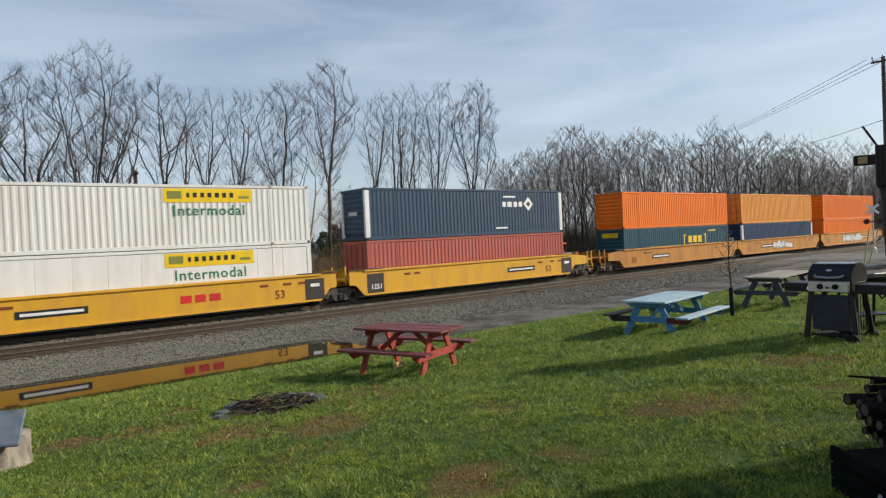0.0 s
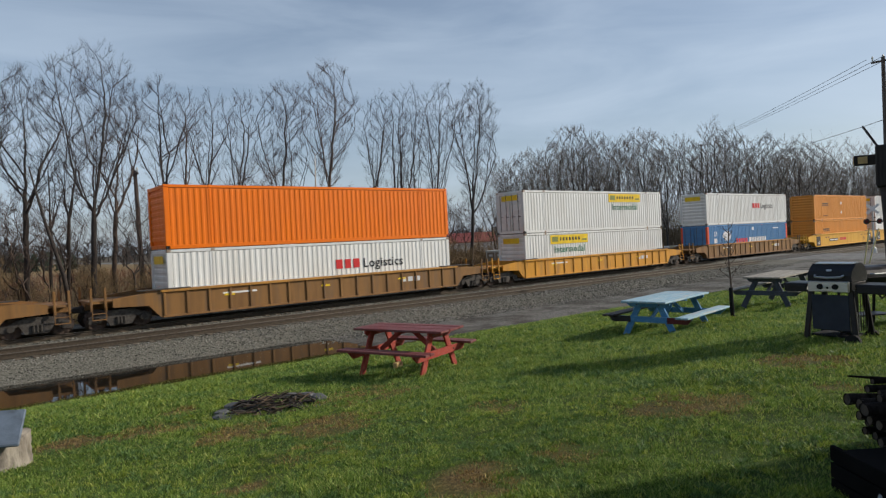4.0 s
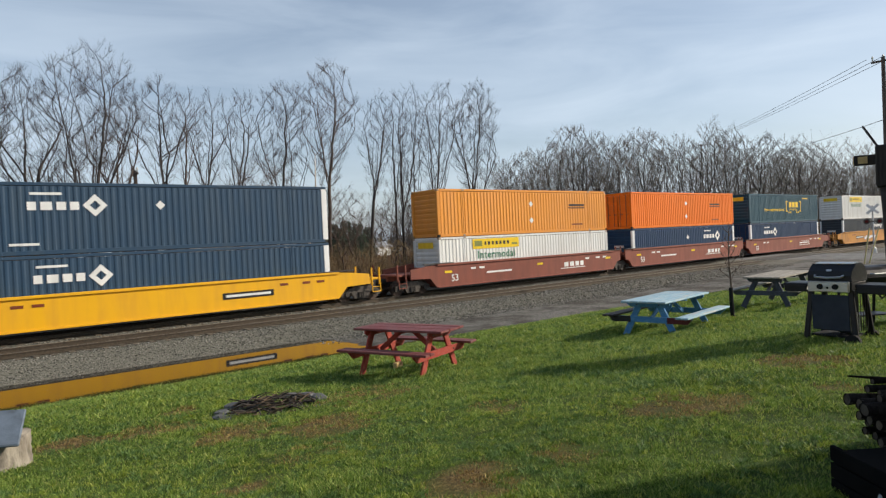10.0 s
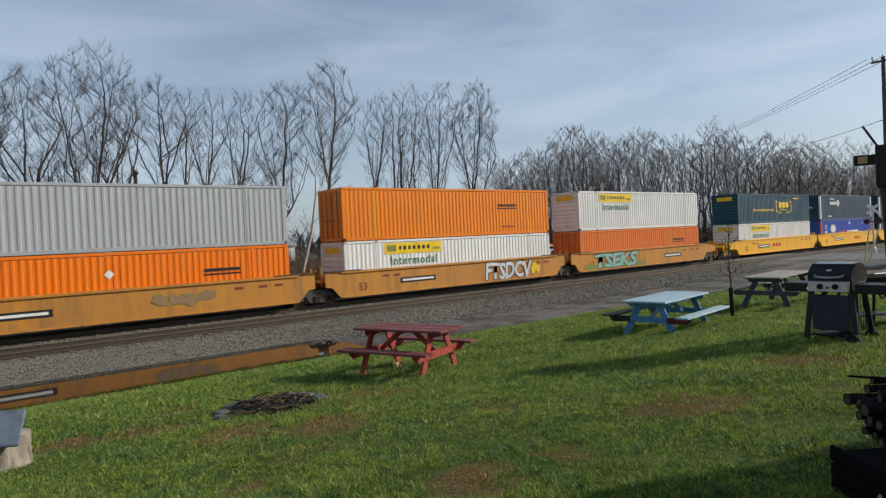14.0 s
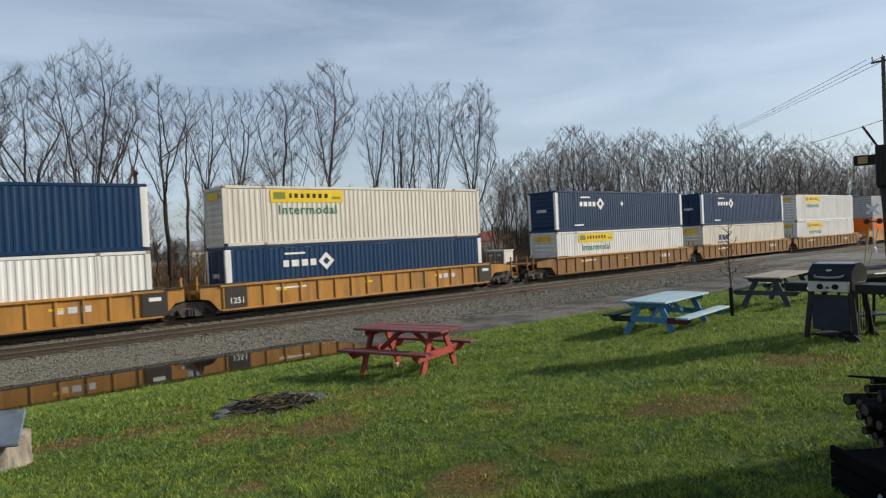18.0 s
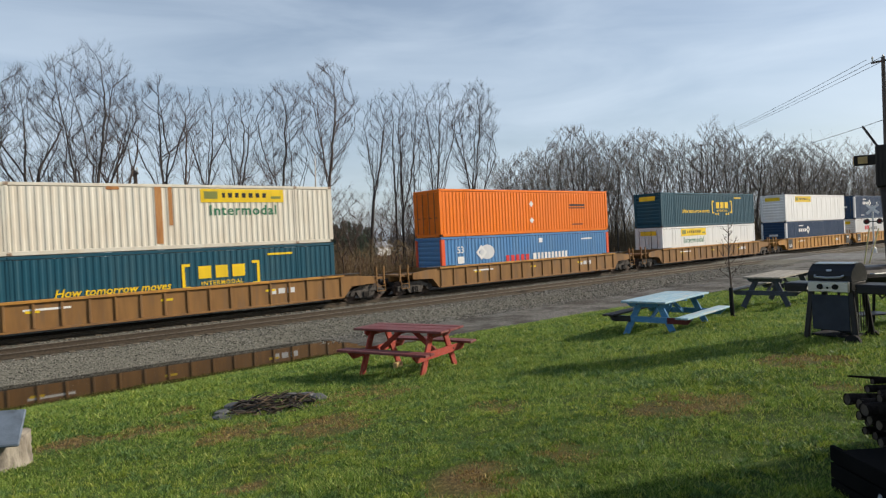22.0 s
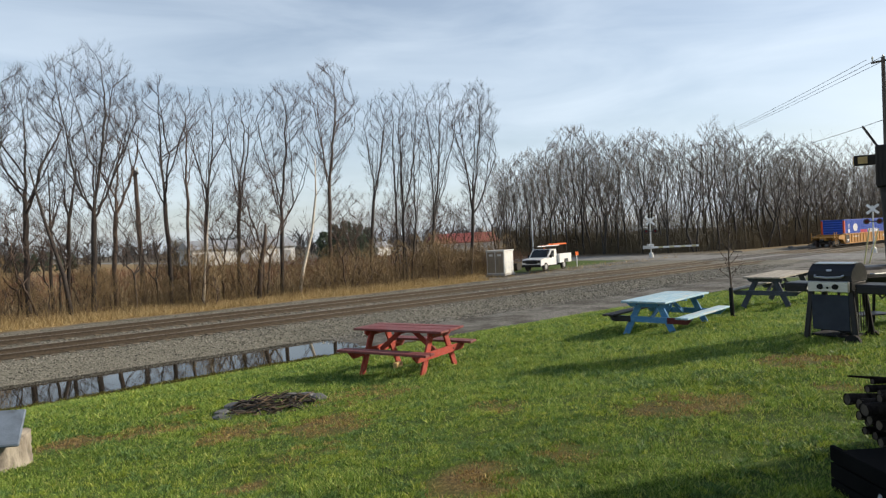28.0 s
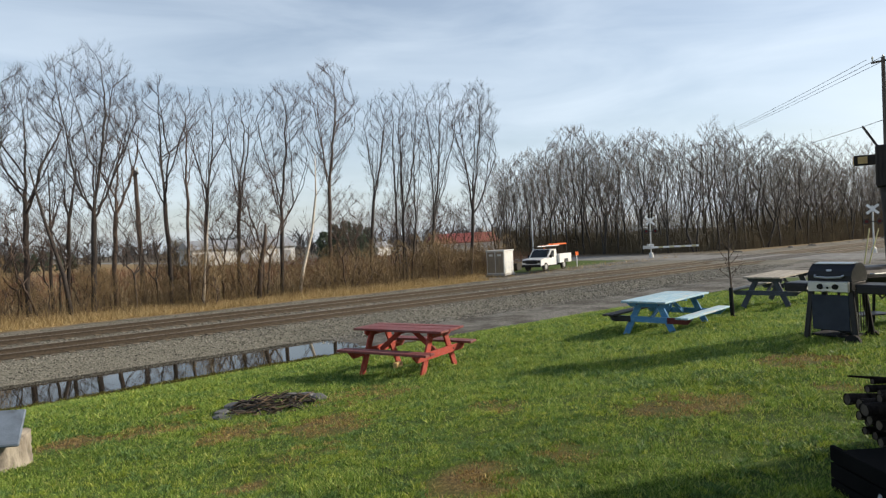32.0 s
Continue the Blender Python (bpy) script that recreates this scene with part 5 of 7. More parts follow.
def log(name, p, q, r, rnd):
    p, q = Vector(p), Vector(q)
    d = q - p
    mid = (p + q) / 2 + Vector((rnd.uniform(-0.015, 0.015), rnd.uniform(-0.015, 0.015), rnd.uniform(-0.01, 0.01)))
    ob = holder(name, Matrix.Translation(p), "split grey firewood log on the woodpile", "log", "firewood logs")
    o = Vector((0, 0, 0))
    s = Shape()
    bend = mid - p
    line = [o, d * 0.2 + bend * 0.1, bend, d * 0.75 + bend * 0.05, d]
    s.tube(line, [r, r * rnd.uniform(0.9, 1.1), r * rnd.uniform(0.92, 1.12), r * rnd.uniform(0.88, 1.05), r * 0.95], 11, False)
    s.v = [tuple(Vector(v) * (1 + 0.0) + Vector((0, 0, 1)) * r * 0.28 * noise.noise(Vector(v) * 16 + p * 3) + Vector((0.6, 0.8, 0)) * r * 0.3 * noise.noise(Vector(v) * 13 + p * 5 + Vector((7, 0, 0)))) for v in s.v]
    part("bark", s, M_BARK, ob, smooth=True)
    e = Shape()
    e.tube([o + d.normalized() * 0.004, d.normalized() * 0.02], r * 0.90, 9)
    part("cut_end", e, M_ENDGRAIN, ob)
    f = Shape().tube([d - d.normalized() * 0.01, d + d.normalized() * 0.004], r * 0.93, 11)
    part("cut_end", f, M_ENDGRAIN, ob)
    return ob


def woodpile():
    rnd = random.Random(3)
    along_x = Vector((0.80, -0.60, 0))
    out = Vector((0.60, 0.80, 0))
    base = Vector((4.56, 1.50, 1.38))
    z = 1.68
    rows = [(0.030, 0.07), (0.026, 0.12), (0.034, 0.05), (0.024, 0.12), (0.042, -0.05), (0.028, 0.08), (0.022, 0.16)]
    for r, shift in rows:
        z += r
        for k in range(3):
            p = base + along_x * (shift + rnd.uniform(-0.02, 0.02) + (0.05 if k else 0)) + out * (0.12 * k - 0.06 + rnd.uniform(-0.02, 0.02))
            q = p + along_x * rnd.uniform(0.75, 0.9) + Vector((0, 0, rnd.uniform(-0.02, 0.02)))
            log("log", (p.x, p.y, z), (q.x, q.y, z + rnd.uniform(-0.012, 0.012)), r * (1 if k == 0 else 0.9), rnd)
        z += r * 0.80
    c = holder("wood_crate", pose(4.34, 1.08, 1.37, 0, 0, -37), "dark wooden crate under the firewood, blackened for shade", "crate")
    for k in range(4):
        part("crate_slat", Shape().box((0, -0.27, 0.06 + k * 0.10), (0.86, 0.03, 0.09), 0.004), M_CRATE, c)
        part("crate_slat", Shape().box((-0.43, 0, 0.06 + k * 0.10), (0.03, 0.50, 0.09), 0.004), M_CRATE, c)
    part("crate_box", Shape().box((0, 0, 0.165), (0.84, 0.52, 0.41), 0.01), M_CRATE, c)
    tw = Shape().tube([base + Vector((0.05, 0.10, 0.72)), base + Vector((0.25, -0.06, 0.69)), base + Vector((0.65, -0.36, 0.68))], [0.006, 0.012, 0.014], 6)
    tagged(part("branch", tw, M_BARK), "thin bare branch lying on the firewood", "branch")


woodpile()

# coiled pale hose
M_HOSE = grained("pale_hose", (0.55, 0.56, 0.53), (0.42, 0.43, 0.40), 0.5, 0, 8, bump=0.05)
hose = holder("garden_hose", pose(3.93, 0.96, 1.53, 8, -6, 0), "pale coiled garden hose on the ground", "hose")
for k in range(3):
    r = 0.24 + 0.014 * k
    part("hose_loop", Shape().tube([(r * cos(2 * pi * i / 30), r * sin(2 * pi * i / 30), 0.02 + 0.026 * k) for i in range(31)], 0.012, 6, False), M_HOSE, hose)

# ---- dark post with an arm ----
M_POST = grained("dark_old_timber", (0.045, 0.034, 0.030), (0.025, 0.02, 0.018), 0.9, 0, 5, (6, 6, 0.8), 0.4, 20)


def yard_post():
    p = holder("timber_post", pose(11.94, 3.35, 1.38, 0, 0, -74), "dark timber post with a box and short arm", "post")
    part("pole", Shape().tube([(0.04, 0, -0.1), (0.03, 0, 1.0), (0.02, 0, 1.8), (0.0, 0, 2.4)], [0.20, 0.205, 0.215, 0.225], 14), M_POST, p, smooth=True)
    # box runs on unseen to the right, added to broaden its shadow
    box = part("box", Shape().box((0.60, 0, 2.56), (1.72, 0.46, 0.66), 0.02), M_POST, p)
    part("arm", Shape().box((-0.39, -0.06, 2.68), (0.32, 0.12, 0.16), 0.01), M_POST, box)
    # pale tip and face put the sunlight on the arm's end into colour
    part("arm_tip", Shape().box((-0.556, -0.06, 2.68), (0.012, 0.10, 0.13), 0.003), M_BRASS, box)
    part("arm_face", Shape().box((-0.43, -0.122, 2.68), (0.13, 0.008, 0.11), 0.002), M_BRASS, box, "pale yellow patch for the sunlit end of the arm")
    rod = Shape()
    bar_between(rod, (-0.20, 0, 2.84), (-0.42, 0.03, 3.24), 0.035, 0.03)
    part("slanting_stick", rod, M_POST, box)


yard_post()

# young tree with a black guard
M_TWIG = grained("young_bark", (0.10, 0.072, 0.055), (0.065, 0.045, 0.035), 0.9, 0, 8, bump=0.2)


def sapling():
    rnd = random.Random(14)
    s = holder("sapling", pose(14.28, 7.27, 0.98), "thin bare young tree with a black trunk guard", "tree")
    t = Shape()
    t.tube([(0, 0, -0.05), (-0.02, 0, 0.7), (-0.05, 0.02, 1.4), (-0.04, 0, 2.2)], [0.028, 0.022, 0.015, 0.005], 7)
    part("trunk", t, M_TWIG, s)
    c = Shape()
    for k in range(16):
        z = 0.85 + k * 0.08
        a = k * 2.4
        u = Vector((cos(a), sin(a), 0))
        p = Vector((-0.03, 0.01, z))
        ln = 0.42 * (1 - k / 22)
        q = p + u * ln * 0.55 + Vector((0, 0, ln * 0.5))
        w = q + u * ln * 0.25 + Vector((0, 0, ln * 0.6))
        c.tube([p, q, w], [0.009, 0.006, 0.002], 4)
        for j in range(3):
            v = Vector((rnd.uniform(-1, 1), rnd.uniform(-1, 1), rnd.uniform(0.2, 1))) * 0.16
            c.tube([q, q + v], [0.004, 0.0015], 3)
    part("crown", c, M_TWIG, s)
    part("trunk_guard", Shape().tube([(0.0, 0, -0.04), (-0.03, 0, 0.40), (-0.045, 0, 0.72)], 0.045, 10), M_RUBBER, s, "black plastic trunk guard")
    part("guard_foot", Shape().tube([(0, 0, 0.0), (0, 0, 0.06)], 0.05, 10), M_ORANGERED, s)


sapling()

# ---- plain house added out of view, so that its shadow falls on the lawn ----
# siding colour is invented, kept dark so that little light bounces back
M_SIDING = grained("brown_siding", (0.20, 0.15, 0.11), (0.15, 0.115, 0.085), 0.7, 0, 3, (1, 1, 8), 0.1)
hs = holder("house", pose(9.0, -1.25, 1.02, 0, 0, -21.8), "plain house added out of view to shade the lawn", "house", kind="structure")
part("wall", Shape().box((0, -3, 2.3), (9.6, 6, 5.0), 0.02), M_SIDING, hs)
part("roof", Shape().prism([(-6.4, 4.75), (0.0, 4.75), (0.0, 4.85), (-3.2, 6.2), (-6.4, 4.85)], -4.9, 4.9, "x"), M_SLAB, hs)


# ---- beyond the tracks ----
M_WHITECAR = grained("white_vehicle_paint", (0.78, 0.78, 0.76), (0.70, 0.69, 0.66), 0.3, 0, 2, bump=0.02)
M_GLASS = grained("dark_vehicle_glass", (0.02, 0.025, 0.03), (0.03, 0.035, 0.04), 0.08, 0, 2, bump=0)
M_TYRE = grained("tyre_rubber", (0.018, 0.017, 0.016), (0.03, 0.028, 0.026), 0.85, 0, 9, bump=0.2)
M_CABINET = grained("white_cabinet_paint", (0.70, 0.70, 0.67), (0.58, 0.58, 0.54), 0.55, 0.1, 2, (3, 3, 0.6), 0.05)
# tan tint puts the shade of the cabinet's left side into its doors
M_SHADEDOOR = grained("shaded_door_tan", (0.30, 0.245, 0.175), (0.22, 0.18, 0.13), 0.6, 0, 2, (3, 3, 0.6), 0.05)
M_ORANGEKIT = paint("orange_ladder_paint", (0.80, 0.16, 0.03))
M_CONCRETE = grained("concrete", (0.42, 0.41, 0.38), (0.32, 0.31, 0.29), 0.9, 0, 5, bump=0.3)


def service_truck(m):
    """Front towards -x."""
    t = holder("pickup_truck", m, "white utility pickup truck with ladder rack, parked", "truck")
    hood = [(-2.85, 0.55), (-1.55, 0.55), (-1.55, 1.16), (-2.60, 1.10), (-2.85, 0.98)]
    part("hood", Shape().prism(hood, -0.93, 0.93), M_WHITECAR, t)
    cab = [(-1.57, 0.50), (0.28, 0.50), (0.28, 1.20), (0.18, 1.88), (-0.78, 1.90), (-1.57, 1.17)]
    part("cab", Shape().prism(cab, -0.92, 0.92), M_WHITECAR, t)
    part("windscreen", Shape().add([(-1.52, -0.82, 1.20), (-1.52, 0.82, 1.20), (-0.84, 0.76, 1.84), (-0.84, -0.76, 1.84), (-1.55, -0.82, 1.21), (-1.55, 0.82, 1.21), (-0.87, 0.76, 1.86), (-0.87, -0.76, 1.86)], [(0, 1, 2, 3), (7, 6, 5, 4), (0, 4, 5, 1), (1, 5, 6, 2), (2, 6, 7, 3), (3, 7, 4, 0)]), M_GLASS, t)
    for s in (-1, 1):
        y = s * 0.925
        part("side_window", Shape().prism([(-1.30, 1.20), (-0.30, 1.20), (-0.30, 1.78), (-0.72, 1.78)], y - 0.008, y + 0.008), M_GLASS, t)
        part("mirror", Shape().box((-1.28, s * 1.08, 1.28), (0.10, 0.22, 0.26), 0.03), M_RUBBER, t)
        part("headlight", Shape().box((-2.86, s * 0.72, 0.90), (0.04, 0.30, 0.22), 0.02), M_GLASS, t)
        body = part("tool_body", Shape().prism([(0.34, 0.62), (1.20, 0.62), (1.30, 0.95), (2.00, 0.95), (2.12, 0.62), (2.75, 0.62), (2.75, 1.42), (0.34, 1.42)], s * 0.95 - 0.22, s * 0.95 + 0.02), M_WHITECAR, t)
        for x, w in ((0.66, 0.5), (1.65, 0.9), (2.45, 0.45)):
            part("locker_door", Shape().box((x, s * 0.975, 1.2 if w > 0.8 else 1.04), (w, 0.015, 0.36 if w > 0.8 else 0.68), 0.005), M_WHITECAR, body)
        part("mudflap", Shape().box((2.2, s * 0.80, 0.40), (0.02, 0.24, 0.3)), M_RUBBER, t)
    part("grille", Shape().box((-2.87, 0, 0.86), (0.05, 1.12, 0.34), 0.02), M_RUBBER, t, "black front grille")
    part("bumper", Shape().box((-2.92, 0, 0.52), (0.16, 1.86, 0.22), 0.05), M_RUBBER, t)
    part("bed_floor", Shape().box((1.55, 0, 0.80), (2.4, 1.6, 0.10), 0.01), M_STEEL, t)
    part("tailgate", Shape().box((2.76, 0, 1.05), (0.05, 1.6, 0.5), 0.01), M_WHITECAR, t)
    part("chassis", Shape().box((-0.1, 0, 0.48), (5.3, 1.0, 0.18), 0.02), M_DARK, t)
    for x in (-1.95, 1.65):
        for s in (-1, 1):
            w = part("tyre", Shape().tube([(x, s * 0.83 - 0.12, 0.39), (x, s * 0.83 - 0.09, 0.39), (x, s * 0.83 + 0.09, 0.39), (x, s * 0.83 + 0.12, 0.39)], [0.34, 0.39, 0.39, 0.34], 22), M_TYRE, t)
            part("rim", Shape().tube([(x, s * 0.955 - 0.01, 0.39), (x, s * 0.955 + 0.005, 0.39)], 0.21, 16), M_INOX, w)
    for x in (-1.2, 0.3, 2.6):
        for s in (-1, 1):
            part("rack_post", Shape().tube([(x, s * 0.78, 1.1), (x, s * 0.78, 2.12)], 0.025, 6), M_STEEL, t)
        part("rack_bar", Shape().tube([(x, -0.85, 2.12), (x, 0.85, 2.12)], 0.025, 6), M_STEEL, t)
    for y in (-0.75, -0.35):
        part("ladder_rail", Shape().box((-0.55, y, 2.19), (3.4, 0.05, 0.09), 0.01), M_WHITE, t)
        part("ladder_rail", Shape().box((1.25, y, 2.30), (2.9, 0.06, 0.11), 0.01), M_ORANGEKIT, t, "orange ladder rail")
    for k in range(9):
        part("rung", Shape().tube([(-1.9 + k * 0.52, -0.75, 2.24), (-1.9 + k * 0.52, -0.35, 2.24)], 0.018, 5), M_ORANGEKIT, t)
    part("beacon", Shape().tube([(-0.3, 0, 1.9), (-0.3, 0, 2.02)], 0.09, 10), M_ORANGEKIT, t)
    return t


service_truck(pose(43.55, 39.25, -0.08, 0, 0, 15))


def relay_cabinet(m):
    c = holder("signal_cabinet", m, "white metal railway signal cabinet on a concrete pad", "cabinet")
    part("base", Shape().box((0, 0, 0.08), (2.2, 2.6, 0.2), 0.02), M_CONCRETE, c)
    part("body", Shape().box((0, 0, 1.25), (1.95, 2.35, 2.2), 0.03), M_CABINET, c)
    part("roof", Shape().box((0, 0, 2.39), (2.15, 2.55, 0.10), 0.03), M_CABINET, c)
    for y in (-0.55, 0.55):
        d = part("door", Shape().box((-0.99, y, 1.25), (0.02, 1.0, 2.0), 0.006), M_SHADEDOOR, c, "door tinted tan as if in shade")
        part("vent", Shape().box((-1.004, y, 1.95), (0.012, 0.5, 0.2), 0.003), M_CABINET, d)
    d = part("door", Shape().box((0, -1.19, 1.25), (1.6, 0.02, 2.0), 0.006), M_CABINET, c)
    part("handle", Shape().box((0.6, -1.205, 1.2), (0.05, 0.03, 0.25), 0.006), M_STEEL, d)
    for k in range(7):
        part("notice", Shape().box((-0.55 + (k % 3) * 0.5, -1.204, 0.75 + (k // 3) * 0.5), (0.26, 0.006, 0.18)), M_SILVER, d)
    return c


relay_cabinet(pose(38.65, 40.2, -0.2, 0, 0, 12) @ Matrix.Diagonal((0.74, 0.78, 0.89, 1)))

bin_ = holder("dark_crate", pose(43.6, 43.2, -0.2, 0, 0, 20), "dark metal box standing in the grass", "box")
part("box", Shape().box((0, 0, 0.35), (1.0, 0.7, 0.6), 0.04), M_DARK, bin_)
part("lid", Shape().box((0, 0, 0.68), (1.06, 0.76, 0.06), 0.02), M_DARK, bin_)

mk = holder("marker_post", pose(48.6, 39.9, -0.1), "thin white marker post with an orange top", "marker post")
part("post", Shape().box((0, 0, 0.6), (0.09, 0.05, 1.4), 0.01), M_WHITE, mk)
part("top", Shape().box((0, -0.03, 1.25), (0.45, 0.03, 0.35), 0.01), M_ORANGEKIT, mk)

M_SIGNAL = grained("galvanised_signal_mast", (0.62, 0.62, 0.60), (0.50, 0.50, 0.48), 0.5, 0.3, 4, bump=0.05)
M_GUARD = paint("pale_yellow_plastic", (0.55, 0.50, 0.25))
M_LENS = grained("dark_red_lens", (0.10, 0.012, 0.012), (0.07, 0.01, 0.01), 0.2, 0, 4, bump=0)


def crossing_signal(m, arm):
    c = holder("crossing_signal", m, "white crossing signal mast with crossbuck and gate arm" if arm else "white crossing signal mast with crossbuck", "crossing signal")
    part("mast", Shape().tube([(0, 0, 0), (0, 0, 4.5)], 0.075, 10), M_SIGNAL, c)
    part("base", Shape().tube([(0, 0, -0.1), (0, 0, 0.5), (0, 0, 0.62)], [0.28, 0.22, 0.12], 10), M_SIGNAL, c)
    for a in (-42, 42):
        part("crossbuck_blade", Shape().box((0, -0.10 - (0.02 if a > 0 else 0), 4.15), (1.25, 0.02, 0.23), 0.004, Matrix.Rotation(radians(a), 3, "Y")), M_WHITE, c)
    bar = part("lamp_bar", Shape().tube([(-0.55, -0.08, 3.0), (0.55, -0.08, 3.0)], 0.05, 8), M_DARK, c)
    for x in (-0.5, 0.5):
        part("lamp_hood", Shape().tube([(x, -0.05, 3.0), (x, -0.14, 3.0)], 0.26, 16), M_DARK, bar)
        part("lens", Shape().tube([(x, -0.145, 3.0), (x, -0.155, 3.0)], 0.15, 14), M_LENS, bar)
    if arm:
        part("gate_motor", Shape().box((-0.05, 0.0, 1.28), (0.65, 0.55, 0.55), 0.05), M_SIGNAL, c)
        part("counterweight", Shape().box((-0.62, -0.30, 1.22), (0.75, 0.10, 0.34), 0.02), M_SIGNAL, c)
        bm_ = part("gate_arm", Shape().box((2.6, -0.30, 1.16), (5.4, 0.05, 0.20), 0.01), M_WHITE, c)
        for k in range(4):
            part("stripe", Shape().box((1.0 + k * 1.25, -0.33, 1.16), (0.5, 0.012, 0.18)), M_GUARD, bm_)
    return c


crossing_signal(pose(63.4, 41.4, -0.06, 0, 0, -38), True)
crossing_signal(pose(68.6, 21.2, -0.1, 0, 0, -70), False)

pole = holder("flag_pole", pose(70.0, 65.6, -0.4), "thin pale pole standing behind the parked truck", "pole")
part("shaft", Shape().tube([(0, 0, 0), (0, 0, 4), (0, 0, 8.2)], [0.10, 0.09, 0.06], 8), M_SIGNAL, pole)

M_UPOLE = grained("utility_pole_wood", (0.12, 0.095, 0.08), (0.08, 0.06, 0.05), 0.9, 0, 5, (6, 6, 0.6), 0.3)
M_WIRE = grained("power_line", (0.05, 0.05, 0.055), (0.04, 0.04, 0.045), 0.5, 0.5, 5, bump=0)


def utility_pole(m, h, lean):
    u = holder("utility_pole", m, "tall wooden utility pole carrying power lines", "utility pole", "utility poles")
    part("shaft", Shape().tube([(0, 0, -0.3), (lean / 2, 0, h / 2), (lean, 0, h)], [0.17, 0.145, 0.11], 10), M_UPOLE, u)
    part("crossarm", Shape().box((lean, 0, h - 0.25), (0.12, 1.3, 0.12), 0.01), M_UPOLE, u)
    for y in (-0.58, 0.0, 0.58):
        part("insulator", Shape().tube([(lean, y, h - 0.18), (lean, y, h + 0.05), (lean, y, h + 0.14)], [0.03, 0.06, 0.035], 8), M_SIGNAL, u)
    return u


utility_pole(pose(46.8, 13.6, -0.1), 13.3, 0.05)
utility_pole(pose(135.2, 74.5, -0.3), 21.9, 0)
utility_pole(pose(10.65, 44.0, -0.3), 8.75, -0.15)


def wire(name, p, q, sag, r=0.018):
    p, q = Vector(p), Vector(q)
    pts = [p.lerp(q, k / 24) - Vector((0, 0, sag * 4 * (k / 24) * (1 - k / 24))) for k in range(25)]
    ob = part(name, Shape().tube(pts, r, 4), M_WIRE)
    return tagged(ob, "thin black overhead power line between utility poles", "power line", "power lines")


for dy in (-0.9, 0.0, 0.9):
    wire("power_line", (46.8, 13.6 + dy, 13.2), (135.2, 74.5 + dy, 21.9), 0.4)
wire("power_line", (46.8, 13.6, 9.3), (131.2, 61.5, 17.6), 0.6, 0.022)

# striped guy-wire guards and boards near the road
for x, y, a in ((52.6, 16.9, 6), (53.3, 16.8, 12)):
    g = Shape().tube([(0, 0, 0), (0.15, 0, 2.6)], 0.045, 6)
    tagged(part("guy_guard", g, M_GUARD, at=pose(x, y, -0.1, 0, a, -50)), "yellow plastic guard on a guy wire", "guy guard", "guy guards")

for k, (x, y) in enumerate(((73, 36.2), (85, 35.4), (91, 35.2), (98, 35.5), (104, 35.2), (111, 35.6), (119, 35.4))):
    rnd = random.Random(k)
    b = rough_stone(rnd, rnd.uniform(0.6, 1.2), 0.6, rnd.uniform(0.35, 0.55))
    tagged(part("boulder", b, M_SLAB, at=pose(x, y, -0.35, 0, 0, rnd.uniform(0, 180))), "pale boulder lying by the track side", "boulder", "boulders")

# white shed, red-roofed house
M_SHEDWHITE = grained("white_metal_siding", (0.74, 0.74, 0.72), (0.64, 0.64, 0.62), 0.6, 0, 2, (2, 2, 0.3), 0.05)
M_METALROOF = grained("grey_metal_roof", (0.36, 0.37, 0.38), (0.28, 0.29, 0.30), 0.5, 0.3, 2, (4, 0.4, 1), 0.05)
M_REDROOF = grained("red_roof", (0.22, 0.045, 0.036), (0.16, 0.036, 0.03), 0.7, 0, 3, bump=0.2)


def shed(m, w, d, h, ridge, wall_m, roof_m, label, bays):
    s = holder("farm_shed", m, label, "building")
    part("wall", Shape().box((0, 0, h / 2), (w, d, h), 0.03), wall_m, s)
    part("roof", Shape().prism([(-d / 2 - 0.5, h), (d / 2 + 0.5, h), (d / 2 + 0.5, h + 0.15), (0, ridge), (-d / 2 - 0.5, h + 0.15)], -w / 2 - 0.5, w / 2 + 0.5, "x"), roof_m, s)
    for k in range(bays):
        x = -w / 2 + w * (k + 0.5) / bays
        f = part("door", Shape().box((x, -d / 2 - 0.04, h * 0.42), (w / bays * 0.55, 0.08, h * 0.78), 0.02), M_CABINET if k % 2 else M_METALROOF, s)
    return s


shed(pose(60, 156, -1.3, 0, 0, -4), 25, 12, 4.6, 6.9, M_SHEDWHITE, M_METALROOF, "long white metal shed behind the bare trees", 5)
shed(pose(101, 118, -0.9, 0, 0, -20), 15, 9, 3.0, 5.4, M_SHEDWHITE, M_REDROOF, "low white house with a red roof", 4)
shed(pose(96, 150, -1.2, 0, 0, 10), 8, 6, 3.0, 4.6, M_SHEDWHITE, M_METALROOF, "small white outbuilding behind the trees", 2)


# ---- bare trees ----
M_BARKS = [
    grained("dark_tree_bark", (0.060, 0.047, 0.039), (0.030, 0.024, 0.021), 0.95, 0, 3, (5, 5, 0.8), 0.5, 14, spread=0.2),
    grained("brown_tree_bark", (0.095, 0.066, 0.048), (0.050, 0.036, 0.029), 0.95, 0, 3, (5, 5, 0.8), 0.5, 14, spread=0.2),
]
M_TWIGS = [
    grained("dark_twigs", (0.065, 0.053, 0.049), (0.042, 0.034, 0.032), 0.95, 0, 2, bump=0, spread=0.2),
    grained("reddish_twigs", (0.12, 0.083, 0.065), (0.072, 0.050, 0.040), 0.95, 0, 2, bump=0, spread=0.2),
]
M_BIRCH = grained("white_birch_bark", (0.47, 0.42, 0.34), (0.26, 0.225, 0.18), 0.8, 0, 4, (1, 1, 5), 0.2, 14, 0.5, 0.75)
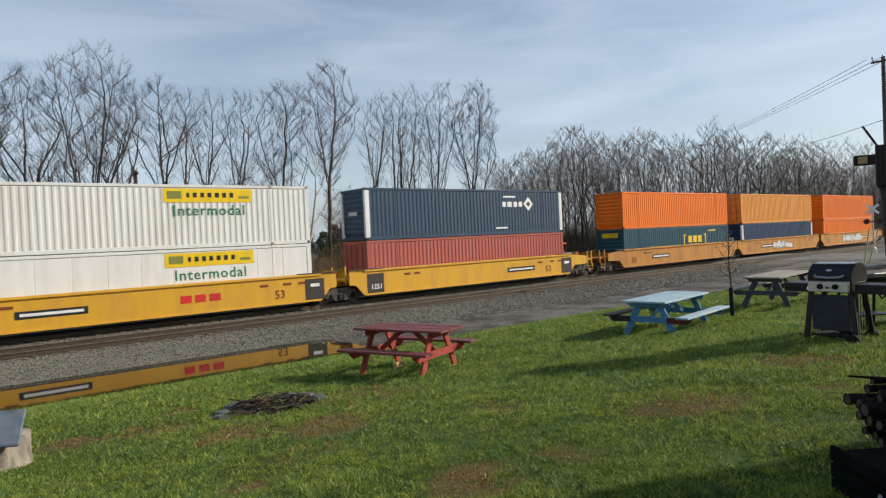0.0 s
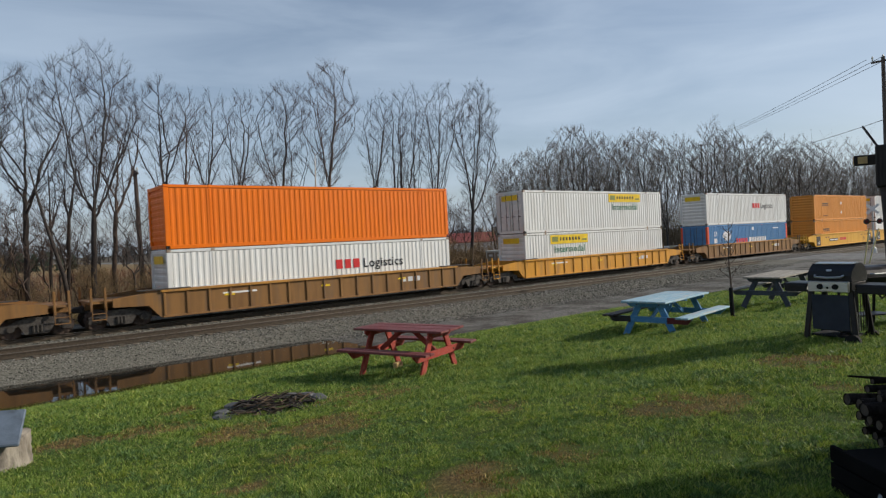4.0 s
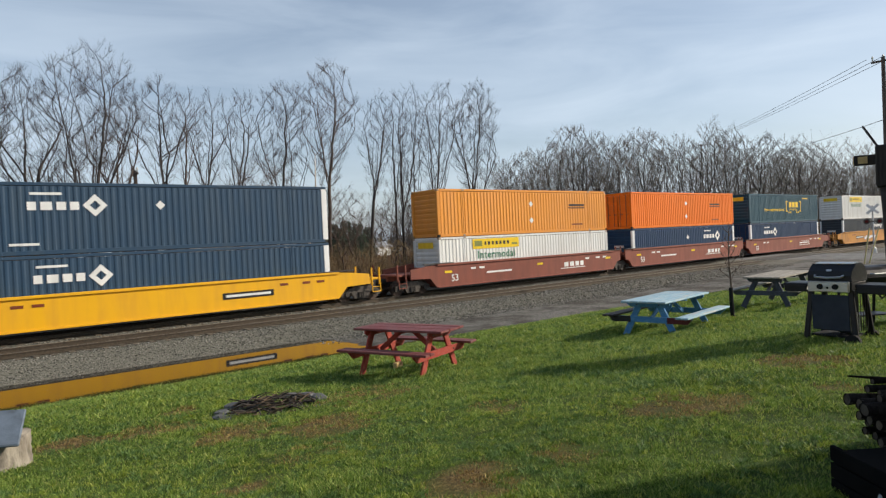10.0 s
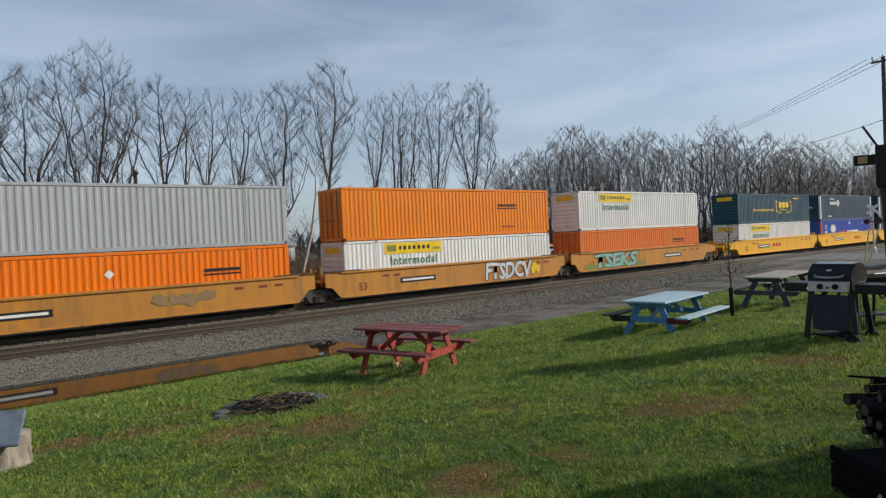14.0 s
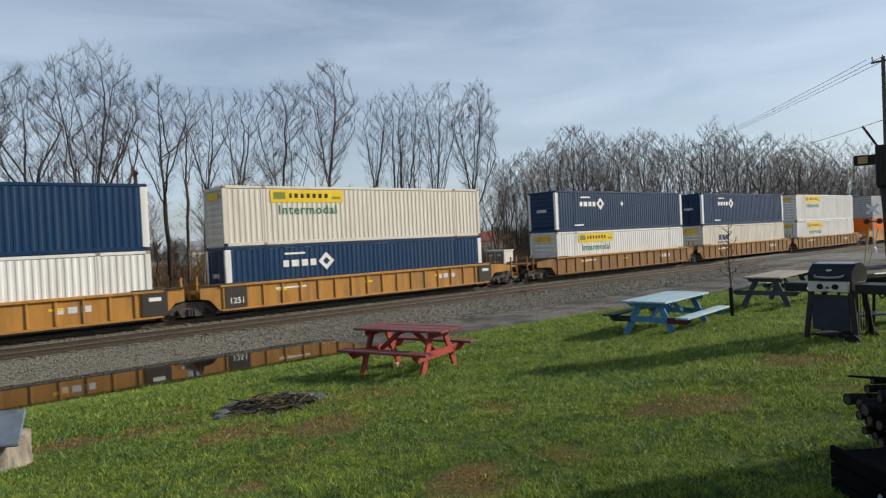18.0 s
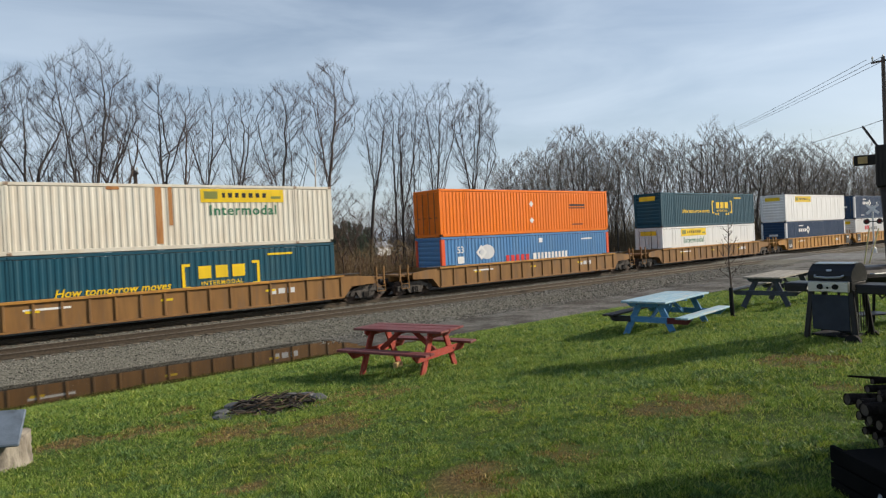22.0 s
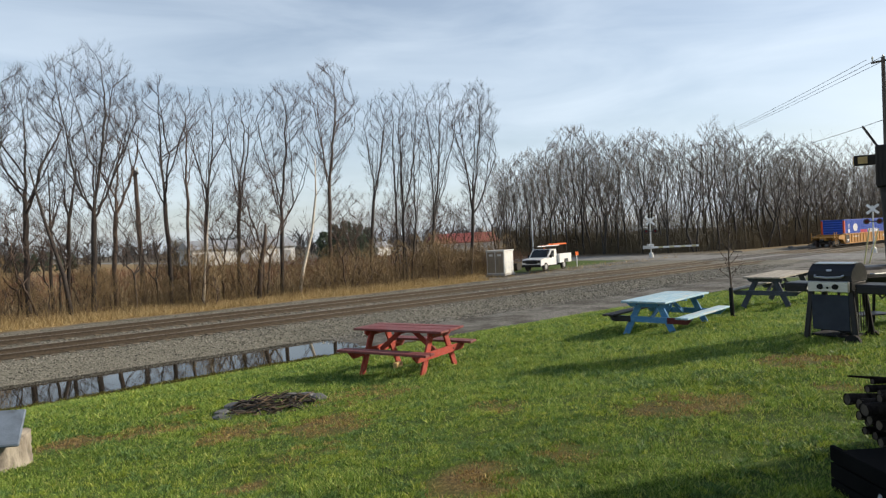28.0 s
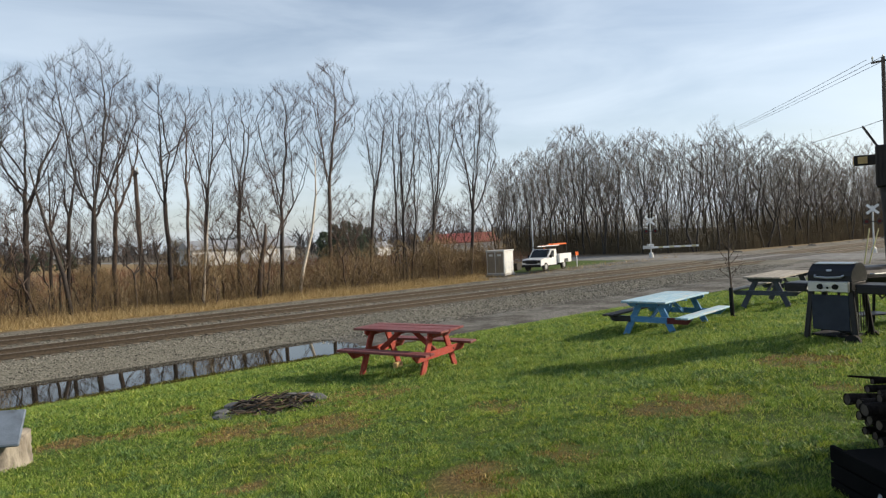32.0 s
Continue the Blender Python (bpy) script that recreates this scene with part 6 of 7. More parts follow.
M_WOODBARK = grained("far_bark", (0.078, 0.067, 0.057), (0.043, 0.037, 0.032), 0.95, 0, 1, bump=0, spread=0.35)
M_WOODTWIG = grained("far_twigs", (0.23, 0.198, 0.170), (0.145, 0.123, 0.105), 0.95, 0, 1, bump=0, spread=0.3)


def skeleton(rng, start, end, n, bow, wander):
    """Points from start to end that set out sideways and bend upwards (bow), with some wander."""
    start, end = np.array(start, float), np.array(end, float)
    u = np.linspace(0, 1, n + 1)[:, None]
    flat = 1 - (1 - u) ** (1 + bow)
    rise = u ** (1 + 0.25 * bow)
    p = start + (end - start) * np.hstack([flat, flat, rise])
    sway = np.cumsum(rng.normal(0, wander, (n + 1, 3)) * [1, 1, 0.3], axis=0)
    sway -= u * sway[-1]
    return p + sway


def crowned_tree(seed, h, width, fork=0.35, leaders=4, girth=0.16, tip=0.006, lean=0.0, cells=520, step=0.34, stems=1, low=None, open_out=0.55, wander=0.05, twig=0.5, lift=0.30, wide_at=0.58, bark=None, twigs=None, low_limbs=2, forks=3):
    """A leafless tree: trunk and leaders first, then branches that grow towards scattered points of an uneven rounded crown, then fine twigs. Gives the meshes of trunk and crown."""
    rng = np.random.default_rng(seed)
    low = fork * 0.95 if low is None else low
    z0, z1 = h * low, h
    lobes = rng.uniform(0, 6.28, 3)
    # points that draw the branches
    u = rng.beta(1.55, 1.25, cells * 3)
    a = rng.uniform(0, 2 * np.pi, cells * 3)
    edge = np.where(u < wide_at, (u / wide_at) ** 0.62, np.sqrt(np.clip(1 - ((u - wide_at) / (1 - wide_at)) ** 2.2, 0, 1)))
    edge = edge * (0.84 + 0.12 * np.sin(2 * a + lobes[0] + 3 * u) + 0.10 * np.sin(3 * a + lobes[1] - 5 * u) + 0.09 * np.sin(9 * u + lobes[2] + a))
    r = width / 2 * edge * np.sqrt(rng.uniform(0.03, 1, cells * 3))
    pull = np.stack([r * np.cos(a), r * np.sin(a), z0 + (z1 - z0) * u], 1)
    pull[:, 0] += lean * pull[:, 2] / h
    gaps = rng.uniform([-width / 2, -width / 2, z0], [width / 2, width / 2, z1], (9, 3))
    near = np.linalg.norm((pull[:, None, :] - gaps[None]) * [1, 1, 0.7], axis=2).min(1)
    pull = pull[near > 0.085 * width][:cells]
    # trunk and leaders
    nodes, parent = [], []

    def chain(pts, root):
        for p in pts:
            nodes.append(np.array(p))
            parent.append(root)
            root = len(nodes) - 1
        return root

    spin = rng.uniform(0, 6.28)
    for s in range(stems):
        b = spin + 6.28 * s / stems + rng.uniform(-0.4, 0.4)
        off = 0.16 if stems > 1 else 0.0
        out = (0.16 * width if stems > 1 else 0.0) * rng.uniform(0.7, 1.2)
        top = np.array([off * cos(b) + out * cos(b) + lean * fork, off * sin(b) + out * sin(b), h * fork * rng.uniform(0.92, 1.05)])
        k = max(4, int(h * fork / step))
        line = skeleton(rng, (off * cos(b), off * sin(b), -0.3), top, k, 0.0, wander * 0.55)
        first = len(nodes)
        last = chain(line, -1)
        count = max(1, int(round(leaders / stems)))
        for j in range(count):
            c = spin * 1.7 + b + 6.28 * j / count + rng.uniform(-0.5, 0.5)
            sway = width / 2 * open_out * (rng.uniform(0.75, 1.1) if count > 1 else 0.2) * (0.25 if j == 0 and count > 2 else 1)
            hz = h * (0.84 if j == 0 else rng.uniform(0.62, 0.80))
            back = 0 if j == 0 else rng.integers(0, max(1, int(k * 0.22)))
            root = last - back
            base = nodes[root]
            goal = np.array([base[0] * 0.6 + sway * cos(c) + lean * hz / h, base[1] * 0.6 + sway * sin(c), hz])
            m = max(4, int((hz - base[2]) / step))
            head = len(nodes)
            chain(skeleton(rng, base, goal, m, 0.25, wander)[1:], root)
            for i in range(forks):
                at = head + int(m * (0.12 + 0.62 * (i + rng.random()) / forks))
                e = c + rng.uniform(-1.5, 1.5)
                hs = h * rng.uniform(0.58, 0.86)
                up = min(max((hs - z0) / (z1 - z0), 0.05), 0.97)
                reach = width / 2 * 0.85 * ((up / wide_at) ** 0.62 if up < wide_at else sqrt(max(0.05, 1 - ((up - wide_at) / (1 - wide_at)) ** 2.2)))
                tip_at = np.array([reach * cos(e) + lean * hs / h, reach * sin(e), hs])
                if hs - nodes[at][2] > 1.5 * step:
                    ln = np.linalg.norm(tip_at - nodes[at])
                    chain(skeleton(rng, nodes[at], tip_at, max(3, int(ln / step)), 0.12, wander)[1:], at)
        for j in range(low_limbs):
            c = rng.uniform(0, 6.28)
            root = first + int(k * rng.uniform(0.55, 0.95))
            ln = width * rng.uniform(0.16, 0.34)
            base = nodes[root]
            chain(skeleton(rng, base, base + np.array([cos(c) * ln, sin(c) * ln, ln * rng.uniform(0.2, 0.9)]), 5, 0.5, wander)[1:], root)
    pos = np.zeros((9000, 3))
    n = len(nodes)
    pos[:n] = nodes
    kids = np.zeros(9000, int)
    for q in parent:
        if q >= 0:
            kids[q] += 1
    alive = pull
    d = np.linalg.norm(alive[:, None] - pos[None, :n], axis=2)
    best, who = d.min(1), d.argmin(1)
    for turn in range(70):
        seen = best < step * 9
        if not seen.any() or n > 8000:
            break
        far_off, far_best, far_who = alive[~seen], best[~seen], who[~seen]
        alive, best, who = alive[seen], best[seen], who[seen]
        way = alive - pos[who]
        way /= np.linalg.norm(way, axis=1)[:, None] + 1e-9
        total = np.zeros((n, 3))
        np.add.at(total, who, way)
        grow_at = np.unique(who)
        grow_at = grow_at[kids[grow_at] < 4]
        if not len(grow_at):
            alive, best, who = far_off, far_best, far_who
            break
        go = total[grow_at]
        go[:, 2] = np.maximum(go[:, 2], 0.25 * np.linalg.norm(go, axis=1))
        before = np.array(parent)[grow_at]
        held = pos[grow_at] - pos[np.where(before < 0, grow_at, before)]
        held /= np.linalg.norm(held, axis=1)[:, None] + 1e-9
        go = go / (np.linalg.norm(go, axis=1)[:, None] + 1e-9) + held * (0.70 - 0.32 * kids[grow_at])[:, None] + [0, 0, lift] + rng.normal(0, 0.13, (len(grow_at), 3))
        go /= np.linalg.norm(go, axis=1)[:, None]
        add = pos[grow_at] + go * step
        pos[n:n + len(add)] = add
        parent += [int(q) for q in grow_at]
        kids[grow_at] += 1
        d = np.linalg.norm(alive[:, None] - add[None], axis=2)
        closer = d.min(1) < best
        who = np.where(closer, n + d.argmin(1), who)
        best = np.minimum(best, d.min(1))
        n += len(add)
        keep = best > step * 0.95
        alive, best, who = np.vstack([alive[keep], far_off]), np.append(best[keep], far_best), np.append(who[keep], far_who)
        if len(far_off):
            d = np.linalg.norm(far_off[:, None] - add[None], axis=2)
            closer = d.min(1) < far_best
            k = len(alive) - len(far_off)
            who[k:] = np.where(closer, n - len(add) + d.argmin(1), far_who)
            best[k:] = np.minimum(far_best, d.min(1))
    # thickness: every fork shares the area of its stem
    parent = np.array(parent)
    kids = [[] for k in range(n)]
    for k in range(n):
        if parent[k] >= 0:
            kids[parent[k]].append(k)
    ends = sum(1 for k in kids if not k) / stems
    power = max(1.7, math.log(max(ends, 8)) / math.log(girth / tip))
    load = np.zeros(n)
    for k in range(n - 1, -1, -1):
        load[k] = sum(load[j] for j in kids[k]) if kids[k] else 1.0
    radius = tip * load ** (1 / power)
    trunk, crown = Shape(), Shape()
    todo = [(k, -1) for k in range(n) if parent[k] < 0]
    while todo:
        k, root = todo.pop()
        line = [k] if root < 0 else [root, k]
        while kids[k]:
            order = sorted(kids[k], key=lambda j: -load[j])
            todo += [(j, k) for j in order[1:]]
            k = order[0]
            line.append(k)
        rr = [float(radius[j]) for j in line]
        if root >= 0:
            rr[0] = rr[1]
        else:
            rr[0] *= 1.35
            rr[1] *= 1.12
        thick = rr[1]
        sides = 8 if thick > 0.07 else 5 if thick > 0.03 else 3
        (trunk if thick > girth * 0.40 else crown).tube([Vector(pos[j]) for j in line], rr, sides, False)
    rnd = random.Random(seed)
    for k in range(n):
        if radius[k] > tip * 1.9 or parent[k] < 0:
            continue
        p = Vector(pos[k])
        d = (p - Vector(pos[parent[k]])).normalized()
        for j in range(3 if not kids[k] else 1):
            v = (d + Vector((rnd.gauss(0, 0.42), rnd.gauss(0, 0.42), rnd.gauss(0.38, 0.30)))).normalized()
            ln = twig * rnd.uniform(0.55, 1.25)
            w = v.cross(Vector((rnd.gauss(0, 1), rnd.gauss(0, 1), rnd.gauss(0, 1)))).normalized() * tip * 0.85
            q = p + v * ln * 0.5
            e = q + (v + Vector((rnd.gauss(0, 0.2), rnd.gauss(0, 0.2), 0.22))).normalized() * ln * 0.5
            f = q + (v + Vector((rnd.gauss(0, 0.55), rnd.gauss(0, 0.55), 0.15))).normalized() * ln * 0.42
            crown.add([p - w, p + w, q + w * 0.8, q - w * 0.8, e], [(0, 1, 2, 3), (3, 2, 4)])
            crown.add([q - w * 0.7, q + w * 0.7, f], [(0, 1, 2)])
    return trunk.mesh("trunk", bark, True), crown.mesh("crown", twigs)


def tree_thing(name, meshes, m, label, group):
    t = holder(name, m, label, "tree", group)
    part("trunk", meshes[0], None, t)
    part("crown", meshes[1], None, t)
    return t


def near_trees():
    rnd = random.Random(2)
    # x, y, height, crown width, height of the fork, leaders, stems, lean, reddish, low limbs, spread of the leaders
    rows = [
        (4.1, 41, 14.2, 4.4, 0.56, 5, 1, 0.2, 0, 4, 0.75), (7.0, 40, 15.9, 5.1, 0.45, 6, 1, 0.7, 0, 4, 0.75), (8.6, 42, 13.2, 3.0, 0.61, 4, 1, 0.5, 1, 4, 0.6),
        (11.8, 42, 14.9, 3.3, 0.59, 4, 1, -0.2, 0, 4, 0.55), (12.6, 41, 13.9, 1.7, 0.65, 3, 1, 0.2, 1, 4, 0.5), (13.9, 42, 14.7, 2.6, 0.48, 4, 1, 0.8, 0, 3, 0.5),
        (16.1, 42, 14.9, 2.5, 0.51, 4, 1, 0.7, 0, 3, 0.5), (18.9, 41.5, 15.5, 4.1, 0.41, 4, 1, 0.8, 0, 3, 0.7), (23.3, 42.5, 18.0, 4.4, 0.51, 4, 1, 0.7, 1, 5, 0.6),
        (27.1, 43, 16.4, 2.6, 0.53, 4, 1, 1.6, 0, 4, 0.45), (30.2, 43, 16.8, 2.1, 0.35, 2, 2, 0.1, 0, 2, 0.5), (30.5, 42.5, 17.4, 2.7, 0.34, 3, 2, 1.2, 0, 2, 0.5),
        (32.9, 42.5, 17.7, 3.4, 0.4, 5, 1, 1.5, 0, 6, 0.6), (37.7, 43, 18.5, 5.2, 0.4, 5, 1, 1.7, 0, 6, 0.65), (1.4, 42, 14.1, 4.2, 0.53, 4, 1, 0.6, 0, 3, 0.6),
        (5.4, 43, 10.7, 1.8, 0.59, 3, 1, 0.3, 0, 3, 0.6), (6.2, 43, 11.5, 2.0, 0.6, 3, 1, 0.6, 0, 3, 0.6),
    ]
    for i, (x, y, h, w, fork, leaders, stems, lean, warm, limbs, spread) in enumerate(rows):
        both = crowned_tree(520 + i, h * 0.935, w * 1.16, fork * 0.93, leaders, 0.105 + 0.008 * w if stems == 1 else 0.085, 0.0054, lean, int(420 + 190 * w), 0.30, stems, fork * 0.78, spread, 0.030, 0.62, 0.40, 0.62, M_BARKS[warm], M_TWIGS[warm], limbs)
        tree_thing("bare_tree", both, pose(x, y, ground_z(x, y) - 0.05), "tall leafless %s tree in dry grass beside the track" % ("reddish-brown" if warm else "dark"), "bare trees along the track")
    small = [crowned_tree(340 + k, 8.0, 4.2, 0.30, 3, 0.065, 0.0055, 0.5 * (k - 1), 420, 0.28, 1 + k % 2, 0.22, 0.9, 0.08, 0.55, 0.20, 0.62, M_BARKS[k % 2], M_TWIGS[1], 5) for k in range(4)]
    for x, y, h in ((4.2, 44, 7.0), (5.7, 42, 7.5), (7.2, 43.5, 6.0), (9.0, 39, 7.6), (10.8, 41, 6.5), (15.1, 42, 8.1), (16.4, 41, 7.6), (17.2, 40.5, 9.3), (23.9, 41, 7.5), (30.2, 44, 8.1), (33.3, 45, 7.7), (37.2, 45, 7.3), (3.4, 41, 6.2), (4.7, 40.5, 6.8), (50.3, 88, 9.1), (57.1, 95, 8.7), (52.8, 84, 9.4), (60.1, 92, 9.0), (54.5, 80, 9.4), (63.9, 90, 9.1), (62.3, 84, 9.9), (70.7, 92, 9.6), (69.0, 86, 10.2), (79.2, 95, 10.0), (76.4, 88, 10.6), (83.4, 92, 11.5), (84.8, 90, 11.9)):
        s = h / 8.0
        tree_thing("bare_tree", small[rnd.randrange(4)], pose(x, y, ground_z(x, y) - 0.05, rnd.uniform(-3, 3), rnd.uniform(-3, 3), rnd.uniform(0, 360)) @ Matrix.Diagonal((s, s, s, 1)), "lower leafless tree with tangled twigs among the taller ones", "bare trees along the track")


near_trees()


def leaning_stems():
    """Pale and broken stems among the trees."""
    rnd = random.Random(21)
    for label, m, pts, rr in (
        ("pale leaning birch stem beside the track", M_BIRCH, [(19.3, 39.6, -0.3), (19.7, 39.6, 1.6), (20.5, 39.7, 4.0), (20.95, 39.7, 6.6), (21.1, 39.8, 9.5)], [0.13, 0.11, 0.09, 0.065, 0.02]),
        ("grey broken tree snag beside the track", M_BARKS[1], [(16.3, 39.2, -0.3), (16.5, 39.2, 1.8), (16.9, 39.2, 3.6), (17.0, 39.2, 4.7)], [0.16, 0.15, 0.13, 0.05]),
        ("pale thin leaning stem beside the track", M_BIRCH, [(12.7, 38.9, -0.3), (12.85, 38.9, 1.5), (13.1, 39, 3.4), (13.3, 39, 5.0)], [0.08, 0.07, 0.06, 0.02]),
        ("dark leaning tree stem beside the track", M_BARKS[0], [(5.9, 39.5, -0.3), (5.6, 39.5, 2.2), (4.9, 39.6, 5), (4.3, 39.7, 8.0)], [0.12, 0.11, 0.08, 0.03])):
        o = Vector(pts[0])
        t = holder("leaning_tree", Matrix.Translation(o), label, "tree")
        part("trunk", Shape().tube([Vector(p) - o for p in pts], rr, 9), m, t, smooth=True)
        if "broken" not in label:
            c = Shape()
            for k in range(16):
                i = rnd.randint(1, len(pts) - 2)
                q = Vector(pts[i]).lerp(Vector(pts[i + 1]), rnd.random()) - o
                a = rnd.uniform(0, 6.28)
                d = Vector((cos(a), sin(a), 1.1)).normalized()
                ln = rnd.uniform(0.7, 1.9)
                e = q + d * ln + Vector((0, 0, 0.2 * ln))
                c.tube([q, q + d * ln * 0.5, e], [0.022, 0.015, 0.006], 4, False)
                for j in range(7):
                    p = q.lerp(e, rnd.uniform(0.3, 1.0))
                    v = (d + Vector((rnd.gauss(0, 0.6), rnd.gauss(0, 0.6), rnd.gauss(0.1, 0.4)))).normalized() * ln * rnd.uniform(0.2, 0.5)
                    c.tube([p, p + v], [0.008, 0.004], 3, False)
            part("crown", c, M_TWIGS[1], t)


leaning_stems()


WOODS_EDGE = [(77.5, 80, 19), (78, 66, 20), (74.5, 53, 18), (74, 45, 18.5), (78, 39.4, 17.5), (92, 37.8, 14.8), (108, 37.4, 15.5), (150, 38, 18), (215, 40, 20)]


def woods_edge(s):
    """Point of the woods' edge at the length s along it, the height of the trees there, and the way into the woods."""
    for (x0, y0, h0), (x1, y1, h1) in zip(WOODS_EDGE, WOODS_EDGE[1:]):
        ln = sqrt((x1 - x0) ** 2 + (y1 - y0) ** 2)
        if s <= ln:
            k = s / ln
            x, y = x0 + (x1 - x0) * k, y0 + (y1 - y0) * k
            way = Vector((x, y * 1.15)).normalized()
            return x, y, h0 + (h1 - h0) * k, way
        s -= ln
    return None


def woods():
    kinds = []
    for k in range(7):
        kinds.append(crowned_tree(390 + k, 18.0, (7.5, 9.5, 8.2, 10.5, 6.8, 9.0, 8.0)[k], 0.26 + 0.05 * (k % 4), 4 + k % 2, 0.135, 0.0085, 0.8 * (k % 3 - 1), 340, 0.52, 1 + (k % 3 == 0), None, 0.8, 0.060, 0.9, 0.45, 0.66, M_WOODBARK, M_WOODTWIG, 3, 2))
    rnd = random.Random(6)
    for row in range(4):
        s = rnd.uniform(0, 3)
        while True:
            spot = woods_edge(s)
            if spot is None:
                break
            x, y, h, way = spot
            deep = 1.2 + row * 4.6 + rnd.uniform(-1.8, 1.8)
            x, y = x + way.x * deep, y + way.y * deep
            k = h * rnd.uniform(0.70, 1.0) * (1 + 0.004 * deep) / 18.0
            w = k * rnd.uniform(0.85, 1.15)
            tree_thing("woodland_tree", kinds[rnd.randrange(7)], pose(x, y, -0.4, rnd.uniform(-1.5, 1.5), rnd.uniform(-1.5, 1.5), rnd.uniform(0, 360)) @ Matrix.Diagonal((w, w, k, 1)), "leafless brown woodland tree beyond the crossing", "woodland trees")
            s += rnd.uniform(2.6, 5.0) * (1 + 1.0 * smooth01(90, 130, x))


woods()


def stems(name, label, spots, material, sides=3):
    """Brush of thin bent stems. spots: x, y, height, radius."""
    rnd = random.Random(len(spots))
    s = Shape()
    for x, y, h, r in spots:
        z = ground_z(x, y) if y < 60 else -0.5
        a, b = rnd.gauss(0, 0.26) * h, rnd.gauss(0, 0.26) * h
        p = Vector((x, y, z - 0.05))
        q = p + Vector((a * 0.35, b * 0.35, h * 0.55))
        w = p + Vector((a, b, h))
        s.tube([p, q, w], [r, r * 0.75, r * 0.3], sides, False)
        for k in range(2):
            u = rnd.uniform(0.35, 0.9)
            o = p.lerp(w, u)
            v = Vector((rnd.uniform(-1, 1), rnd.uniform(-1, 1), rnd.uniform(0.4, 1.2))) * h * 0.22
            s.tube([o, o + v], [r * 0.5, r * 0.2], 3, False)
    ob = part(name, s, material)
    return tagged(ob, label, "brush", kind="stuff")


def undergrowth():
    rnd = random.Random(31)
    m_red = grained("red_brown_brush", (0.30, 0.135, 0.075), (0.19, 0.09, 0.05), 0.95, 0, 0.6, bump=0)
    m_tan = grained("tan_brush", (0.33, 0.235, 0.115), (0.155, 0.105, 0.055), 0.95, 0, 0.6, bump=0)
    bushes = [crowned_tree(140 + k, 4.0, 3.4, 0.16, 4, 0.035, 0.0058, 0.3 * (k - 1), 300, 0.24, 2 + k % 2, 0.10, 1.0, 0.06, 0.45, 0.20, 0.55, M_BARKS[1], m_tan, 4) for k in range(4)]
    for k in range(130):
        x, y = rnd.uniform(-4, 42), 38.4 + abs(rnd.gauss(0, 4))
        if x > 33 and y < 41.5:
            y += 4.5
        sc = rnd.uniform(0.30, 0.85)
        tree_thing("young_tree", bushes[k % 4], pose(x, y, ground_z(x, y) - 0.05, rnd.uniform(-8, 8), rnd.uniform(-8, 8), rnd.uniform(0, 360)) @ Matrix.Diagonal((sc, sc, sc * rnd.uniform(0.9, 1.3), 1)), "small leafless brown tree in the thicket", "young trees in the thicket")
    near, far = [], []
    for k in range(5200):
        x, y = rnd.uniform(-6, 46), 37.5 + abs(rnd.gauss(0, 6))
        if x > 34 and y < 42.5:
            continue
        near.append((x, y, rnd.uniform(0.5, 2.3) * (1 if y > 39 else 0.6), rnd.uniform(0.006, 0.014)))
    for k in range(7500):
        y = rnd.uniform(52, 135)
        x = rnd.uniform(-12, 0.75 * y + 22)
        far.append((x, y, rnd.uniform(0.5, 1.7), rnd.uniform(0.015, 0.035)))
    stems("thicket", "thin brown brush stems under the trees", near, m_tan)
    stems("field_brush", "red-brown scrub covering the field", far, m_red)
    edge = []
    for k in range(13500):
        x, y, h, way = woods_edge(rnd.uniform(2, 165))
        deep = -0.8 + abs(rnd.gauss(0, 13))
        x, y = x + way.x * deep, y + way.y * deep
        edge.append((x, y, rnd.uniform(0.5, 2.4) + max(0.0, deep) * rnd.uniform(0.10, 0.55), rnd.uniform(0.018, 0.04)))
    stems("woodland_brush", "brown undergrowth at the edge of the woods", edge, grained("woodland_stems", (0.19, 0.142, 0.076), (0.095, 0.073, 0.046), 0.95, 0, 0.4, bump=0))


undergrowth()


def far_woods():
    rnd = random.Random(77)
    s = Shape()
    for k in range(420):
        y = rnd.uniform(190, 430)
        x = rnd.uniform(-30, 0.95 * y + 20)
        h = rnd.uniform(5, 11) * (0.7 + y / 700)
        p = Vector((x, y, -1.0))
        s.tube([p, p + Vector((0, 0, h * 0.8))], [0.22, 0.08], 3, False)
        for j in range(34):
            a = rnd.uniform(0, 6.28)
            o = p + Vector((0, 0, h * rnd.uniform(0.12, 0.8)))
            v = Vector((cos(a), sin(a), rnd.uniform(0.3, 1.5))) * h * rnd.uniform(0.15, 0.30)
            s.tube([o, o + v], [0.13, 0.05], 3, False)
    tagged(part("far_woods", s, grained("horizon_trees", (0.075, 0.068, 0.064), (0.05, 0.046, 0.044), 0.95, 0, 0.4, bump=0)), "distant leafless trees on the horizon", "woods", kind="stuff")


far_woods()


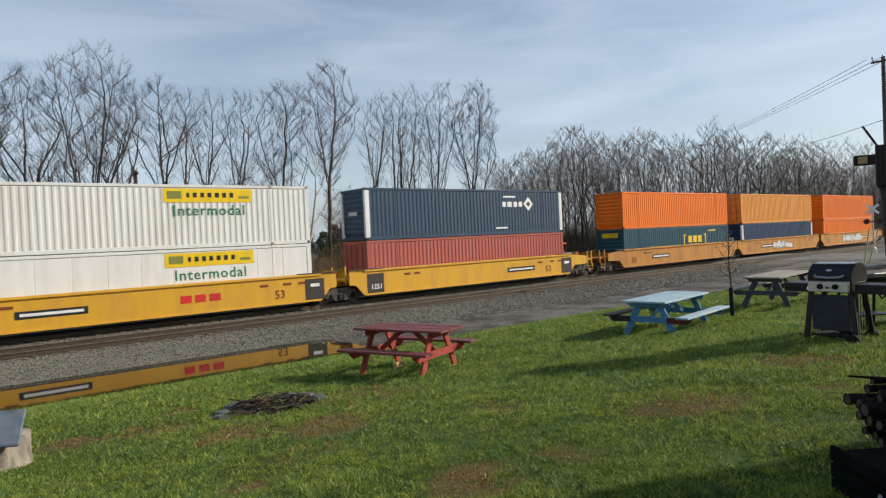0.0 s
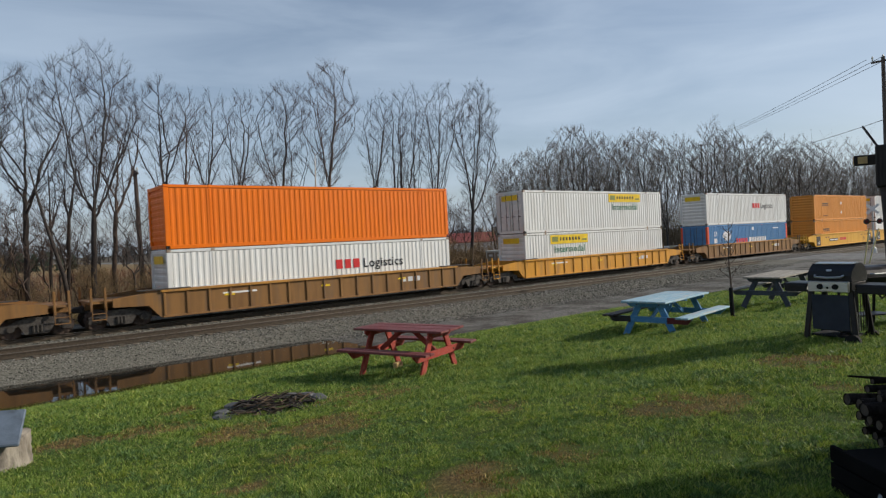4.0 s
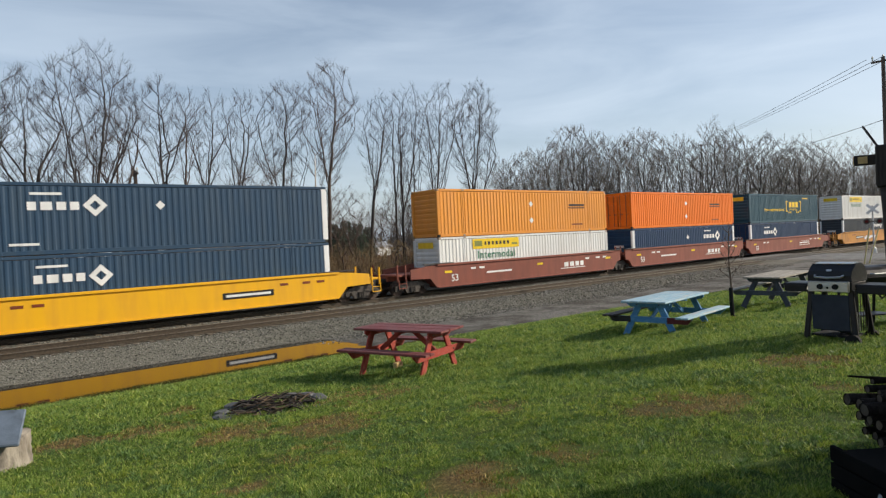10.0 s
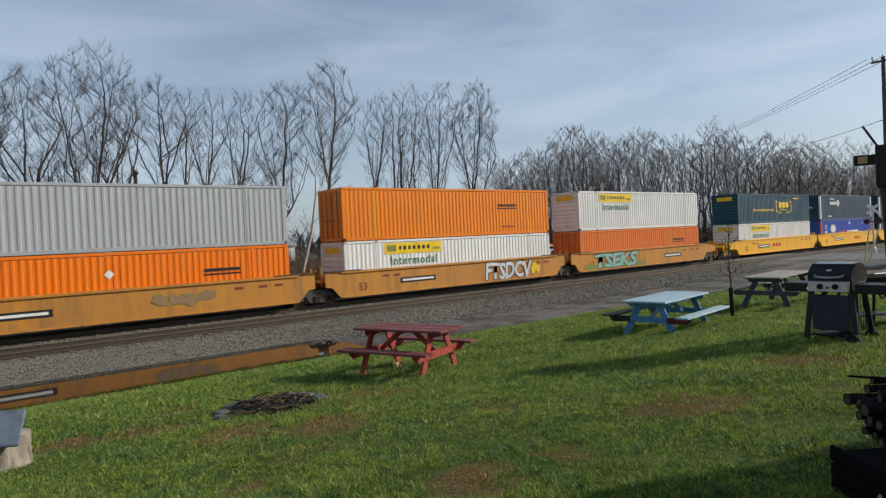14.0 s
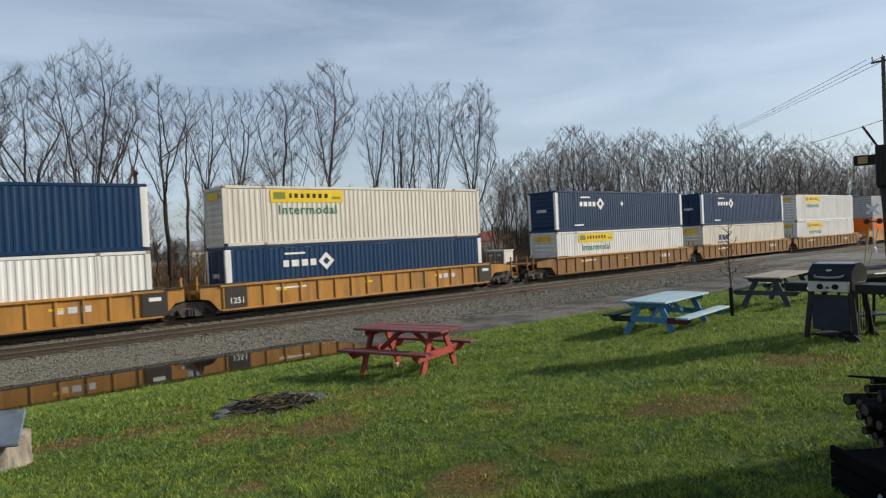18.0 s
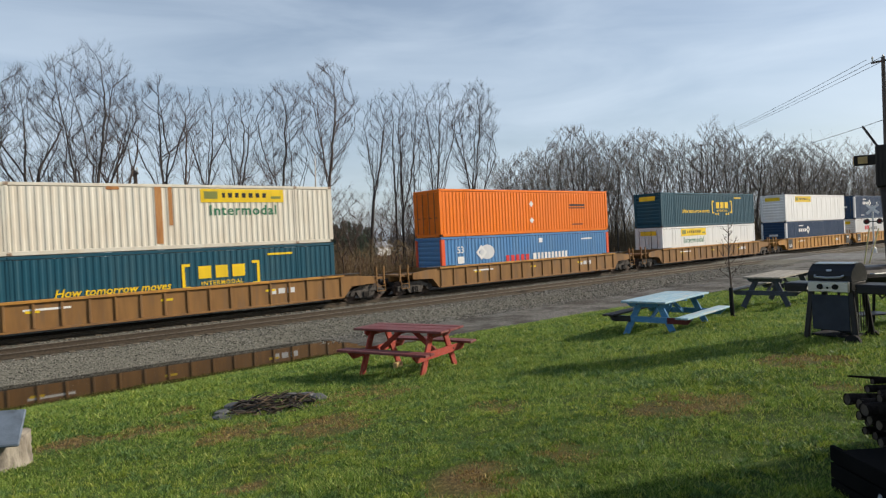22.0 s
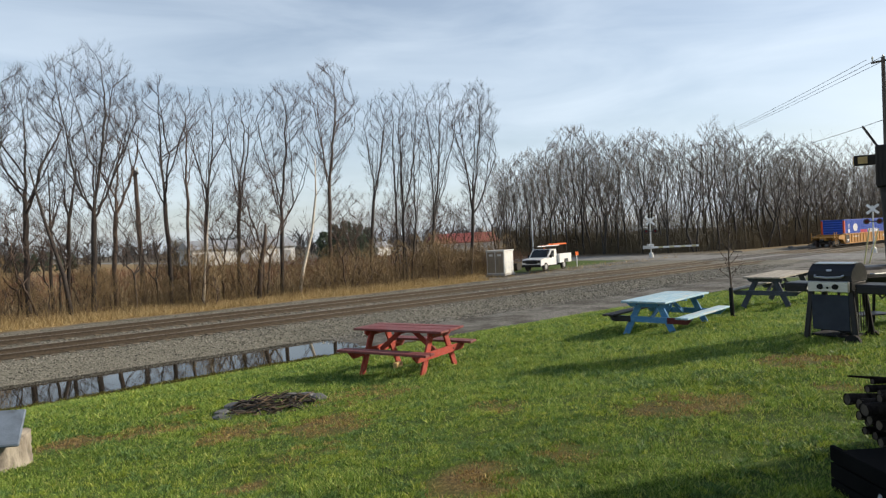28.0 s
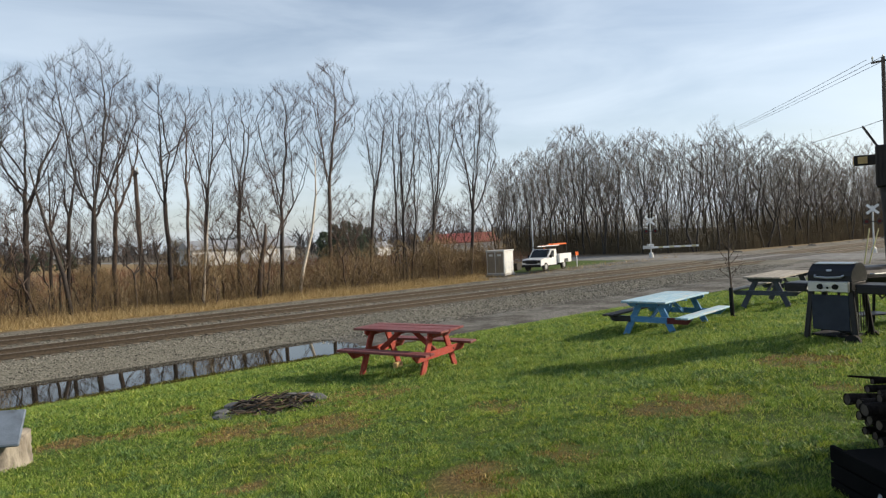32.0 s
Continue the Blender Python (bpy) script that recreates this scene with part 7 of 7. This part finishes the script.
def evergreens():
    m_needle = grained("dark_needles", (0.050, 0.075, 0.040), (0.026, 0.042, 0.026), 0.9, 0, 1.5, bump=0, spread=0.2)
    rnd = random.Random(17)
    trunk = Shape().tube([(0, 0, -0.5), (0, 0, 9)], [0.2, 0.03], 6).mesh("trunk", M_BARKS[0])
    metas = []
    for v in range(3):
        s = Shape()
        for k in range(1100):
            z = 0.8 + 8.6 * rnd.random() ** 1.15
            r = max(0.15, 2.5 * sqrt(max(0.0, 1 - (z / 9.9) ** 2)) * (0.85 + 0.2 * sin(z * 2.1 + v))) * rnd.uniform(0.4, 1.0)
            a = rnd.uniform(0, 6.28)
            c = Vector((r * cos(a), r * sin(a), z - r * 0.12))
            d = Vector((cos(a), sin(a), -0.25)) * rnd.uniform(0.3, 0.6)
            w = Vector((-sin(a), cos(a), rnd.uniform(-0.4, 0.4))) * rnd.uniform(0.14, 0.28)
            s.add([c - w, c + d * 0.3 - Vector((0, 0, 0.1)), c + w, c + d, c + Vector((0, 0, 0.16))], [(0, 1, 3), (1, 2, 3), (0, 3, 4), (4, 3, 2)])
        metas.append(s.mesh("crown", m_needle))
    for x, y, h in ((63.5, 118, 6.6), (67.1, 120, 8.1), (71.9, 123, 8.8), (72.3, 119, 8.1), (76.8, 122, 7.4), (65.3, 114, 7.1), (67.3, 113, 6.1), (70.9, 115, 5.7), (17.4, 210, 5.2), (20.0, 214, 5.7), (23.1, 212, 5.2), (26.6, 216, 5.6), (29.1, 211, 4.6), (33.0, 215, 4.7)):
        s = h / 9.4
        tree_thing("evergreen_tree", (trunk, metas[rnd.randrange(3)]), pose(x, y, -0.7, 0, 0, rnd.uniform(0, 360)) @ Matrix.Diagonal((s * 1.1, s * 1.1, s, 1)), "dark green evergreen tree behind the bare trees", "evergreen trees")


evergreens()


# ---- grass, straw and loose stones ----
def island_material(name, stops, rough=0.8, thin=0.0, patch=None, patch_scale=0.8):
    """One colour a piece, out of a ramp, with larger patches of another colour."""
    m = bpy.data.materials.new(name)
    m.use_nodes = True
    n, l = m.node_tree.nodes, m.node_tree.links
    p = n["Principled BSDF"]
    geo = n.new("ShaderNodeNewGeometry")
    r = n.new("ShaderNodeValToRGB")
    while len(r.color_ramp.elements) < len(stops):
        r.color_ramp.elements.new(0.5)
    for e, (at, c) in zip(r.color_ramp.elements, stops):
        e.position, e.color = at, (*c, 1)
    l.new(geo.outputs["Random Per Island"], r.inputs["Fac"])
    out = r.outputs["Color"]
    if patch:
        tc = n.new("ShaderNodeTexCoord")
        t = n.new("ShaderNodeTexNoise")
        t.inputs["Scale"].default_value, t.inputs["Detail"].default_value = patch_scale, 4
        l.new(tc.outputs["Object"], t.inputs["Vector"])
        mr = n.new("ShaderNodeMapRange")
        mr.inputs["From Min"].default_value, mr.inputs["From Max"].default_value = 0.48, 0.70
        l.new(t.outputs["Fac"], mr.inputs["Value"])
        k = n.new("ShaderNodeMix")
        k.data_type, k.blend_type = "RGBA", "MULTIPLY"
        k.inputs["B"].default_value = (*patch, 1)
        l.new(mr.outputs["Result"], k.inputs["Factor"])
        l.new(out, k.inputs["A"])
        out = k.outputs["Result"]
    l.new(out, p.inputs["Base Color"])
    p.inputs["Roughness"].default_value = rough
    p.inputs["Specular IOR Level"].default_value = 0.3
    if thin:
        tr = n.new("ShaderNodeBsdfTranslucent")
        l.new(out, tr.inputs["Color"])
        mx = n.new("ShaderNodeMixShader")
        mx.inputs["Fac"].default_value = thin
        l.new(p.outputs["BSDF"], mx.inputs[1])
        l.new(tr.outputs["BSDF"], mx.inputs[2])
        l.new(mx.outputs["Shader"], n["Material Output"].inputs["Surface"])
    return m


def height_grid(x0, x1, y0, y1, step):
    nx, ny = int((x1 - x0) / step) + 2, int((y1 - y0) / step) + 2
    g = np.array([[ground_z(x0 + i * step, y0 + j * step) for i in range(nx)] for j in range(ny)])
    w = np.array([[worn(x0 + i * step, y0 + j * step) for i in range(nx)] for j in range(ny)])

    def at(grid, x, y):
        u, v = (x - x0) / step, (y - y0) / step
        i, j = np.clip(u.astype(int), 0, nx - 2), np.clip(v.astype(int), 0, ny - 2)
        a, b = u - i, v - j
        return grid[j, i] * (1 - a) * (1 - b) + grid[j, i + 1] * a * (1 - b) + grid[j + 1, i] * (1 - a) * b + grid[j + 1, i + 1] * a * b
    return (lambda x, y: at(g, x, y)), (lambda x, y: at(w, x, y))


def blades(name, label, x, y, z, h, w, lean, material, rng):
    """One thin triangle a blade, joined into one mesh."""
    n = len(x)
    a = rng.uniform(0, 2 * np.pi, n)
    b = rng.uniform(0, 2 * np.pi, n)
    dx, dy = np.cos(a) * w / 2, np.sin(a) * w / 2
    lx, ly = np.cos(b) * lean * h, np.sin(b) * lean * h
    v = np.empty((n, 3, 3))
    v[:, 0] = np.stack([x - dx, y - dy, z - 0.01], 1)
    v[:, 1] = np.stack([x + dx, y + dy, z - 0.01], 1)
    v[:, 2] = np.stack([x + lx, y + ly, z + h], 1)
    me = bpy.data.meshes.new(name)
    me.vertices.add(3 * n)
    me.vertices.foreach_set("co", v.ravel())
    me.loops.add(3 * n)
    me.loops.foreach_set("vertex_index", np.arange(3 * n))
    me.polygons.add(n)
    me.polygons.foreach_set("loop_start", np.arange(0, 3 * n, 3))
    me.materials.append(material)
    me.update(calc_edges=True)
    return tagged(new(name, me), label, "grass", kind="stuff")


def patchy(rng, x, y, cell):
    """Soft uneven patches of about this size, from 0 to 1."""
    g = rng.random((512, 512))
    u, v = x / cell + 0.37 * y / cell, y / cell - 0.21 * x / cell
    i, j = np.floor(u).astype(int), np.floor(v).astype(int)
    a, b = u - i, v - j
    a, b = a * a * (3 - 2 * a), b * b * (3 - 2 * b)
    i, j = i % 511, j % 511
    return g[j, i] * (1 - a) * (1 - b) + g[j, i + 1] * a * (1 - b) + g[j + 1, i] * (1 - a) * b + g[j + 1, i + 1] * a * b


def lawn_grass():
    rng = np.random.default_rng(4)
    tufts, each = 130000, 8
    az = HEAD + np.radians(rng.uniform(-38, 38, tufts))
    r = (rng.uniform(sqrt(3.8), sqrt(27), tufts)) ** 2
    tx, ty = r * np.sin(az), r * np.cos(az)
    size = np.repeat(np.clip(rng.lognormal(0, 0.30, tufts), 0.5, 1.7), each)
    spread = np.repeat(0.020 + 0.0035 * r, each)
    n = tufts * each
    x = np.repeat(tx, each) + rng.normal(0, 1, n) * spread
    y = np.repeat(ty, each) + rng.normal(0, 1, n) * spread
    edge = 19.85 - 2.2 * np.clip((x - 10) / 7, 0, 1) ** 2 * (3 - 2 * np.clip((x - 10) / 7, 0, 1)) - 0.15
    edge = edge - 1.40 * np.clip((15 - x) / 2, 0, 1) + 0.5 * (patchy(rng, x, y, 0.5) - 0.5)
    keep = (y < edge) & (y > 1.0) & (x < 40) & (x > 0)
    x, y, size = x[keep], y[keep], size[keep]
    clump = patchy(rng, x, y, 0.055) * 0.45 + patchy(rng, x, y, 0.13) * 0.40 + patchy(rng, x, y, 0.5) * 0.15
    tall = np.clip((clump - 0.28) / 0.40, 0, 1.3)
    keep = rng.random(len(x)) < 0.66 + 0.5 * tall
    x, y, size, tall = x[keep], y[keep], size[keep], tall[keep]
    hz, bare = height_grid(0, 42, 0, 20.5, 0.1)
    bw = bare(x, y)
    keep = rng.random(len(x)) > bw * 0.55
    x, y, bw, size, tall = x[keep], y[keep], bw[keep], size[keep], tall[keep]
    z = hz(x, y)
    dist = np.sqrt(x * x + y * y)
    h = rng.uniform(0.022, 0.048, len(x)) * size * (0.42 + 0.85 * tall) * (1 - 0.45 * bw) * np.clip(dist / 9, 0.62, 1.1)
    w = rng.uniform(0.0055, 0.012, len(x)) * np.clip(dist / 7, 0.8, 2.6)
    green = island_material("grass_blades", [(0.0, (0.040, 0.075, 0.007)), (0.25, (0.122, 0.212, 0.028)), (0.55, (0.225, 0.340, 0.055)), (0.85, (0.345, 0.455, 0.100)), (1.0, (0.62, 0.60, 0.20))], 0.6, 0.35, (0.74, 0.76, 0.66), 1.1)
    dry = bw > 0.22
    pick = dry & (rng.random(len(x)) < 0.50 + 0.6 * bw)
    cool = (patchy(rng, x, y, 0.42) * 0.35 + patchy(rng, x, y, 0.07) * 0.65 > 0.66) & ~pick
    clover = island_material("clover", [(0.0, (0.040, 0.085, 0.018)), (0.5, (0.120, 0.220, 0.050)), (1.0, (0.25, 0.36, 0.115))], 0.5, 0.3)
    blades("clover", "darker clover clumps in the lawn", x[cool], y[cool], z[cool], h[cool] * 1.05, w[cool] * 1.3, rng.uniform(0.6, 2.0, cool.sum()), clover, rng)
    sunny = (patchy(rng, x, y, 0.9) * 0.3 + patchy(rng, x, y, 0.06) * 0.7 > 0.66) & ~pick & ~cool
    warm = island_material("yellow_grass_blades", [(0.0, (0.065, 0.095, 0.009)), (0.4, (0.255, 0.345, 0.032)), (0.8, (0.40, 0.48, 0.065)), (1.0, (0.62, 0.58, 0.18))], 0.5, 0.35)
    blades("sunlit_grass", "yellowish green grass tufts in the lawn", x[sunny], y[sunny], z[sunny], h[sunny] * 1.1, w[sunny], rng.uniform(0.4, 1.7, sunny.sum()), warm, rng)
    rest = ~(pick | cool | sunny)
    blades("lawn_grass", "short green lawn grass on the slope", x[rest], y[rest], z[rest], h[rest], w[rest], rng.uniform(0.4, 1.8, rest.sum()), green, rng)
    n = 70000
    ex = rng.uniform(-1, 15, n)
    ey = np.array([lawn_edge(v) for v in ex]) - 1.05 + rng.normal(0, 0.40, n)
    keep = (patchy(rng, ex, ey, 0.35) > 0.25) & (rng.random(n) < 0.35 + 0.65 * np.clip((ex + 1) / 5, 0, 1))
    ex, ey = ex[keep], ey[keep]
    rim = island_material("rim_moss", [(0.0, (0.018, 0.018, 0.002)), (0.5, (0.055, 0.053, 0.006)), (1.0, (0.135, 0.110, 0.018))], 0.9, 0.1)
    blades("rim_moss", "olive moss and weeds along the wet lawn edge", ex, ey, hz(np.clip(ex, 0, 41), ey), rng.uniform(0.02, 0.085, len(ex)), rng.uniform(0.010, 0.024, len(ex)), rng.uniform(0.3, 1.4, len(ex)), rim, rng)
    straw = island_material("dead_grass", [(0.0, (0.10, 0.048, 0.016)), (0.5, (0.34, 0.225, 0.075)), (1.0, (0.62, 0.45, 0.19))], 0.8, 0.2)
    blades("dead_grass", "brown dead grass in worn patches", x[pick], y[pick], z[pick], h[pick] * 0.7, w[pick], rng.uniform(0.5, 1.6, pick.sum()), straw, rng)


lawn_grass()


def dry_grass():
    rng = np.random.default_rng(8)
    n = 120000
    x = rng.uniform(-8, 62, n)
    y = 36.6 + np.abs(rng.normal(0, 4.5, n))
    keep = ~((x > 34) & (x < 62) & (y < 42.5)) | (rng.random(n) < 0.03)
    keep &= ~((x > 40) & (y > 39))
    x, y = x[keep], y[keep]
    hz, _ = height_grid(-10, 64, 36, 62, 1.0)
    z = hz(x, y)
    tall = 0.30 + 1.0 * patchy(rng, x, y, 1.1) * patchy(rng, x, y, 3.2) + 0.25 * patchy(rng, x, y, 0.4)
    h = rng.uniform(0.18, 0.85, len(x)) * tall * np.clip((y - 35.9) / 1.6, 0.25, 1)
    straw = island_material("tall_dry_grass", [(0.0, (0.15, 0.095, 0.04)), (0.5, (0.40, 0.295, 0.135)), (1.0, (0.70, 0.56, 0.31))], 0.85, 0.3)
    blades("tall_dry_grass", "tall straw-coloured dry grass along the track", x, y, z, h, rng.uniform(0.014, 0.030, len(x)), rng.uniform(0.15, 1.1, len(x)), straw, rng)


dry_grass()


def loose_stones():
    rng = np.random.default_rng(12)
    n = 42000
    x = rng.uniform(-3, 52, n) ** 1.0
    band = rng.random(n)
    y = np.where(band < 0.62, 25.3 - 4.0 * rng.random(n) ** 1.5, np.where(band < 0.88, rng.uniform(27.9, 29.6, n), rng.uniform(32.2, 35.5, n)))
    keep = rng.random(n) < np.clip(1.25 - x / 60, 0.2, 1)
    x, y = x[keep], y[keep]
    n = len(x)
    hz, _ = height_grid(-5, 54, 21, 37, 0.5)
    z = hz(x, y)
    r = rng.uniform(0.022, 0.048, n) * np.clip(0.8 + x / 60, 0.8, 1.5)
    base = np.array([(1, 0, 0), (0, 1, 0), (-1, 0, 0), (0, -1, 0), (0, 0, 0.8), (0, 0, -0.6)])
    v = base[None] * r[:, None, None] * rng.uniform(0.6, 1.35, (n, 6, 1))
    a = rng.uniform(0, 6.28, n)
    c, s = np.cos(a)[:, None], np.sin(a)[:, None]
    v = np.stack([v[:, :, 0] * c - v[:, :, 1] * s, v[:, :, 0] * s + v[:, :, 1] * c, v[:, :, 2]], 2)
    v += np.stack([x, y, z + r * 0.25], 1)[:, None, :]
    f = np.array([(0, 1, 4), (1, 2, 4), (2, 3, 4), (3, 0, 4), (0, 3, 2), (0, 2, 1)])
    loops = (f[None] + (np.arange(n) * 6)[:, None, None]).ravel()
    me = bpy.data.meshes.new("ballast")
    me.vertices.add(6 * n)
    me.vertices.foreach_set("co", v.ravel())
    me.loops.add(len(loops))
    me.loops.foreach_set("vertex_index", loops)
    me.polygons.add(6 * n)
    me.polygons.foreach_set("loop_start", np.arange(0, 18 * n, 3))
    me.materials.append(island_material("crushed_stone", [(0.0, (0.055, 0.052, 0.040)), (0.5, (0.165, 0.160, 0.135)), (1.0, (0.36, 0.345, 0.295))], 0.95))
    me.update(calc_edges=True)
    tagged(new("ballast", me), "grey crushed stone ballast beside the rails", "ballast", kind="stuff")


loose_stones()


def motions():
    for ob, x, y, z in MOVERS:
        walk(ob, [(t, pose(x + SPEED * t + d, y, z)) for t, d in DRIFT])


motions()
